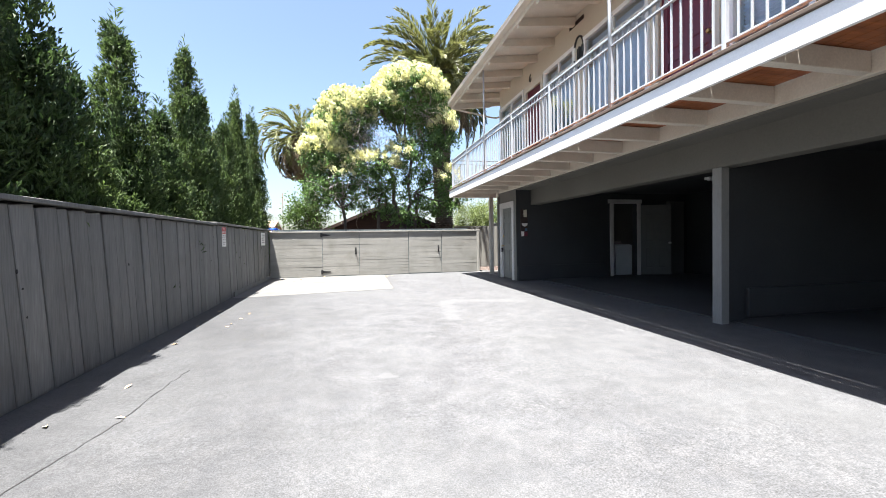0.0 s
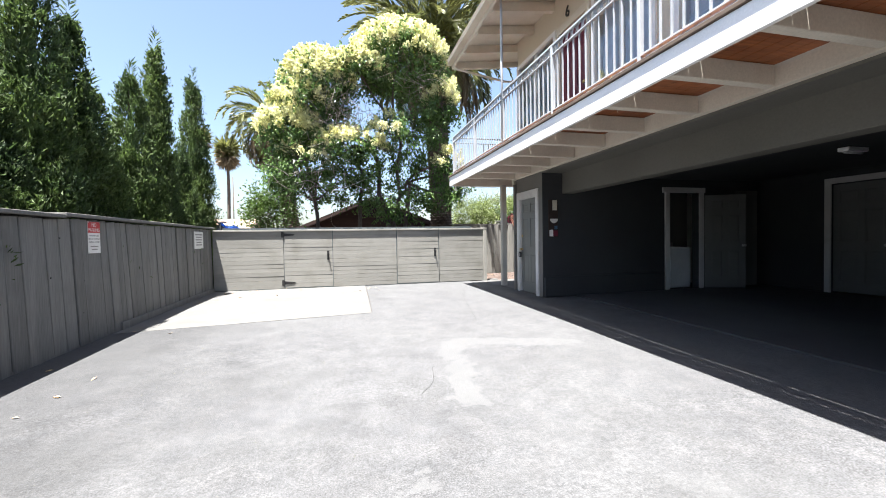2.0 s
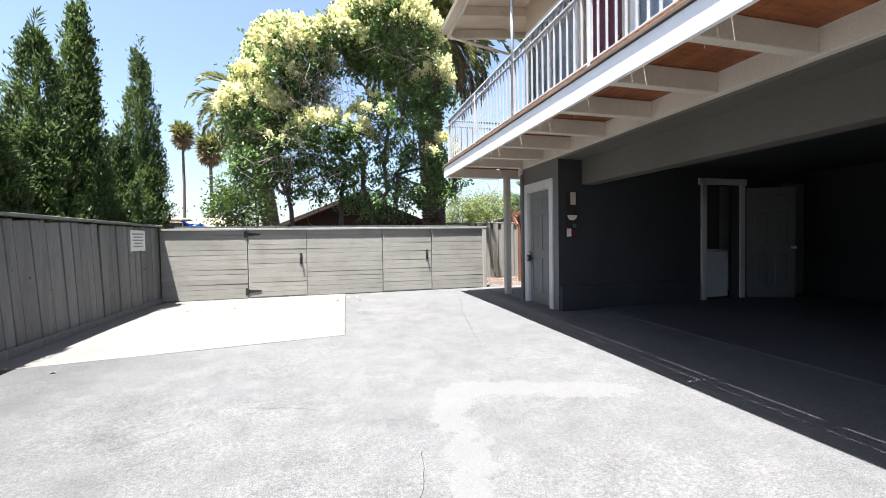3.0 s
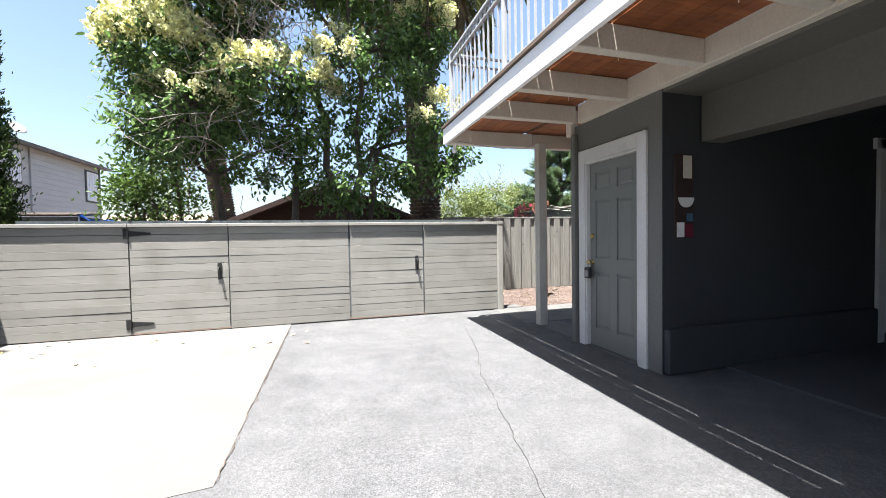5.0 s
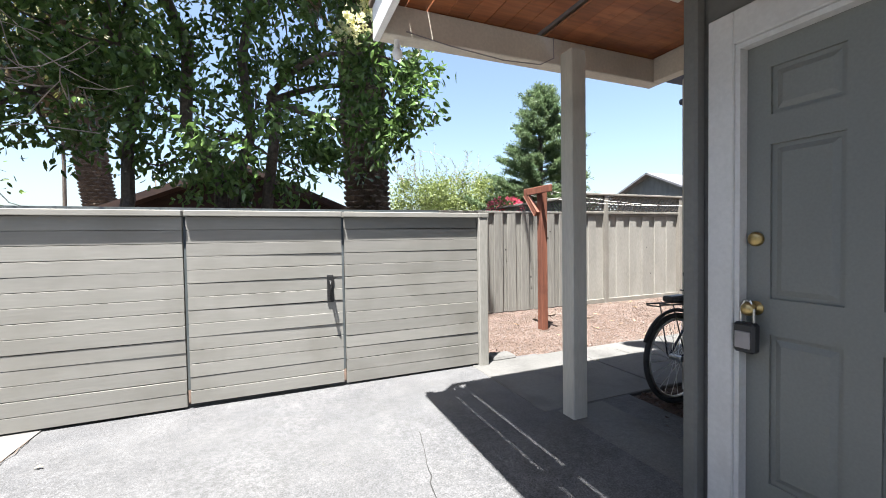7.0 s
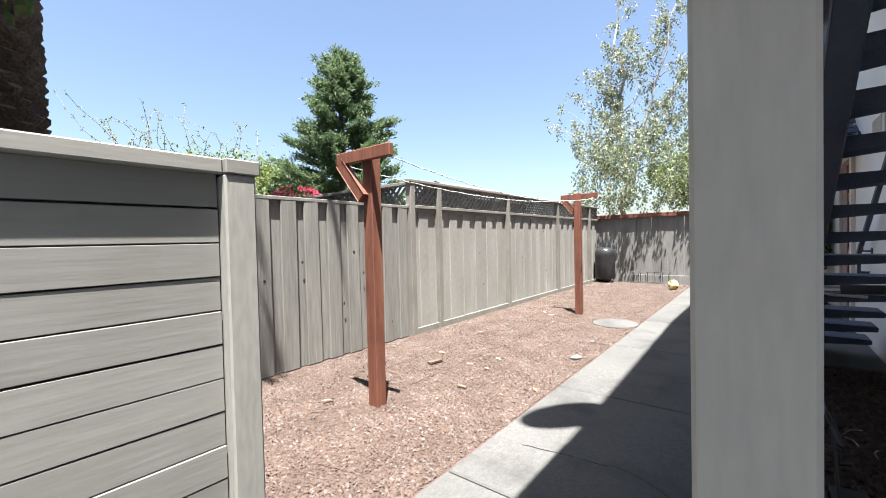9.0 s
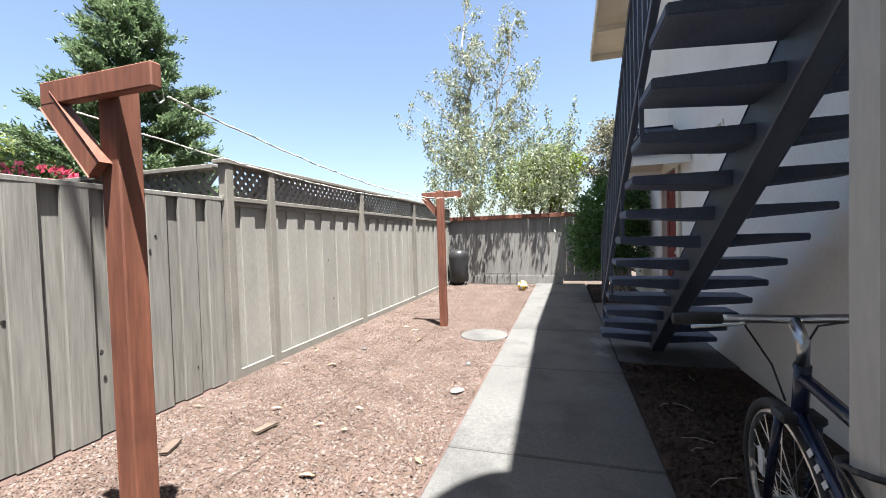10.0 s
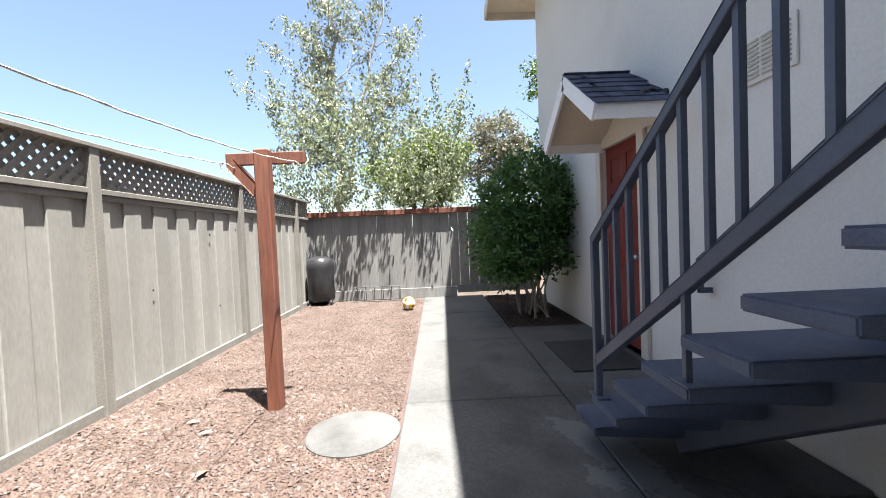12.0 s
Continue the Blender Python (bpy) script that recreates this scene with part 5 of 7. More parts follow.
prof = [(0.23, 0.08), (0.25, 0.12), (0.245, 0.5), (0.26, 0.72), (0.255, 0.78), (0.235, 0.86), (0.18, 0.91), (0.08, 0.935), (0.01, 0.94)]
lathe(b, prof, (15.08, 15.66, YARD), 22)
for v in b.verts:
    a = math.atan2(v.co.y - 15.66, v.co.x - 15.08)
    f = 1 + 0.04 * math.sin(7 * a) * max(0, 1 - (v.co.z - YARD) / 0.9) + 0.015 * math.sin(17 * a)
    v.co.x, v.co.y = 15.08 + (v.co.x - 15.08) * f, 15.66 + (v.co.y - 15.66) * f
part("cover", b, M_PLASTIC, bar, smooth=True)
for s in (-1, 1):
    b = bmesh.new()
    tube(b, [(14.9, 15.66 + s * 0.18, YARD + 0.02), (15.26, 15.66 + s * 0.18, YARD + 0.02)], 0.015, 6)
    part("base_rail", b, M_STEEL, bar)
for s in (-1, 1):
    b = bmesh.new()
    lathe(b, [(0.05, -0.015), (0.05, 0.015)], (14.95, 15.66 + s * 0.22, YARD + 0.05), 14, "y")
    part("wheel", b, M_RUBBER, bar)
rack = thing("bicycle_rack", (15.15, 14.6, YARD), "low black wire bicycle rack by the back fence", "bicycle rack")
for xx in (15.05, 15.27):
    b = bmesh.new()
    tube(b, [(xx, 14.1, YARD + 0.02), (xx, 15.05, YARD + 0.02)], 0.009, 6)
    part("base_bar", b, M_BLACK, rack)
for k in range(6):
    yy = 14.15 + 0.17 * k
    b = bmesh.new()
    tube(b, [(15.05, yy, YARD + 0.02), (15.05, yy, YARD + 0.24), (15.16, yy, YARD + 0.3), (15.27, yy, YARD + 0.24), (15.27, yy, YARD + 0.02)], 0.008, 6)
    part("hoop", b, M_BLACK, rack)
b = bmesh.new()
tube(b, [(15.16, 14.1, YARD + 0.29), (15.16, 15.05, YARD + 0.29)], 0.008, 6)
part("top_bar", b, M_BLACK, rack)
ball = thing("ball", (14.09, 13.9, YARD + 0.1), "yellow and white football with dark patches on the gravel edge", "ball")
b = bmesh.new()
bmesh.ops.create_icosphere(b, subdivisions=3, radius=0.11, matrix=pose(14.09, 13.9, YARD + 0.11))
for f in b.faces:
    c = f.calc_center_median() - Vector((14.09, 13.9, YARD + 0.11))
    n = noise.noise(c * 14)
    f.material_index = 1 if n > 0.18 else (2 if n < -0.28 else 0)
part("skin", b, [M_YELLOW, M_SIGNWHITE, M_BLACK], ball, smooth=True)

# ---- small fittings at the balcony corner ----
bulb = thing("hanging_bulb", (3.36, 12.6, 2.6), "white bulb in a holder under the balcony corner", "light bulb")
b = bmesh.new()
lathe(b, [(0.02, 0.0), (0.02, -0.04), (0.022, -0.05)], (3.36, 12.62, 2.61), 12)
part("holder", b, M_WHITE, bulb)
b = bmesh.new()
lathe(b, [(0.015, -0.045), (0.032, -0.07), (0.034, -0.09), (0.02, -0.115), (0.003, -0.12)], (3.36, 12.62, 2.61), 14)
part("globe", b, M_WHITE, bulb, smooth=True)
b = bmesh.new()
tube(b, [(3.4, 12.55, 2.64), (3.7, 12.55, 2.6), (4.1, 12.55, 2.57), (4.4, 12.55, 2.585), (4.52, 12.55, 2.65), (4.52, 12.555, 2.8)], 0.004, 5)
solid("cable", b, M_SIGNINK, "thin grey cable looped below the balcony beam", "cable")
rng = random.Random(9)
for k in range(14):
    yy = 11.37 - 0.8 * (k // 2) + 0.05
    xx = 3.4 + 0.25 * (k % 2) + rng.uniform(0, 0.15)
    b = bmesh.new()
    tube(b, [(xx, yy, 2.80), (xx + 0.01, yy + 0.02, 2.7), (xx + 0.03, yy + 0.01, 2.58 + rng.uniform(0, 0.06))], 0.0022, 4)
    solid("hanging_string", b, M_ROPE, "thin pale string hanging from the balcony joists", "string", group="hanging strings")


# ---- bicycle ----
def bicycle():
    z0 = YARD - 0.02
    bike = thing("bicycle", (6.02, 12.25, z0), "dark blue city bicycle chained to a post in the shade", "bicycle", turn=4)
    bike.matrix_basis = pose(5.865, 12.245, z0 + 0.004, -2, 0, 1)
    R = 0.34
    W = world_of(bike)

    steer = Matrix.Translation((0.4, 0, 0)) @ pose(0, 0, 0, 0, 0, -3) @ Matrix.Translation((-0.4, 0, 0))

    def P(u, v, w, turned=False):
        return W @ (steer @ Vector((u, v, w)) if turned else Vector((u, v, w)))
    rear, front = (-0.47, 0, R), (0.52, 0, R)

    def wheel(c, fr):
        b = bmesh.new()
        seg, sec = 36, 8
        rings = []
        for i in range(seg):
            a = 2 * math.pi * i / seg
            rings.append([b.verts.new(P(c[0] + (R - 0.02 + 0.02 * math.cos(t)) * math.cos(a), 0.019 * math.sin(t), c[2] + (R - 0.02 + 0.02 * math.cos(t)) * math.sin(a), fr)) for t in np.linspace(0, 2 * math.pi, sec, endpoint=False)])
        for i in range(seg):
            for k in range(sec):
                b.faces.new((rings[i][k], rings[(i + 1) % seg][k], rings[(i + 1) % seg][(k + 1) % sec], rings[i][(k + 1) % sec]))
        w = part("wheel", b, M_RUBBER, bike, "black tyre", smooth=True)
        b = bmesh.new()
        pts = [P(c[0] + (R - 0.05) * math.cos(a), 0, c[2] + (R - 0.05) * math.sin(a), fr) for a in np.linspace(0, 2 * math.pi, 37)]
        tube(b, pts, 0.011, 6)
        part("rim", b, M_STEEL, w, "silver rim")
        b = bmesh.new()
        for i in range(24):
            a = 2 * math.pi * i / 24
            tube(b, [P(c[0] + 0.02 * math.cos(a + 1.3), 0.025 * (-1) ** i, c[2] + 0.02 * math.sin(a + 1.3), fr), P(c[0] + (R - 0.05) * math.cos(a), 0, c[2] + (R - 0.05) * math.sin(a), fr)], 0.0018, 4)
        part("spokes", b, M_STEEL, w)
        b = bmesh.new()
        tube(b, [P(c[0], -0.05, c[2], fr), P(c[0], 0.05, c[2], fr)], 0.022, 10)
        part("hub", b, M_STEEL, w)
        if fr:
            b = bmesh.new()
            bx(b, -0.02, 0.02, 0.004, 0.012, -0.05, 0.05)
            bmesh.ops.transform(b, matrix=W @ steer @ pose(c[0] + 0.17, 0, c[2] + 0.05), verts=b.verts)
            part("reflector", b, M_SIGNWHITE, w, "white spoke reflector")
    wheel(rear, False)
    wheel(front, True)

    def bar(name, pts, r, m, label="", sides=8):
        b = bmesh.new()
        tube(b, [P(*p, name in ("fork_blade", "stem", "handlebar", "grip", "brake_lever", "brake_cable")) for p in pts], r, sides)
        return part(name, b, m, bike, label, smooth=True)
    bb, seat, head_t, head_b = (-0.06, 0, 0.3), (-0.2, 0, 0.78), (0.37, 0, 0.86), (0.4, 0, 0.7)
    fr = bar("frame", [head_b, bb], 0.023, M_BLUEPAINT, "dark blue frame")
    for a, c, r in ((head_t, head_b, 0.022), ((0.37, 0, 0.82), (-0.19, 0, 0.72), 0.019), (seat, bb, 0.017)):
        bar("frame_tube", [a, c], r, M_BLUEPAINT)
    for s in (-1, 1):
        bar("chain_stay", [(bb[0], s * 0.03, bb[2]), (rear[0], s * 0.06, rear[2])], 0.01, M_BLUEPAINT)
        bar("seat_stay", [(-0.19, s * 0.02, 0.72), (rear[0], s * 0.06, rear[2])], 0.009, M_BLUEPAINT)
        bar("fork_blade", [(0.41, s * 0.05, 0.68), (0.45, s * 0.055, 0.55), (front[0], s * 0.055, front[2])], 0.013, M_BLUEPAINT)
    b = bmesh.new()
    bx(b, 0.37, 0.45, -0.06, 0.06, 0.67, 0.7, 0.008)
    bmesh.ops.transform(b, matrix=W @ steer, verts=b.verts)
    part("fork_crown", b, M_BLACK, bike)
    bar("stem", [(0.37, 0, 0.86), (0.36, 0, 0.93), (0.41, 0, 0.99)], 0.019, M_STEEL, "silver stem")
    bar("handlebar", [(0.375, -0.31, 1.0), (0.4, -0.12, 0.995), (0.41, 0, 0.99), (0.4, 0.12, 0.995), (0.375, 0.31, 1.0)], 0.0135, M_STEEL, "silver handlebar")
    for s in (-1, 1):
        bar("grip", [(0.39, s * 0.2, 0.998), (0.371, s * 0.34, 1.0)], 0.019, M_RUBBER, "black rubber grip")
        bar("brake_lever", [(0.38, s * 0.14, 0.985), (0.42, s * 0.17, 0.97), (0.41, s * 0.28, 0.965)], 0.006, M_STEEL)
        bar("brake_cable", [(0.4, s * 0.13, 0.985), (0.5, s * 0.1, 0.95), (0.5, s * 0.03, 0.82), (0.44, s * 0.02, 0.72)], 0.0035, M_BLACK)
    bar("seat_post", [seat, (-0.22, 0, 0.92)], 0.0145, M_STEEL, "silver seat post")
    b = bmesh.new()
    bmesh.ops.create_icosphere(b, subdivisions=3, radius=1.0)
    for v in b.verts:
        x = v.co.x
        wid = 0.075 if x < -0.2 else 0.075 - 0.045 * (x + 0.2) / 1.2
        v.co = Vector((x * 0.14, v.co.y * wid, max(v.co.z, -0.4) * 0.035 + 0.02 * x * x))
    bmesh.ops.transform(b, matrix=W @ pose(-0.2, 0, 0.95), verts=b.verts)
    part("saddle", b, M_RUBBER, bike, "black padded saddle", smooth=True)
    b = bmesh.new()
    lathe(b, [(0.09, -0.004), (0.09, 0.004)], (0, 0, 0), 24, "y")
    bmesh.ops.transform(b, matrix=W @ pose(bb[0], -0.05, bb[2]), verts=b.verts)
    part("chainring", b, M_BLACK, bike)
    for s, a in ((1, 0.6), (-1, 0.6 + math.pi)):
        cx, cz = bb[0] + 0.17 * math.cos(a), bb[2] - 0.17 * math.sin(a)
        c = bar("crank", [(bb[0], s * 0.065, bb[2]), (cx, s * 0.075, cz)], 0.01, M_BLACK)
        b = bmesh.new()
        bx(b, cx - 0.045, cx + 0.045, s * 0.08 if s > 0 else -0.17, 0.17 if s > 0 else -0.08, cz - 0.012, cz + 0.012, 0.004)
        bmesh.ops.transform(b, matrix=W, verts=b.verts)
        part("pedal", b, M_BLACK, bike)
    for s in (-1, 1):
        bar("rack_rail", [(-0.7, s * 0.055, 0.76), (-0.28, s * 0.055, 0.74)], 0.006, M_BLACK)
        bar("rack_leg", [(-0.56, s * 0.055, 0.755), (rear[0], s * 0.075, rear[2])], 0.005, M_BLACK)
    for u in (-0.7, -0.56, -0.42, -0.28):
        bar("rack_cross", [(u, -0.055, 0.75), (u, 0.055, 0.75)], 0.005, M_BLACK)
    b = bmesh.new()
    bx(b, -0.55, -0.36, -0.045, 0.045, 0.765, 0.81, 0.01)
    bmesh.ops.transform(b, matrix=W, verts=b.verts)
    part("rack_clamp", b, M_PLASTIC, bike)
    bar("mudguard", [(rear[0] + (R + 0.02) * math.cos(a), 0, rear[2] + (R + 0.02) * math.sin(a)) for a in np.linspace(0.5, 2.7, 14)], 0.014, M_BLACK)
    # plain bars in place of the maker's lettering on the down tube
    for k in range(8):
        f = 0.2 + 0.07 * k
        p = Vector(head_b).lerp(Vector(bb), f)
        b = bmesh.new()
        bx(b, -0.009, 0.009, 0.0, 0.002, -0.014, 0.014)
        bmesh.ops.transform(b, matrix=W @ pose(p.x, 0.0225, p.z, 0, -42, 0), verts=b.verts)
        part("decal_bar", b, M_SIGNWHITE, bike)
    ch = bmesh.new()
    lr = random.Random(4)
    for zz, sag, wide in ((0.855, 0.03, 0.0), (0.885, -0.015, 0.006), (0.83, 0.05, 0.003)):
        pts = []
        for k in range(29):
            a = 2 * math.pi * k / 28
            c, s = math.cos(a), math.sin(a)
            q = (abs(c) ** 4 + abs(s) ** 4) ** -0.25
            pts.append((5.735 + (0.062 + wide) * c * q, 12.325 + (0.113 + wide) * s * q, zz + sag * c + lr.uniform(-0.004, 0.004)))
        tube(ch, pts, 0.0065, 6)
    solid("lock_cable", ch, M_BLACK, "dark cloth-covered lock cable looped round the post", "bike lock")


bicycle()


# ---- plants ----
def unit(v):
    return v / np.maximum(np.linalg.norm(v, axis=1, keepdims=True), 1e-9)


def leaves(name, centres, aims, length, width, material, parent, rs, label="", curl=0.25, oval=False):
    """Folded leaves, diamonds or ovals, at centres, pointing along aims."""
    n = len(centres)
    a = unit(aims)
    side = unit(np.cross(a, rs.normal(size=(n, 3))))
    nor = np.cross(side, a)
    L = (length * rs.uniform(0.65, 1.25, (n, 1)))
    W = (width * rs.uniform(0.7, 1.2, (n, 1)))
    p0 = centres - a * L / 2
    if oval:
        ring = [p0]
        for f, w, sg in ((0.3, 0.42, 1), (0.68, 0.4, 1), (1.0, 0.0, 1), (0.68, 0.4, -1), (0.3, 0.42, -1)):
            ring.append(p0 + a * L * f + side * W * w * sg + nor * (W * w * curl - L * curl * 0.5 * f * f))
        v = np.stack(ring, axis=1).reshape(-1, 3)
        return raw(name, v, np.arange(n * 6).reshape(n, 6), material, parent, label)
    p1 = centres + side * W / 2 + nor * W * curl
    p2 = centres + a * L / 2 - nor * L * curl * 0.5
    p3 = centres - side * W / 2 + nor * W * curl
    v = np.stack([p0, p1, p2, p3], axis=1).reshape(-1, 3)
    base = np.arange(n)[:, None] * 4
    f = np.concatenate([base + np.array([[0, 1, 2]]), base + np.array([[0, 2, 3]])], axis=0)
    return raw(name, v, f, material, parent, label)


def blob_points(rs, centre, radius, n, hollow=0.45):
    d = unit(rs.normal(size=(n, 3)))
    r = hollow + (1 - hollow) * rs.uniform(0, 1, (n, 1)) ** 0.5
    return np.array(centre) + d * r * np.array(radius), d


def clumpy(rs, blobs, count, per, size, lump=0.3):
    """Leaf places in small clumps scattered over several ellipsoids."""
    vol = np.array([np.prod(r) ** (2 / 3) for _, r in blobs])
    pick = rs.choice(len(blobs), count, p=vol / vol.sum())
    cs, ds = [], []
    for i in pick:
        c, d = blob_points(rs, blobs[i][0], blobs[i][1], 1, 0.55)
        lr = lump * rs.uniform(0.6, 1.3)
        p = c + rs.normal(size=(per, 3)) * np.array([lr, lr, lr * 0.75]) * 0.6
        cs.append(p)
        ds.append(np.repeat(d, per, axis=0) * 0.7 + rs.normal(size=(per, 3)) * 0.6 + np.array([0, 0, -0.15]))
    return np.concatenate(cs), np.concatenate(ds)


def limb(bm, a, b, r0, r1, rs, bend=0.12, n=6):
    a, b = np.array(a, float), np.array(b, float)
    ln = np.linalg.norm(b - a)
    off = rs.normal(size=3) * bend * ln
    pts = [a + (b - a) * t + off * math.sin(math.pi * t) * 0.5 + rs.normal(size=3) * ln * 0.012 for t in np.linspace(0, 1, n)]
    tube(bm, pts, r0, 7, r1)
    return pts


def cypress(seed, h, r, label):
    """A juniper of upright feathery plumes round a few pointed spires, with dark gaps between."""
    rs = np.random.RandomState(seed)
    t = thing("juniper_tree", (0, 0, 0), label, "juniper tree", group="junipers behind the fence")
    b = bmesh.new()
    tube(b, [(0, 0, 0), (0, 0, h * 0.5), (0.02, 0, h * 0.92)], 0.09, 7, 0.012)
    part("trunk", b, M_BARK, t)

    def shape(z):
        return np.where(z < 0.22, 0.8 + 0.2 * z / 0.22, np.maximum(1 - (np.maximum(z - 0.22, 0) / 0.78) ** 1.35, 0.0) * 0.96 + 0.04)
    spires = [(0, 0, h, r)] + [(r * rs.uniform(0.25, 0.45) * math.cos(q), r * rs.uniform(0.25, 0.45) * math.sin(q), h * rs.uniform(0.5, 0.86), r * rs.uniform(0.42, 0.62)) for q in rs.uniform(0, 6.28, 5)]
    cs, ds = [], []
    for px, py, ph, pr in spires:
        n = int(250 * (ph / h) * (pr / r)) + 30
        z = rs.uniform(0.0, 1, n)
        a = rs.uniform(0, 2 * math.pi, n)
        rad = pr * shape(z) * rs.uniform(0.7, 1.06, n)
        foot = np.stack([px + rad * np.cos(a), py + rad * np.sin(a), 0.1 + z * (ph - 0.42)], axis=1)
        way = unit(np.stack([np.cos(a) * 0.34, np.sin(a) * 0.34, np.ones(n)], axis=1) + rs.normal(size=(n, 3)) * 0.14)
        size = rs.uniform(0.28, 0.52, n) * (0.5 + 0.5 * shape(z))
        per = 64
        f = rs.uniform(0, 1, (n, per, 1)) ** 0.8
        thick = 0.21 * np.sin(np.pi * (0.16 + 0.8 * f)) * size[:, None, None]
        p = foot[:, None, :] + way[:, None, :] * f * size[:, None, None] + rs.normal(size=(n, per, 3)) * thick
        d = way[:, None, :] + rs.normal(size=(n, per, 3)) * 0.5
        cs.append(p.reshape(-1, 3))
        ds.append(d.reshape(-1, 3))
    cs, ds = np.concatenate(cs), np.concatenate(ds)
    leaves("crown", cs, ds, 0.075, 0.026, M_CYPRESS, t, rs)
    n = 420
    a, z = rs.uniform(0, 2 * math.pi, n), rs.uniform(0.15, 1, n)
    q = (shape(z) * r * rs.uniform(0.95, 1.22, n) + 0.02)
    p = np.stack([q * np.cos(a), q * np.sin(a), z * h * 1.03], axis=1)
    tagged(leaves("fine_spray", p, np.stack([np.cos(a), np.sin(a), np.full(n, 1.1)], axis=1), 0.17, 0.016, M_CYPRESS, t, rs), kind="stuff")
    b = bmesh.new()
    lathe(b, [(0.02, 0.1)] + [(r * 0.5 * float(shape(f)), 0.12 + f * (h * 0.84)) for f in np.linspace(0, 1, 16)], (0, 0, 0), 14)
    for v in b.verts:
        q = 1 + 0.3 * noise.noise(v.co * 2.1)
        v.co.x, v.co.y = v.co.x * q, v.co.y * q
    part("inner_foliage", b, M_CYPRESS, t, smooth=True)
    return t


LAB = ["tall slim dark green juniper behind the board fence", "bushy dark green juniper behind the board fence", "low young dark green juniper behind the board fence"]
BASE = (5.5, 4.8, 5.2, 3.2)
kinds = [cypress(11, 5.5, 0.46, LAB[0]), cypress(12, 4.8, 0.5, LAB[1]), cypress(13, 5.2, 0.43, LAB[0]), cypress(14, 3.2, 0.42, LAB[2])]
rngp = random.Random(3)
first = [True] * 4
for y, h, k in ((0.4, 4.4, 1), (1.3, 4.7, 2), (2.2, 4.9, 0), (3.1, 4.9, 1), (4.0, 5.2, 2), (4.75, 4.9, 1), (5.55, 3.45, 3), (6.1, 2.7, 3), (6.72, 4.6, 0), (7.35, 3.0, 3), (7.75, 3.7, 1), (8.45, 3.2, 3), (9.05, 5.3, 0), (9.75, 4.75, 2), (10.3, 3.9, 1), (10.75, 3.0, 3), (11.4, 4.55, 1), (12.3, 5.5, 2), (12.9, 3.3, 3), (13.65, 3.6, 3), (14.7, 5.75, 0), (15.1, 2.6, 3)):
    m = pose(-3.22 + rngp.uniform(-0.06, 0.03), y, -0.06, 0, rngp.uniform(0.8, 2.2), 0) @ pose(0, 0, 0, 0, 0, rngp.uniform(0, 360))
    if first[k]:
        first[k] = False
        ob = kinds[k]
        ob.matrix_basis = m
    else:
        ob = copy_thing(kinds[k], m)
    ob.scale = (1, 1, h / BASE[k])

# flowering privet over the gates
rs = np.random.RandomState(21)
privet = thing("privet_tree", (1.5, 15.6, -0.06), "large flowering privet tree with cream blossom and bare grey twigs", "tree")
DOMES = [((2.4, 15.2, 6.75), (1.35, 1.2, 0.9), 330), ((1.2, 15.0, 6.15), (0.75, 0.9, 0.55), 140), ((0.0, 15.1, 5.8), (0.9, 0.95, 0.8), 210), ((-0.45, 15.0, 5.15), (0.7, 0.85, 0.5), 90), ((-0.8, 15.1, 4.4), (0.75, 0.85, 0.6), 130), ((0.9, 14.9, 4.0), (0.95, 0.8, 0.4), 62), ((3.65, 15.1, 5.5), (0.42, 0.75, 0.7), 48), ((-0.4, 14.9, 3.6), (0.6, 0.7, 0.4), 22), ((3.75, 14.8, 3.5), (0.38, 0.5, 0.5), 14), ((2.0, 14.8, 4.4), (0.5, 0.7, 0.5), 12)]
MASS = [((2.65, 15.4, 4.5), (0.8, 0.95, 1.15), 105), ((-0.65, 15.2, 3.35), (0.78, 0.9, 0.7), 85), ((2.3, 15.5, 2.55), (1.25, 0.85, 0.55), 95), ((3.85, 14.9, 3.2), (0.42, 0.5, 0.6), 34), ((4.0, 14.8, 2.7), (0.24, 0.3, 0.28), 14), ((0.3, 15.3, 4.6), (0.6, 0.8, 0.6), 46), ((0.35, 15.6, 2.95), (0.75, 0.85, 0.5), 55), ((1.1, 15.5, 3.5), (0.65, 0.8, 0.5), 46), ((3.5, 15.3, 4.9), (0.5, 0.8, 0.8), 40)]
cs, ds = [], []


def sprigs(centre, radius, n, hollow):
    """Short twigs of hanging leaves set through one part of the crown."""
    p, out = blob_points(rs, centre, radius, n, hollow)
    for q, e in zip(p, out):
        m = rs.randint(26, 48)
        way = unit((e * 0.8 + rs.normal(size=3) * 0.5 + np.array([0, 0, -0.1]))[None])[0]
        f = rs.uniform(0, 1, (m, 1))
        cs.append(q + way * f * rs.uniform(0.25, 0.5) + rs.normal(size=(m, 3)) * 0.085)
        ds.append(way * 0.4 + rs.normal(size=(m, 3)) * 0.55 + np.array([0, 0, -0.45]))


for q, r, n in MASS:
    sprigs(q, r, n, 0.35)
for q, r, n in DOMES:
    sprigs(q, np.array(r) * 0.9, int(n * 0.75), 0.6)
leaves("crown", np.concatenate(cs), np.concatenate(ds), 0.115, 0.05, M_PRIVET, privet, rs, oval=True)
cs, ds = [], []
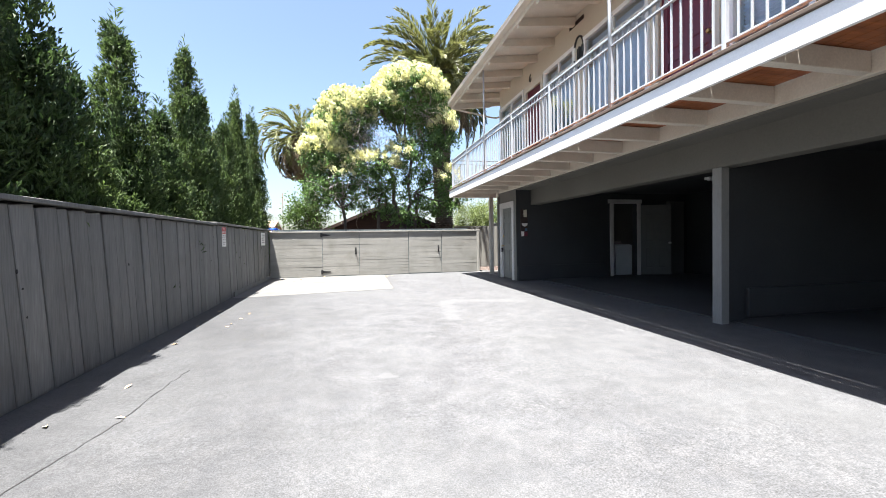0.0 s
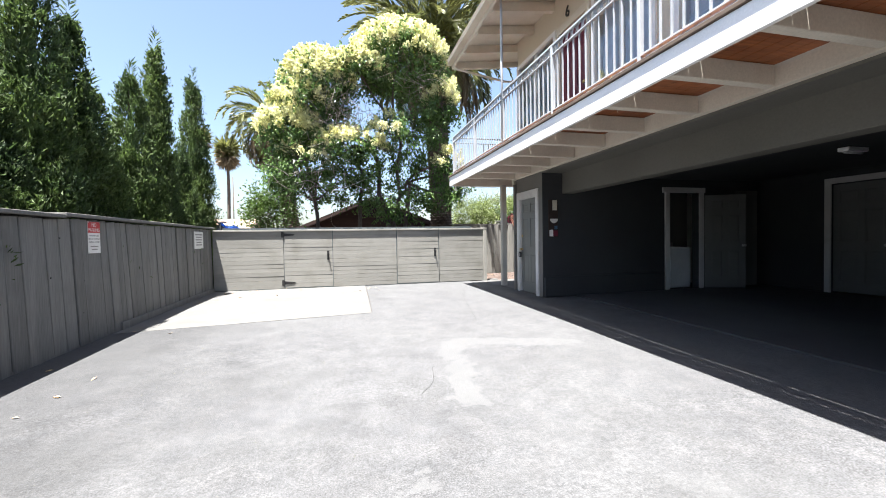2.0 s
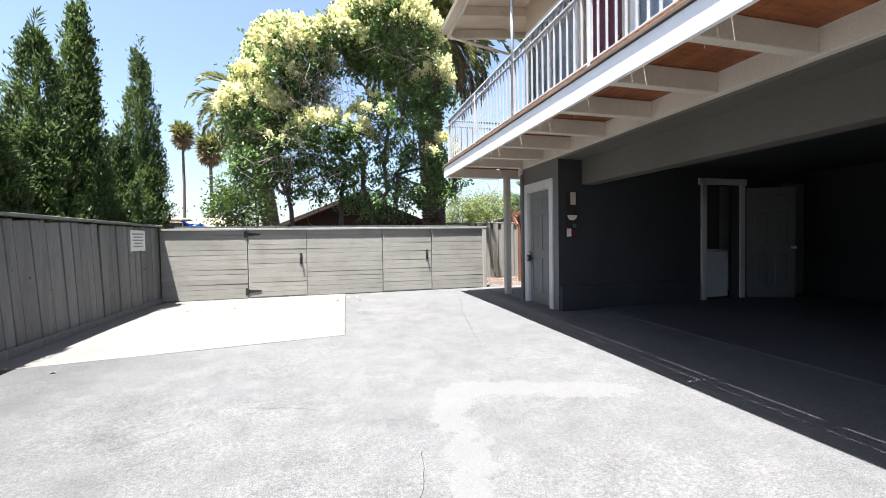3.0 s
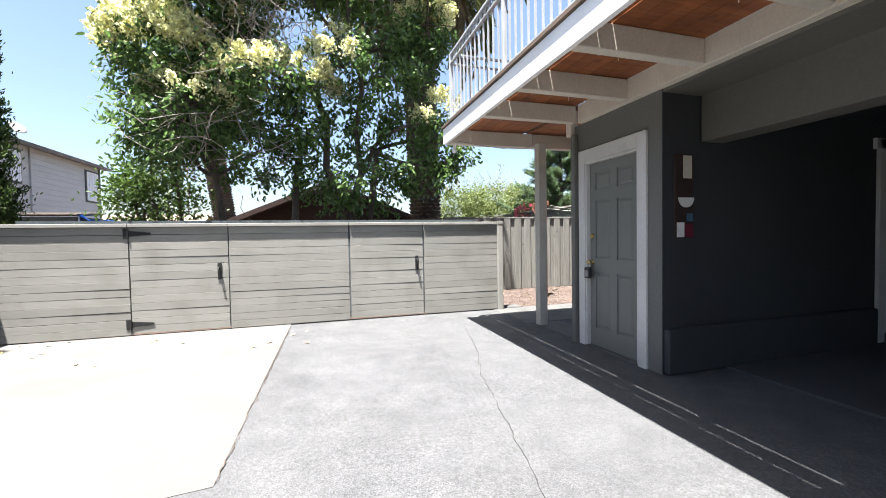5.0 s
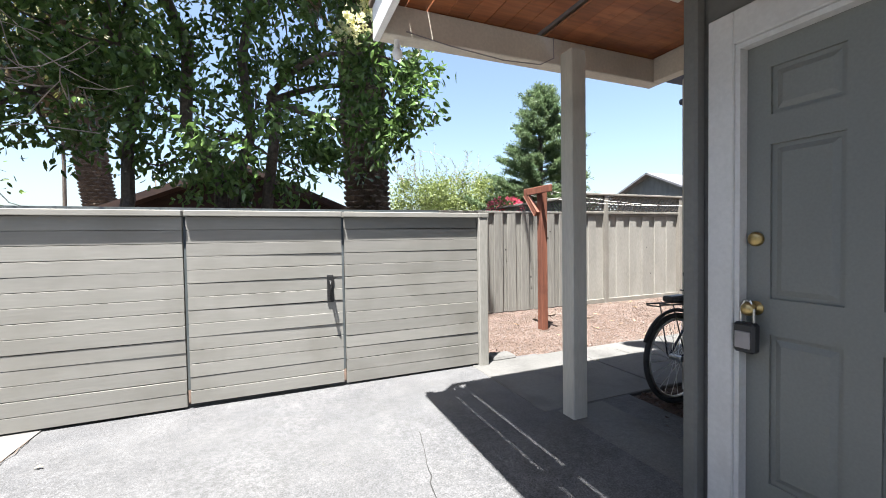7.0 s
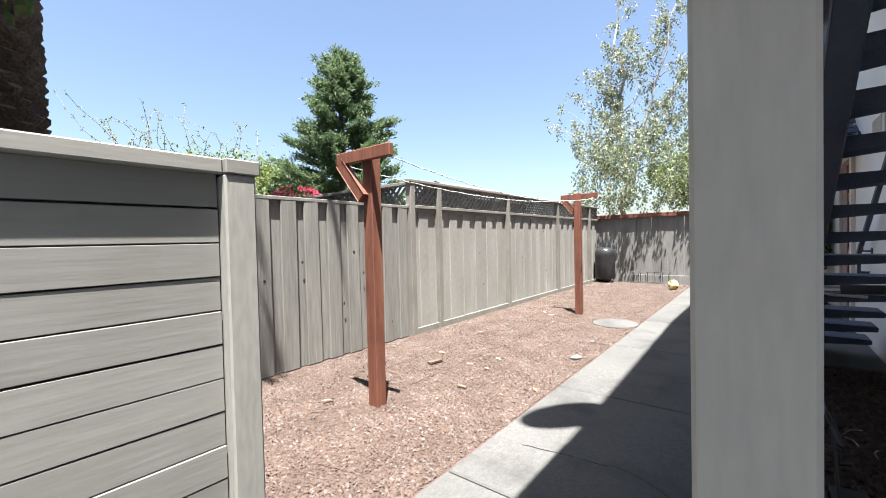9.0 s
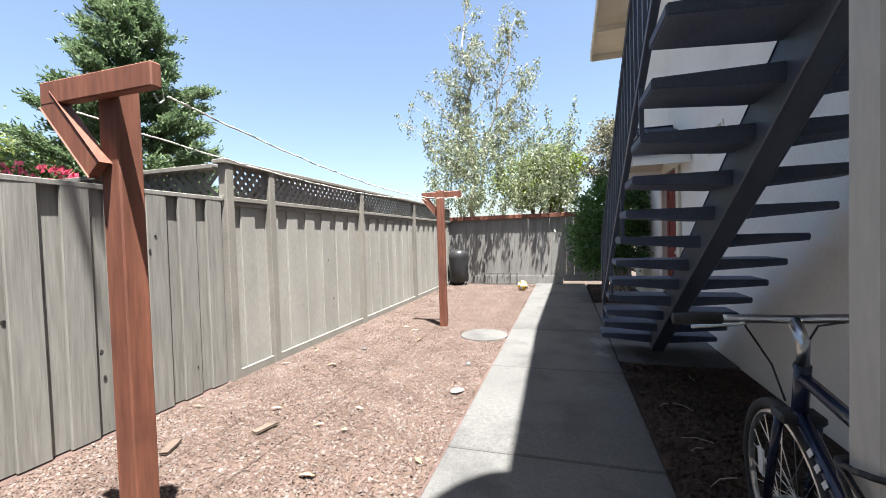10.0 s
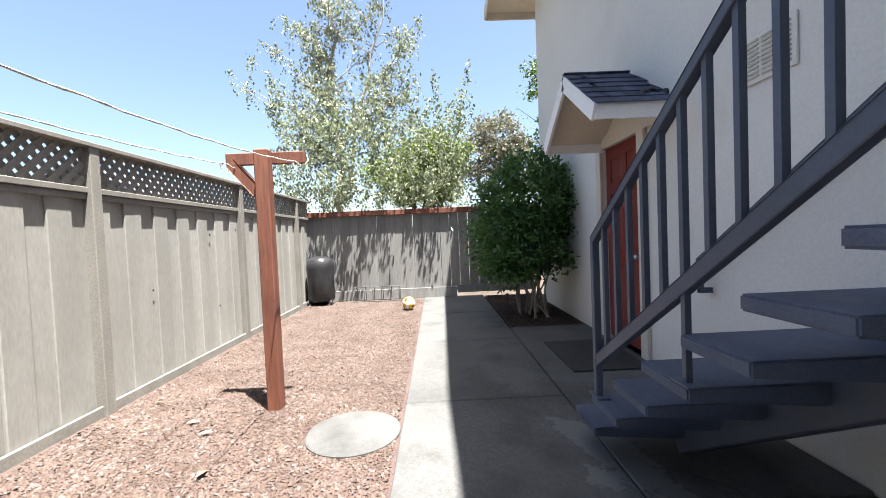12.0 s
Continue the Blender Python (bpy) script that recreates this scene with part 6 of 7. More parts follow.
for q, r, n in DOMES:
    p, dd = blob_points(rs, q, r, n * 5, 0.95)
    keep = (dd[:, 2] > -0.15) & (dd[:, 1] < 0.6)
    p, dd = p[keep][:n], dd[keep][:n]
    for a, e in zip(p, dd):
        m = 84
        f = rs.uniform(0, 1, (m, 1))
        up = unit((e * 0.7 + np.array([0, 0, 0.5]) + rs.normal(size=3) * 0.25)[None])[0]
        cs.append(a + up * f * rs.uniform(0.16, 0.3) + rs.normal(size=(m, 3)) * (0.062 * (1.2 - f)))
        ds.append(rs.normal(size=(m, 3)) + up)
leaves("blossom", np.concatenate(cs), np.concatenate(ds), 0.062, 0.045, M_BLOSSOM, privet, rs, "cream-yellow blossom")
b = bmesh.new()
root = (1.5, 15.75, -0.1)
forks = []
for q, r0 in (((-0.2, 15.4, 2.5), 0.09), ((1.25, 15.6, 2.9), 0.1), ((1.5, 15.4, 4.2), 0.1), ((2.6, 15.5, 3.1), 0.1), ((2.3, 15.4, 4.9), 0.08)):
    limb(b, (root[0] + rs.uniform(-0.3, 0.5), root[1], root[2]), q, r0, r0 * 0.55, rs, 0.12, 8)
    forks.append(q)
for q, r, n in DOMES + MASS:
    a = min(forks, key=lambda f: (f[0] - q[0]) ** 2 + 0.6 * (f[2] - q[2]) ** 2)
    limb(b, a, q, 0.045, 0.02, rs, 0.16)
    for _ in range(8):
        e = np.array(q) + rs.normal(size=3) * np.array(r) * 0.6
        limb(b, q, e, 0.016, 0.005, rs, 0.2, 5)
part("trunk", b, M_BARK, privet, "several dark crooked stems")
b = bmesh.new()
for q, n in (((0.45, 14.7, 5.2), 90), ((0.95, 14.6, 4.7), 70), ((2.9, 14.6, 5.9), 45), ((0.2, 14.5, 4.2), 40), ((-0.3, 14.4, 3.0), 36), ((0.6, 14.8, 2.8), 26)):
    for _ in range(n):
        a = np.array(q) + rs.normal(size=3) * 0.26
        e = a + unit(rs.normal(size=(1, 3)) * np.array([1, 0.7, 0.8]) + np.array([[0, -0.3, 0.3]]))[0] * rs.uniform(0.35, 0.8)
        limb(b, a, e, 0.006, 0.0025, rs, 0.25, 4)
tagged(part("bare_twig_mass", b, M_TWIG, privet, "bare grey twigs"), kind="stuff")


# palms
def date_palm(at, height, r, crown, fronds, seed, label, dead=0.25, droop=1.0, dense=44, lean=(0.0, 0.0), broad=0.017):
    rs = np.random.RandomState(seed)
    t = thing("date_palm", at, label, "palm tree")
    b = bmesh.new()
    rows, seg = int(height / 0.095), 44
    rings = []
    for i in range(rows + 1):
        for low, rad in ((0.0, 0.88), (0.075, 1.05)):
            z = height * i / rows + low
            fl = 1 + (0.18 if z < 0.4 else 0) + (0.28 * max(0, (z - height + 1.0)) if z > height - 1.0 else 0)
            ring = []
            for k in range(seg):
                wave = math.sin(k * math.pi * 0.5 + i * 2.4) + 0.5 * math.sin(k * 2.1 + i * 1.3)
                rr = r * fl * (rad + rs.uniform(-0.025, 0.025))
                a = 2 * math.pi * k / seg
                ring.append(b.verts.new((at[0] + lean[0] * z + rr * math.cos(a), at[1] + lean[1] * z + rr * math.sin(a), at[2] + z + 0.014 * wave)))
            rings.append(ring)
    for p, q in zip(rings, rings[1:]):
        for k in range(seg):
            b.faces.new((p[k], p[(k + 1) % seg], q[(k + 1) % seg], q[k]))
    b.faces.new(rings[-1])
    part("trunk", b, M_PALMBARK, t, "ringed dark brown trunk")
    top = np.array(at) + np.array([lean[0] * height, lean[1] * height, height - 0.1])
    for mat_, nm, count, lift0, lift1 in ((M_FROND, "frond", fronds, -0.55, 1.3), (M_DEADFROND, "dry_frond", int(fronds * dead), -1.25, -0.5)):
        cs, ds = [], []
        bb = bmesh.new()
        for i in range(count):
            az = i * 2.39996 + rs.uniform(-0.2, 0.2)
            el = lift0 + (lift1 - lift0) * ((i + 0.5) / count) + rs.uniform(-0.1, 0.1)
            ln = crown * rs.uniform(0.85, 1.1)
            h = np.array([math.cos(az), math.sin(az), 0])
            sidev = np.array([-math.sin(az), math.cos(az), 0])
            pts = []
            for f in np.linspace(0, 1, 10):
                e = el - droop * 1.25 * f ** 1.6
                step = np.array([h[0] * math.cos(e), h[1] * math.cos(e), math.sin(e)]) * ln / 9
                pts.append((pts[-1] + step) if pts else top + h * r * 0.6 + np.array([0, 0, 0.1 * el]))
            pts = np.array(pts)
            tube(bb, pts, 0.028, 4, 0.006)
            fs = rs.uniform(0.12, 1.0, dense)
            idx = np.minimum((fs * 9).astype(int), 8)
            loc = pts[idx] + (pts[idx + 1] - pts[idx]) * (fs * 9 - idx)[:, None]
            tan = unit(pts[idx + 1] - pts[idx])
            sg = np.where(np.arange(dense) % 2 == 0, 1.0, -1.0)[:, None]
            ll = 0.36 * (0.45 + 0.9 * np.sin(np.pi * np.clip(fs, 0.05, 0.97)))[:, None]
            aim = tan * 0.95 + sidev * sg * 0.62 + np.array([0, 0, 0.12 if mat_ is M_FROND else -0.5]) + rs.normal(size=(dense, 3)) * 0.06
            aim = unit(aim)
            cs.append(loc + aim * ll * 0.5)
            ds.append(np.concatenate([aim, ll], axis=1))
        tagged(part(nm + "_ribs", bb, mat_, t), kind="stuff")
        cs, ds = np.concatenate(cs), np.concatenate(ds)
        n = len(cs)
        a, ll = ds[:, :3], ds[:, 3:]
        side = unit(np.cross(a, rs.normal(size=(n, 3))))
        w = broad
        v = np.stack([cs - a * ll / 2, cs + side * w, cs + a * ll / 2, cs - side * w], axis=1).reshape(-1, 3)
        base = np.arange(n)[:, None] * 4
        tagged(raw(nm + "_leaflets", v, base + np.array([[0, 1, 2, 3]]), mat_, t), kind="stuff")
    return t


date_palm((4.21, 17.4, -0.06), 8.75, 0.4, 3.25, 104, 5, "tall date palm with thick ringed trunk and arching fronds", 0.35, 0.95, 190, (-0.02, 0.03), 0.022)
date_palm((-1.55, 24.0, -0.06), 7.3, 0.38, 2.6, 52, 6, "older date palm with drooping half-dry fronds", 1.7, 1.5, 130, (-0.13, 0.0), 0.022)


def fan_palm(x, y, h, r, seed):
    rs = np.random.RandomState(seed)
    t = thing("fan_palm", (x, y, -0.06), "distant tall slim fan palm with a small crown", "palm tree", group="distant fan palms")
    b = bmesh.new()
    tube(b, [(x, y, 0), (x + 0.15, y, h * 0.6), (x + 0.1, y, h)], 0.2, 8, 0.14)
    part("trunk", b, M_BARK, t)
    for m, nm, n, lo in ((M_FROND, "crown", 520, -0.2), (M_DEADFROND, "dry_skirt", 420, -1.3)):
        d = unit(rs.normal(size=(n, 3)) + np.array([0, 0, lo]))
        p = np.array([x + 0.1, y, h + (0.2 if lo > -1 else -0.7)]) + d * r * rs.uniform(0.35, 1, (n, 1))
        leaves(nm, p, d, 0.95, 0.2, m, t, rs)


fan_palm(-18.3, 65.0, 15.9, 1.4, 1)
fan_palm(-12.0, 53.3, 11.8, 1.4, 2)


def broadleaf(name, at, blobs, n, per, size, material, seed, label, trunk=0.12, bark=None, lump=0.3, category="tree", droop=0.0):
    rs = np.random.RandomState(seed)
    t = thing(name, at, label, category)
    c, d = clumpy(rs, blobs, n, per, size, lump)
    leaves("crown", c, d + np.array([0, 0, -droop]), size, size * 0.5, material, t, rs, oval=True)
    b = bmesh.new()
    for q, r in blobs:
        limb(b, (at[0] + rs.uniform(-0.1, 0.1), at[1] + rs.uniform(-0.1, 0.1), at[2]), q, trunk, trunk * 0.3, rs, 0.08, 7)
        for _ in range(5):
            limb(b, q, np.array(q) + rs.normal(size=3) * np.array(r) * 0.6, trunk * 0.28, 0.006, rs, 0.2, 4)
    part("trunk", b, bark or M_BARK, t)
    return t


broadleaf("young_tree", (-1.55, 16.9, -0.06), [((-1.6, 16.8, 2.1), (0.8, 0.7, 0.6)), ((-1.3, 16.7, 2.9), (0.65, 0.6, 0.6)), ((-1.95, 16.9, 2.6), (0.4, 0.5, 0.5))], 90, 52, 0.1, M_GREEN, 31, "bright green leafy young tree behind the fence", 0.06)
bush = broadleaf("hedge_bush", (8.2, 22.2, -0.06), [((8.2, 22.2, 2.65), (1.6, 1.0, 0.85)), ((9.7, 22.1, 2.5), (1.2, 0.9, 0.8)), ((7.0, 22.3, 2.45), (1.2, 0.9, 0.8)), ((8.2, 22.0, 1.8), (2.6, 0.8, 0.9))], 330, 64, 0.09, M_PALELEAF, 32, "pale green rounded bush with thin arching shoots", 0.05, category="bush")
rs = np.random.RandomState(33)
b = bmesh.new()
cs = []
for k in range(30):
    a = np.array([rs.uniform(6.0, 8.6), 22.0 + rs.uniform(-0.5, 0.5), 3.1])
    e = a + np.array([rs.uniform(-1.0, 1.0), rs.uniform(-0.3, 0.3), rs.uniform(0.5, 1.2)])
    pts = limb(b, a, e, 0.007, 0.003, rs, 0.3, 7)
    cs += [p + rs.normal(size=3) * 0.02 for p in pts for _ in range(3)]
tagged(part("shoot_tangle", b, M_TWIG, bush), kind="stuff")
leaves("shoot_foliage", np.array(cs), rs.normal(size=(len(cs), 3)), 0.05, 0.03, M_PALELEAF, bush, rs)
fb = broadleaf("flowering_bush", (7.95, 19.0, -0.06), [((7.95, 19.0, 1.95), (0.5, 0.4, 0.4))], 34, 40, 0.07, M_GREEN, 34, "small green bush with pink blossom above the fence", 0.03, category="bush", lump=0.2)
p, d = blob_points(rs, (7.95, 18.9, 2.08), (0.5, 0.4, 0.3), 420, 0.8)
leaves("blossom", p, d, 0.08, 0.06, M_PINK, fb, rs, "pink blossom")

# conifer
rs = np.random.RandomState(41)
con = thing("redwood_tree", (9.9, 20.1, -0.06), "young blue-green redwood with layered pointed crown", "conifer")
b = bmesh.new()
tube(b, [(9.9, 20.1, 0), (9.9, 20.1, 3), (9.9, 20.1, 5.7)], 0.16, 8, 0.02)
cs, ds = [], []
for i in range(105):
    f = (i + rs.uniform(0, 1)) / 105
    z = 0.9 + 4.75 * f
    az = i * 2.4 + rs.uniform(-0.4, 0.4)
    whorl = 1 + 0.22 * math.sin(f * 34 + 1.5 * math.sin(az))
    ln = (1.8 * (1 - f) ** 0.8 * whorl * rs.uniform(0.72, 1.12)) + 0.1
    h = np.array([math.cos(az), math.sin(az), 0.1])
    a = np.array([9.9, 20.1, z])
    pts = np.array([a + h * ln * u + np.array([0, 0, ln * (0.3 * u * u - 0.14 * u)]) for u in np.linspace(0, 1, 6)])
    tube(b, pts, 0.018, 4, 0.004)
    for _ in range(int(8 + 21 * ln)):
        u = rs.uniform(0.25, 1.0)
        k = min(int(u * 5), 4)
        q = pts[k] + (pts[k + 1] - pts[k]) * (u * 5 - k)
        side = np.array([-math.sin(az), math.cos(az), 0]) * rs.choice([-1, 1])
        way = unit((h * 0.8 + side * rs.uniform(0.2, 0.9) + np.array([0, 0, rs.uniform(0.0, 0.5)]))[None])[0]
        m = 34
        g = rs.uniform(0, 1, (m, 1))
        cs.append(q + way * g * rs.uniform(0.2, 0.4) + rs.normal(size=(m, 3)) * 0.04)
        ds.append(way + rs.normal(size=(m, 3)) * 0.55 + np.array([0, 0, 0.25]))
part("trunk", b, M_BARK, con)
leaves("crown", np.concatenate(cs), np.concatenate(ds), 0.095, 0.03, M_SPRUCE, con, rs)

# weeping birch behind the back fence
rs = np.random.RandomState(51)
birch = thing("birch_tree", (17.0, 15.6, -0.06), "thin weeping birch with small grey-green leaves", "tree")
b = bmesh.new()
stem = limb(b, (17.0, 15.6, -0.1), (17.0, 15.7, 8.6), 0.1, 0.012, rs, 0.02, 12)
limb(b, (17.0, 15.6, 2.2), (16.9, 14.1, 8.0), 0.05, 0.008, rs, 0.04, 9)
cs = []


def weep(a, e, droops, long):
    """A thin branch from a to e with hanging leafy twigs."""
    pts = limb(b, a, e, 0.014, 0.004, rs, 0.1, 7)
    for q in range(droops):
        s = pts[rs.randint(1, 7)] + rs.normal(size=3) * 0.04
        drop = rs.uniform(0.25, 1.0) * long
        away = rs.normal(size=2) * 0.16
        w = np.array([s + np.array([away[0] * u, away[1] * u, 0.06 * math.sin(u * 3) - drop * u * u]) for u in np.linspace(0, 1, 5)])
        tube(b, w, 0.003, 3, 0.0015)
        n = int(30 * drop) + 6
        u = rs.uniform(0, 1, n)
        idx = np.minimum((u * 4).astype(int), 3)
        cs.append(w[idx] + (w[idx + 1] - w[idx]) * (u * 4 - idx)[:, None] + rs.normal(size=(n, 3)) * 0.04)


for k in range(62):
    f = rs.uniform(0.3, 1.0)
    a = np.array([16.95, 15.5 - 1.4 * f, 2.2 + 5.7 * f]) if k % 3 == 0 else np.array([17.0, 15.62 + 0.08 * f, 8.5 * f])
    az = rs.uniform(0, 2 * math.pi)
    ln = (1.7 * (1 - f) ** 0.7 + 0.4) * rs.uniform(0.4, 1.0)
    weep(a, a + np.array([math.cos(az) * ln, math.sin(az) * ln, ln * rs.uniform(0.3, 0.9)]), 7, 0.55 + 0.5 * (1 - f))
for y0, z0, y1, z1 in ((15.6, 3.2, 18.1, 5.1), (15.6, 3.6, 17.6, 5.5), (15.65, 4.4, 17.3, 6.0), (15.6, 3.0, 17.5, 4.4), (14.9, 4.0, 13.4, 5.3), (14.6, 5.0, 13.3, 6.5), (14.9, 3.6, 13.3, 4.5), (15.65, 5.2, 16.8, 6.9)):
    for j in range(4):
        u = rs.uniform(0.3, 1.0)
        weep((17.0 + rs.uniform(-0.1, 0.1), y0, z0), (17.0 + rs.uniform(-0.6, 0.6), y0 + (y1 - y0) * u + rs.uniform(-0.15, 0.15), z0 + (z1 - z0) * u + rs.uniform(-0.1, 0.2)), 10, 0.55)
for k in range(340):
    s = np.array([rs.uniform(14.95, 17.0), rs.uniform(12.6, 16.6), rs.uniform(2.2, 4.4) - 0.15 * rs.uniform(0, 1)])
    if s[0] < 15.45:
        s[2] += 0.25
    drop = rs.uniform(0.3, 0.9) if s[2] > 2.7 else rs.uniform(0.1, 0.4)
    n = 38
    u = rs.uniform(0, 1, (n, 1))
    cs.append(s + np.array([0, 0, -1]) * drop * u + rs.normal(size=(n, 3)) * 0.06)
part("trunk", b, M_PALEBARK, birch, "pale slender trunk and branches")
cs = np.concatenate(cs)
leaves("crown", cs, rs.normal(size=(len(cs), 3)) * 0.6 + np.array([0, 0, -0.8]), 0.07, 0.045, M_BIRCH, birch, rs, oval=True)
broadleaf("bright_tree", (19.3, 13.9, -0.06), [((19.2, 14.2, 3.2), (0.9, 1.1, 0.8)), ((19.2, 13.4, 3.1), (0.8, 0.8, 0.7)), ((19.2, 13.9, 3.7), (0.6, 0.7, 0.4)), ((19.0, 13.2, 3.7), (0.8, 0.8, 0.6))], 200, 56, 0.13, M_LIME, 61, "bright lime-green leafy tree beyond the back fence", 0.08)
broadleaf("dusty_tree", (31.5, 9.6, -0.06), [((31.5, 9.6, 7.0), (1.5, 1.4, 1.5)), ((31.5, 10.6, 5.8), (1.5, 1.4, 1.3)), ((31.4, 8.3, 5.5), (1.5, 1.4, 1.5))], 150, 60, 0.2, M_OLIVE, 62, "dusty grey-green tree in the distance", 0.2, lump=0.5)
broadleaf("side_tree", (20.6, 9.0, -0.06), [((20.6, 9.2, 6.4), (1.1, 1.1, 0.9)), ((20.6, 8.6, 4.6), (1.1, 1.2, 1.1))], 110, 56, 0.13, M_GREEN, 63, "green leafy tree behind the building corner", 0.12)
broadleaf("far_tree", (24.0, 13.2, -0.06), [((24.0, 13.0, 4.3), (0.7, 0.7, 0.9)), ((24.0, 13.2, 3.2), (1.0, 1.0, 0.9))], 70, 56, 0.14, M_OLIVE, 64, "brownish green tree beyond the back fence", 0.1)

# shrub beside the front door
rs = np.random.RandomState(71)
shrub = thing("shrub", (13.2, 12.0, YARD), "dense dark green shrub with several bare stems", "shrub")
SB = [((13.2, 12.05, 1.75), (0.72, 0.66, 0.62)), ((13.25, 12.15, 1.25), (0.78, 0.68, 0.55)), ((13.1, 11.95, 2.15), (0.5, 0.5, 0.36)), ((13.0, 12.3, 1.0), (0.5, 0.45, 0.35)), ((13.1, 11.75, 1.2), (0.55, 0.3, 0.5))]
c, d = clumpy(rs, SB, 300, 52, 0.09, 0.17)
leaves("crown", c, d + np.array([0, 0, 0.15]), 0.08, 0.036, M_SHRUB, shrub, rs, oval=True)
for k in range(16):
    b = bmesh.new()
    a = (13.2 + rs.uniform(-0.28, 0.28), 11.98 + rs.uniform(-0.2, 0.2), 0.07)
    limb(b, a, (13.2 + rs.uniform(-0.5, 0.5), 12.05 + rs.uniform(-0.4, 0.4), rs.uniform(1.0, 1.7)), 0.018, 0.006, rs, 0.08, 6)
    part("stem", b, M_TWIG, shrub, "bare grey-brown stem")


# ---- neighbouring houses and fences ----
def gable_house(name, x0, x1, y0, y1, eave, ridge, wall_m, roof_m, label, along="y", over=0.4, windows=()):
    h = thing(name, ((x0 + x1) / 2, (y0 + y1) / 2, -0.06), label, "house")
    part("wall", box(x0, x1, y0, y1, -0.06, eave), wall_m, h)
    mx, my = (x0 + x1) / 2, (y0 + y1) / 2
    ends = [((x0, v, eave), (x1, v, eave), (mx, v, ridge - 0.05)) for v in (y0 + 0.001, y1 - 0.001)] if along == "y" else [((v, y0, eave), (v, y1, eave), (v, my, ridge - 0.05)) for v in (x0 + 0.001, x1 - 0.001)]
    for tri in ends:
        b = bmesh.new()
        b.faces.new([b.verts.new(p) for p in tri])
        part("gable", b, wall_m, h)
    for s in (-1, 1):
        b = bmesh.new()
        if along == "y":
            ex = mx + s * ((x1 - x0) / 2 + over)
            ez = eave - (ridge - eave) * over / ((x1 - x0) / 2)
            vs = [(ex, y0 - over, ez), (mx, y0 - over, ridge), (mx, y1 + over, ridge), (ex, y1 + over, ez)]
        else:
            ey = my + s * ((y1 - y0) / 2 + over)
            ez = eave - (ridge - eave) * over / ((y1 - y0) / 2)
            vs = [(x0 - over, ey, ez), (x0 - over, my, ridge), (x1 + over, my, ridge), (x1 + over, ey, ez)]
        b.faces.new([b.verts.new(p) for p in vs])
        bmesh.ops.recalc_face_normals(b, faces=b.faces)
        if b.faces[:][0].normal.z < 0:
            bmesh.ops.reverse_faces(b, faces=b.faces[:])
        bmesh.ops.solidify(b, geom=b.faces[:], thickness=0.14)
        part("roof_slope", b, roof_m, h)
    for wx0, wx1, wz0, wz1 in windows:
        w = part("window", box(wx0, wx1, y0 - 0.05, y0 - 0.005, wz0, wz1, 0.01), M_WHITE, h, "white-framed window")
        part("pane", box(wx0 + 0.08, wx1 - 0.08, y0 - 0.06, y0 - 0.052, wz0 + 0.08, wz1 - 0.08), M_BLUEFENCE, w)
        part("mullion", box((wx0 + wx1) / 2 - 0.03, (wx0 + wx1) / 2 + 0.03, y0 - 0.07, y0 - 0.061, wz0 + 0.08, wz1 - 0.08), M_WHITE, w)
    return h


gable_house("brown_house", -1.0, 4.7, 20.6, 27, 1.95, 3.15, M_DARKWOOD, M_DARKWOOD, "dark red-brown timber house with a low gable roof", "y", 0.5)
ph = gable_house("pale_house", -20, -9.1, 19.0, 31.8, 5.2, 6.15, M_PALESIDING, M_ROOF, "grey two-storey house with lap siding and white sash windows", "y", 0.4)
for k in range(16):
    part("siding_board", box(-9.1, -9.082, 19.0, 31.8, 1.6 + 0.22 * k, 1.814 + 0.22 * k), M_PALESIDING, ph)
part("corner_board", box(-9.11, -9.06, 31.72, 31.86, -0.06, 5.15), M_BLUEFENCE, ph)
part("downpipe", box(-9.08, -9.02, 26.72, 26.79, 0.0, 5.1, 0.01), M_PALESIDING, ph)
for y0, y1, z0, z1 in ((24.7, 26.15, 3.7, 4.75), (30.6, 31.5, 3.42, 4.72)):
    w = part("window", box(-9.075, -9.05, y0 - 0.12, y1 + 0.12, z0 - 0.12, z1 + 0.12, 0.006), M_BLUEFENCE, ph, "white sash window with slate-grey trim")
    part("pane", box(-9.049, -9.043, y0, y1, z0, z1), M_BLIND, w)
    for s in range(5):
        y = y0 + (y1 - y0) * s / 4
        hw = 0.035 if s % 2 == 0 else 0.014
        part("sash_bar", box(-9.042, -9.02, y - hw, y + hw, z0, z1), M_WHITE, w)
    for s in range(5):
        z = z0 + (z1 - z0) * s / 4
        hw = 0.035 if s % 4 == 0 else 0.012
        part("sash_bar", box(-9.04, -9.024, y0, y1, z - hw, z + hw), M_WHITE, w)
dish = thing("satellite_dish", (-8.95, 25.9, 5.2), "small grey satellite dish on the neighbouring roof edge", "satellite dish")
b = bmesh.new()
lathe(b, [(0.0, 0.0), (0.15, 0.015), (0.28, 0.06), (0.28, 0.075), (0.15, 0.03), (0.0, 0.015)], (0, 0, 0), 18)
bmesh.ops.transform(b, matrix=pose(-8.95, 25.9, 5.55, 50, 0, 60), verts=b.verts)
part("reflector", b, M_SIGNINK, dish, smooth=True)
b = bmesh.new()
tube(b, [(-8.95, 25.9, 5.12), (-8.95, 25.9, 5.52)], 0.025, 8)
part("mast", b, M_STEEL, dish)
b = bmesh.new()
tube(b, [(-8.95, 25.9, 5.4), (-8.9, 25.4, 5.62), (-8.9, 25.2, 5.8)], 0.016, 6)
part("feed_arm", b, M_STEEL, dish)
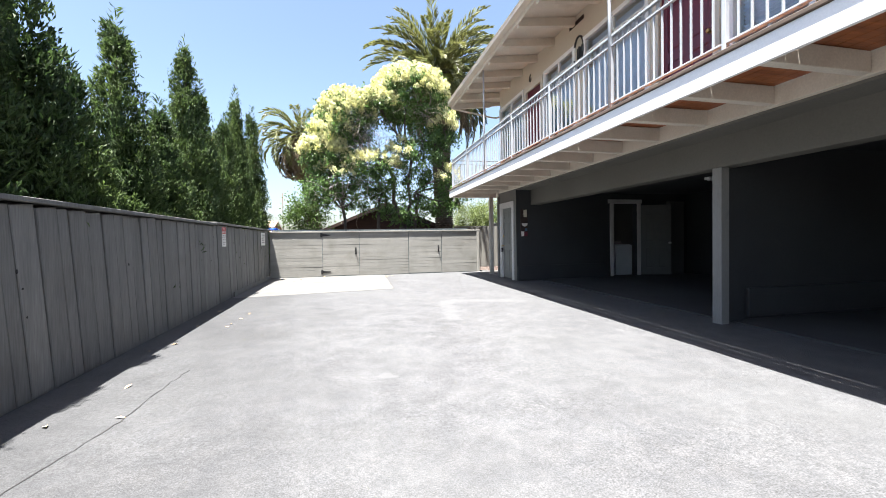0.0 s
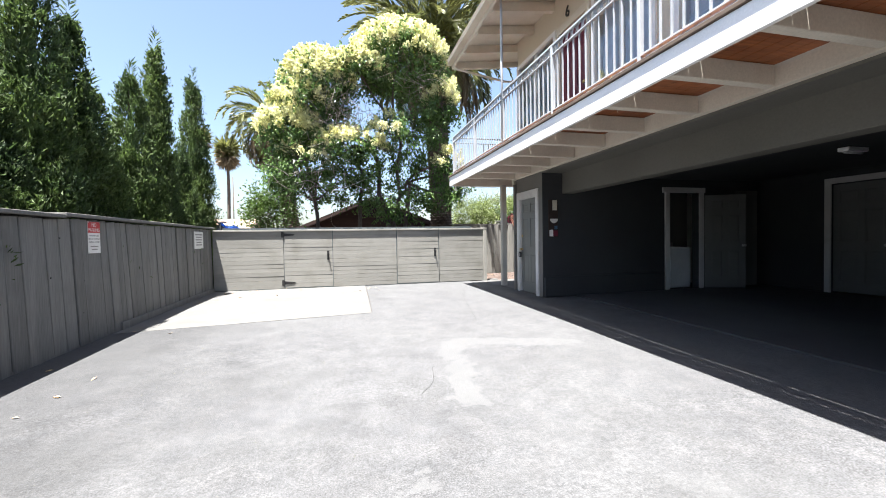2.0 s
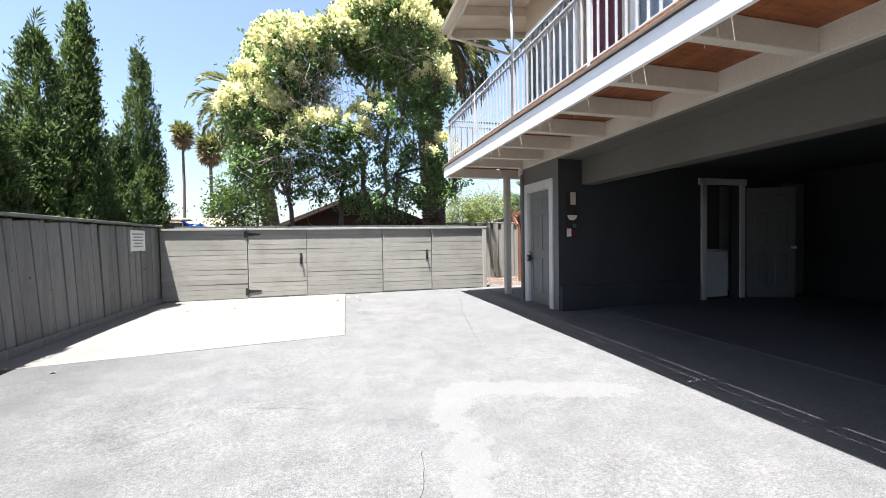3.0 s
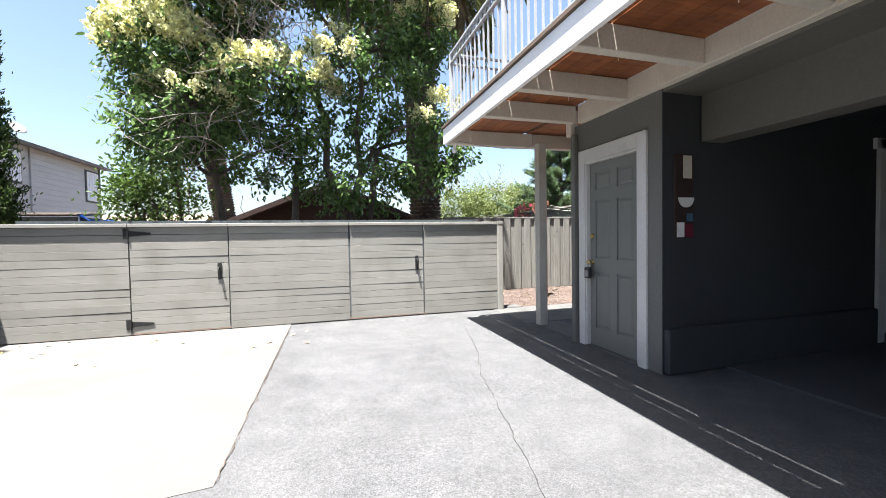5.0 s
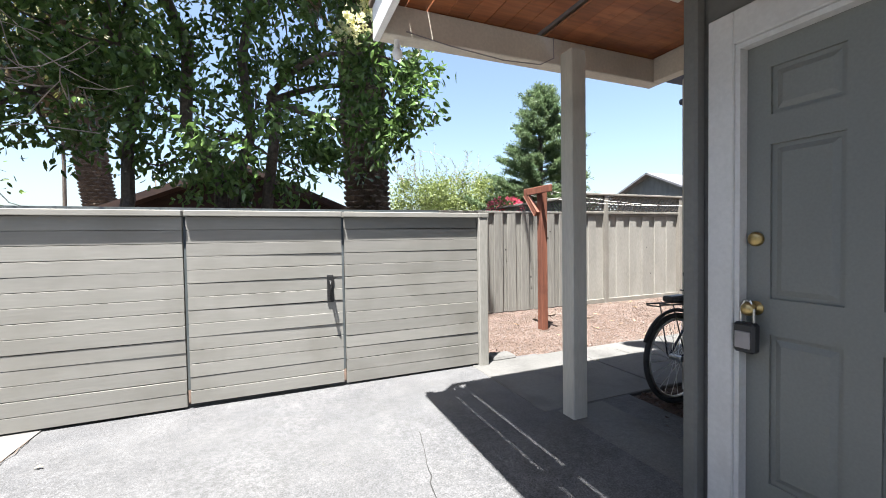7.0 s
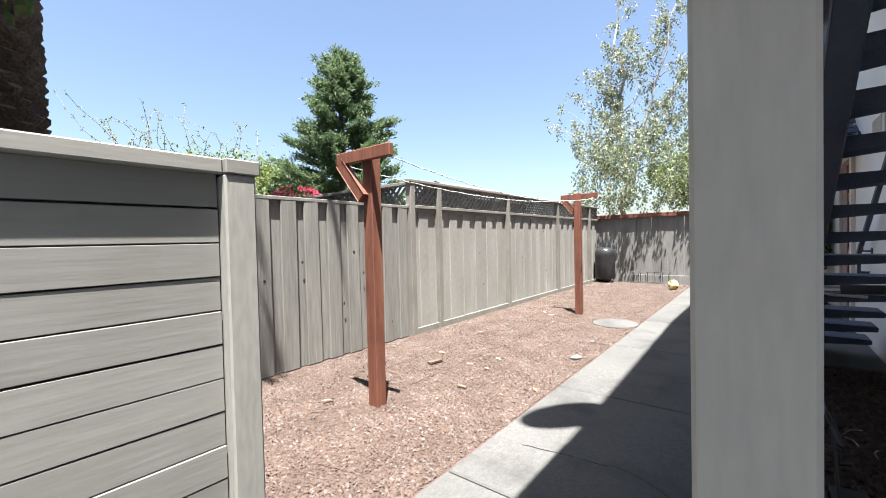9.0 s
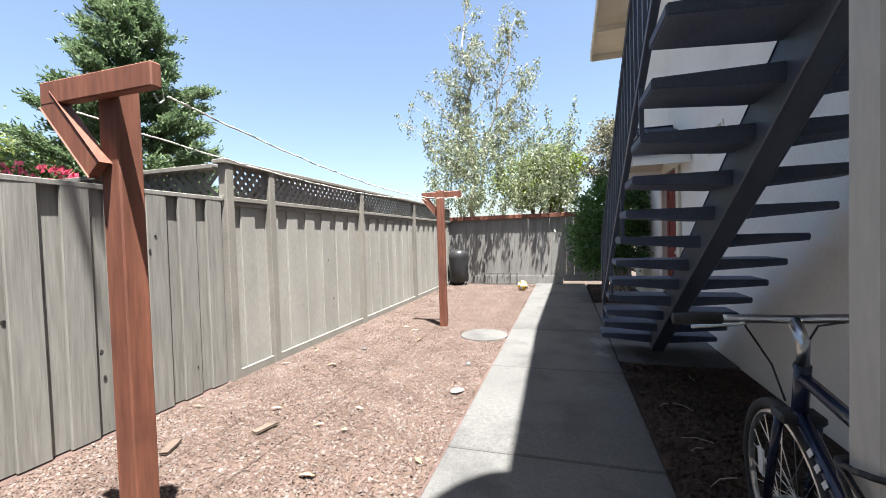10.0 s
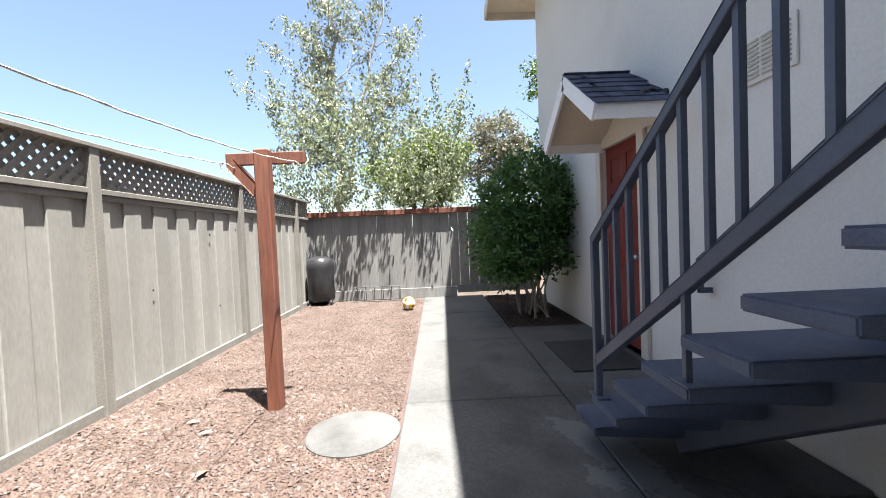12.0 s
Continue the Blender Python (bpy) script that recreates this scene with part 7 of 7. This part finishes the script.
# lean-to and tarpaulin behind the teal fence
shed = thing("lean_to_shed", (-4.2, 18.2, -0.06), "low weathered lean-to with a flat plank roof", "shed")
part("wall", box(-5.3, -3.5, 18.0, 19.6, -0.06, 1.92), M_BLUEFENCE, shed)
for k in range(4):
    part("roof_plank", box(-5.5 + 0.06 * k, -3.4 - 0.07 * k, 17.85 + 0.42 * k, 18.25 + 0.42 * k, 1.95 + 0.03 * k, 1.99 + 0.03 * k, 0.006), M_BARK, shed)
b = bmesh.new()
rows_t = []
for i in range(9):
    rows_t.append([b.verts.new((-3.5 + 0.085 * i, 17.9 + 0.25 * j, 1.95 - 0.022 * i + 0.05 * math.sin(i * 1.1 + j) - 0.1 * math.sin(math.pi * j / 4))) for j in range(5)])
for p, q in zip(rows_t, rows_t[1:]):
    for j in range(4):
        b.faces.new((p[j], q[j], q[j + 1], p[j + 1]))
bmesh.ops.solidify(b, geom=b.faces[:], thickness=0.01)
M_TARP = mat("blue_tarpaulin", (0.02, 0.11, 0.42), (0.03, 0.16, 0.52), (6, 6, 6), 0.45, 0.3, 20, 0.1, dist=0.01)
tarp_frame = thing("tarpaulin_shelter", (-3.1, 18.4, -0.06), "sagging blue tarpaulin stretched over thin poles", "tarpaulin")
part("sheet", b, M_TARP, tarp_frame, "bright blue sheet", smooth=True)
for px, py in ((-3.42, 17.95), (-2.86, 17.95), (-3.42, 18.85), (-2.86, 18.85)):
    b = bmesh.new()
    tube(b, [(px, py, -0.06), (px, py, 1.93 if px < -3 else 1.8)], 0.015, 6)
    part("pole", b, M_STEEL, tarp_frame)
for px, py, h in ((-13.0, 60.0, 9.8), (-8.9, 60.0, 8.2)):
    b = bmesh.new()
    tube(b, [(px, py, -0.06), (px, py, h)], 0.07, 8, 0.06)
    solid("utility_pole", b, M_BARK, "distant grey timber utility pole", "utility pole", group="utility poles", smooth=True)
gable_house("tan_roof_house", -14, -7.6, 41, 48, 2.4, 3.5, M_STUCCO_UP, M_TANROOF, "low house with tan tiled roof in the distance", "x", 0.5)
gable_house("grey_roof_house", 31.5, 41, 31.0, 38.0, 4.9, 6.5, M_BLUEFENCE, M_GREYROOF, "low house with a grey shingle roof and white barge board", "x", 0.6)
nf = thing("fence_neighbour", (1.0, 14.32, -0.06), "weathered blue-grey boards of the neighbouring fence", "fence", kind="structure")
part("rail", box(-2.4, 4.3, 14.3, 14.34, 1.58, 1.66), M_BLUEFENCE, nf)
me = board_mesh("board", 0.148, 0.02, 1.66, M_BLUEFENCE)
x = -2.4
while x < 4.3:
    piece("board", me, nf, pose(x, 14.36, -0.06))
    x += 0.15
cross = thing("fence_cross", (7.76, 18.5, -0.06), "neighbouring board and lattice fence running away behind", "fence", kind="structure")
part("cap", box(7.68, 7.82, 16.03, 21, 2.06, 2.1, 0.004), M_LATTICE, cross)
part("boards", box(7.73, 7.76, 16.03, 21, 0, 1.72), M_FENCE_Y, cross)
part("rail", box(7.7, 7.8, 16.03, 21, 1.72, 1.76, 0.004), M_LATTICE, cross)
b = bmesh.new()
y = 16.0
while y < 21:
    beam(b, (7.75, y, 1.76), (7.75, y + 0.3, 2.06), 0.008, 0.036)
    beam(b, (7.76, y + 0.3, 1.76), (7.76, y, 2.06), 0.008, 0.036)
    y += 0.1
part("lattice", b, M_LATTICE, cross)

# ---- ground details ----
rs = np.random.RandomState(5)


def chips(name, n, x0, x1, y0, y1, z, size, material, label, category):
    """Loose flat chips lying at random, each a squashed four-sided lump."""
    x, y = rs.uniform(x0, x1, n), rs.uniform(y0, y1, n)
    s = size * rs.uniform(0.45, 1.3, n)
    a = rs.uniform(0, 2 * math.pi, n)
    ca, sa = np.cos(a), np.sin(a)
    asp = rs.uniform(0.4, 0.8, n)
    tilt = rs.normal(size=(n, 2)) * 0.35
    v = np.zeros((n, 5, 3))
    for k, (u, w, hgt) in enumerate(((-1, -1, 0), (1, -1, 0), (1, 1, 0), (-1, 1, 0), (0.1, 0.1, 1))):
        lx, ly = u * s * 0.5, w * s * 0.5 * asp
        v[:, k, 0] = x + lx * ca - ly * sa
        v[:, k, 1] = y + lx * sa + ly * ca
        v[:, k, 2] = z + (lx * tilt[:, 0] + ly * tilt[:, 1]) + (hgt * s * 0.28) + rs.uniform(-0.002, 0.004, n)
    base = np.arange(n)[:, None] * 5
    f = np.concatenate([base + np.array([q]) for q in ((0, 1, 4), (1, 2, 4), (2, 3, 4), (3, 0, 4))])
    return tagged(raw(name, v.reshape(-1, 3), f, material), label, category, "", "stuff")


chips("gravel_chips", 150000, 4.62, 9.0, 13.69, 15.9, YARD - 0.008, 0.0128, M_CHIP, "loose red-brown gravel chips in the sun", "gravel")
chips("gravel_chips", 130000, 9.0, 15.3, 13.69, 15.9, YARD - 0.008, 0.0155, M_CHIP, "loose red-brown gravel chips in the sun", "gravel")
chips("gravel_chips", 9000, 4.62, 9.0, 13.69, 15.9, YARD - 0.006, 0.019, M_PALECHIP, "paler grey-pink chips among the red gravel", "gravel")
chips("gravel_chips", 9000, 9.0, 15.3, 13.69, 15.9, YARD - 0.006, 0.02, M_PALECHIP, "paler grey-pink chips among the red gravel", "gravel")
chips("bark_chips", 5200, 4.95, 8.95, 11.5, 12.45, YARD - 0.016, 0.035, M_DARKCHIP, "dark bark chips in the shaded bed", "mulch")
chips("bark_chips", 2400, 12.5, 15.3, 11.5, 12.42, YARD - 0.006, 0.035, M_DARKCHIP, "dark bark chips below the shrub", "mulch")


def ragged(name, cx, cy, rx, ry, z, material, label, category, seed, n=40, rough=0.3, dome=0.0):
    r = random.Random(seed)
    b = bmesh.new()
    ph = [r.uniform(0, 6.28) for _ in range(6)]
    vs = []
    for k in range(n):
        a = 2 * math.pi * k / n
        q = 1 + rough * (0.5 * math.sin(2 * a + ph[0]) + 0.35 * math.sin(3 * a + ph[1]) + 0.3 * math.sin(5 * a + ph[2]) + 0.2 * math.sin(9 * a + ph[3]) + 0.12 * math.sin(14 * a + ph[4]))
        vs.append((cx + rx * q * math.cos(a), cy + ry * q * math.sin(a)))
    mid = b.verts.new((cx, cy, z(cx, cy) + dome))
    ring = [b.verts.new((x, y, z(x, y))) for x, y in vs]
    for k in range(n):
        b.faces.new((mid, ring[k], ring[(k + 1) % n]))
    return solid(name, b, material, label, category, "structure")


def lie(x, y):
    return rise(x, y) + 0.006 * noise.noise((x * 0.7, y * 0.7, 0)) + 0.0035



def crack(pts, w, seed, material=None, label="thin dark crack in the asphalt", category="crack", z=lie):
    r = random.Random(seed)
    b = bmesh.new()
    path = []
    for (x0, y0), (x1, y1) in zip(pts, pts[1:]):
        n = max(2, int(math.hypot(x1 - x0, y1 - y0) / 0.06))
        for k in range(n):
            f = k / n
            path.append((x0 + (x1 - x0) * f + r.gauss(0, 0.006), y0 + (y1 - y0) * f + r.gauss(0, 0.006)))
    last = None
    for (x0, y0), (x1, y1) in zip(path, path[1:]):
        d = Vector((x1 - x0, y1 - y0)).normalized()
        ww = w * r.uniform(0.4, 1.4)
        p = (b.verts.new((x0 - d.y * ww, y0 + d.x * ww, z(x0, y0))), b.verts.new((x0 + d.y * ww, y0 - d.x * ww, z(x0, y0))))
        if last:
            b.faces.new((last[0], last[1], p[1], p[0]))
        last = p
    bmesh.ops.recalc_face_normals(b, faces=b.faces)
    return solid("crack", b, material or M_CRACK, label, category, "structure")


crack([(-1.8, 1.6), (-1.7, 2.5), (-1.57, 3.2), (-1.56, 3.86), (-1.5, 4.4)], 0.0045, 1)
crack([(2.5, 8.6), (2.77, 9.86), (2.93, 10.69), (3.2, 11.48), (3.48, 12.69)], 0.0028, 3)
crack([(1.17, 6.05), (1.33, 6.31), (1.42, 6.8)], 0.0018, 4)
crack([(-0.4, 7.2), (0.3, 7.6), (0.9, 7.4)], 0.0016, 6)
crack([(5.9, 12.55), (6.1, 12.9), (6.0, 13.6)], 0.003, 7, None, "thin crack in the concrete walk", "crack", lambda x, y: YARD + 0.0085)
crack([(8.98, 12.0), (9.2, 12.2), (9.3, 12.46)], 0.003, 8, None, "broken edge of the stair pad", "crack", lambda x, y: YARD + 0.0085)
# thin line where the slab meets the asphalt
crack([(1.035, 9.67), (1.14, 13.6)], 0.003, 11, M_EARTH, "earth-filled joint beside the concrete slab", "joint", lambda x, y: rise(x, y) + 0.0105)
# loose dry leaves
lb = bmesh.new()
vs = [lb.verts.new(p) for p in ((-0.04, 0, 0), (0, 0.016, 0.008), (0.045, 0, 0.002), (0, -0.016, 0.008))]
lb.faces.new((vs[0], vs[1], vs[2]))
lb.faces.new((vs[0], vs[2], vs[3]))
leaf_me = bpy.data.meshes.new("dry_leaf")
bmesh.ops.recalc_face_normals(lb, faces=lb.faces)
lb.to_mesh(leaf_me)
lb.free()
leaf_me.materials.append(M_DRYLEAF)
r = random.Random(8)
for k in range(60):
    if k < 26:
        x, y = r.uniform(-2.3, 1.4), r.triangular(11.5, 13.55, 13.5)
        z = rise(x, y) + 0.012
    elif k < 46:
        x, y = r.uniform(4.9, 11), r.uniform(13.7, 15.8)
        z = YARD + 0.012
    else:
        x, y = r.uniform(-2.3, -1.6), r.uniform(3, 9.5)
        z = lie(x, y) + 0.002
    ob = new("dry_leaf", leaf_me)
    ob.matrix_basis = pose(x, y, z, r.uniform(-15, 15), r.uniform(-15, 15), r.uniform(0, 360)) @ Matrix.Scale(r.uniform(0.6, 1.3), 4)
    tagged(ob, "small dry curled leaf lying on the ground", "leaf", "fallen leaves")

# small litter in the yard and beds
for x, y, sx, sy in ((7.9, 13.83, 0.07, 0.05), (8.6, 13.9, 0.04, 0.03), (8.9, 15.2, 0.03, 0.025)):
    ragged("pale_pebble", x, y, sx, sy, lambda px, py: YARD + 0.012, M_PATCH, "flat pale stone lying on the gravel", "stone", int(x * 100), 14, 0.25, 0.02)
r = random.Random(14)
for k in range(9):
    x, y, a = r.uniform(6.9, 8.7), r.uniform(11.7, 12.35), r.uniform(0, 3.1)
    b = bmesh.new()
    ln = r.uniform(0.08, 0.2)
    tube(b, [(x, y, YARD + 0.005), (x + ln * 0.5 * math.cos(a), y + ln * 0.5 * math.sin(a), YARD + 0.012), (x + ln * math.cos(a + 0.2), y + ln * math.sin(a + 0.2), YARD + 0.006)], 0.004, 5, 0.002)
    solid("fallen_twig", b, M_TWIG, "pale dry twig lying on dark mulch", "twig", group="fallen twigs")
for x, y, a in ((6.55, 15.3, 0.4), (6.9, 14.95, -0.3)):
    b = bmesh.new()
    beam(b, (x, y, YARD + 0.015), (x + 0.16 * math.cos(a), y + 0.16 * math.sin(a), YARD + 0.02), 0.045, 0.012, 0.003)
    solid("bark_scrap", b, M_DECKEDGE, "brown scrap of bark lying on the gravel", "bark")
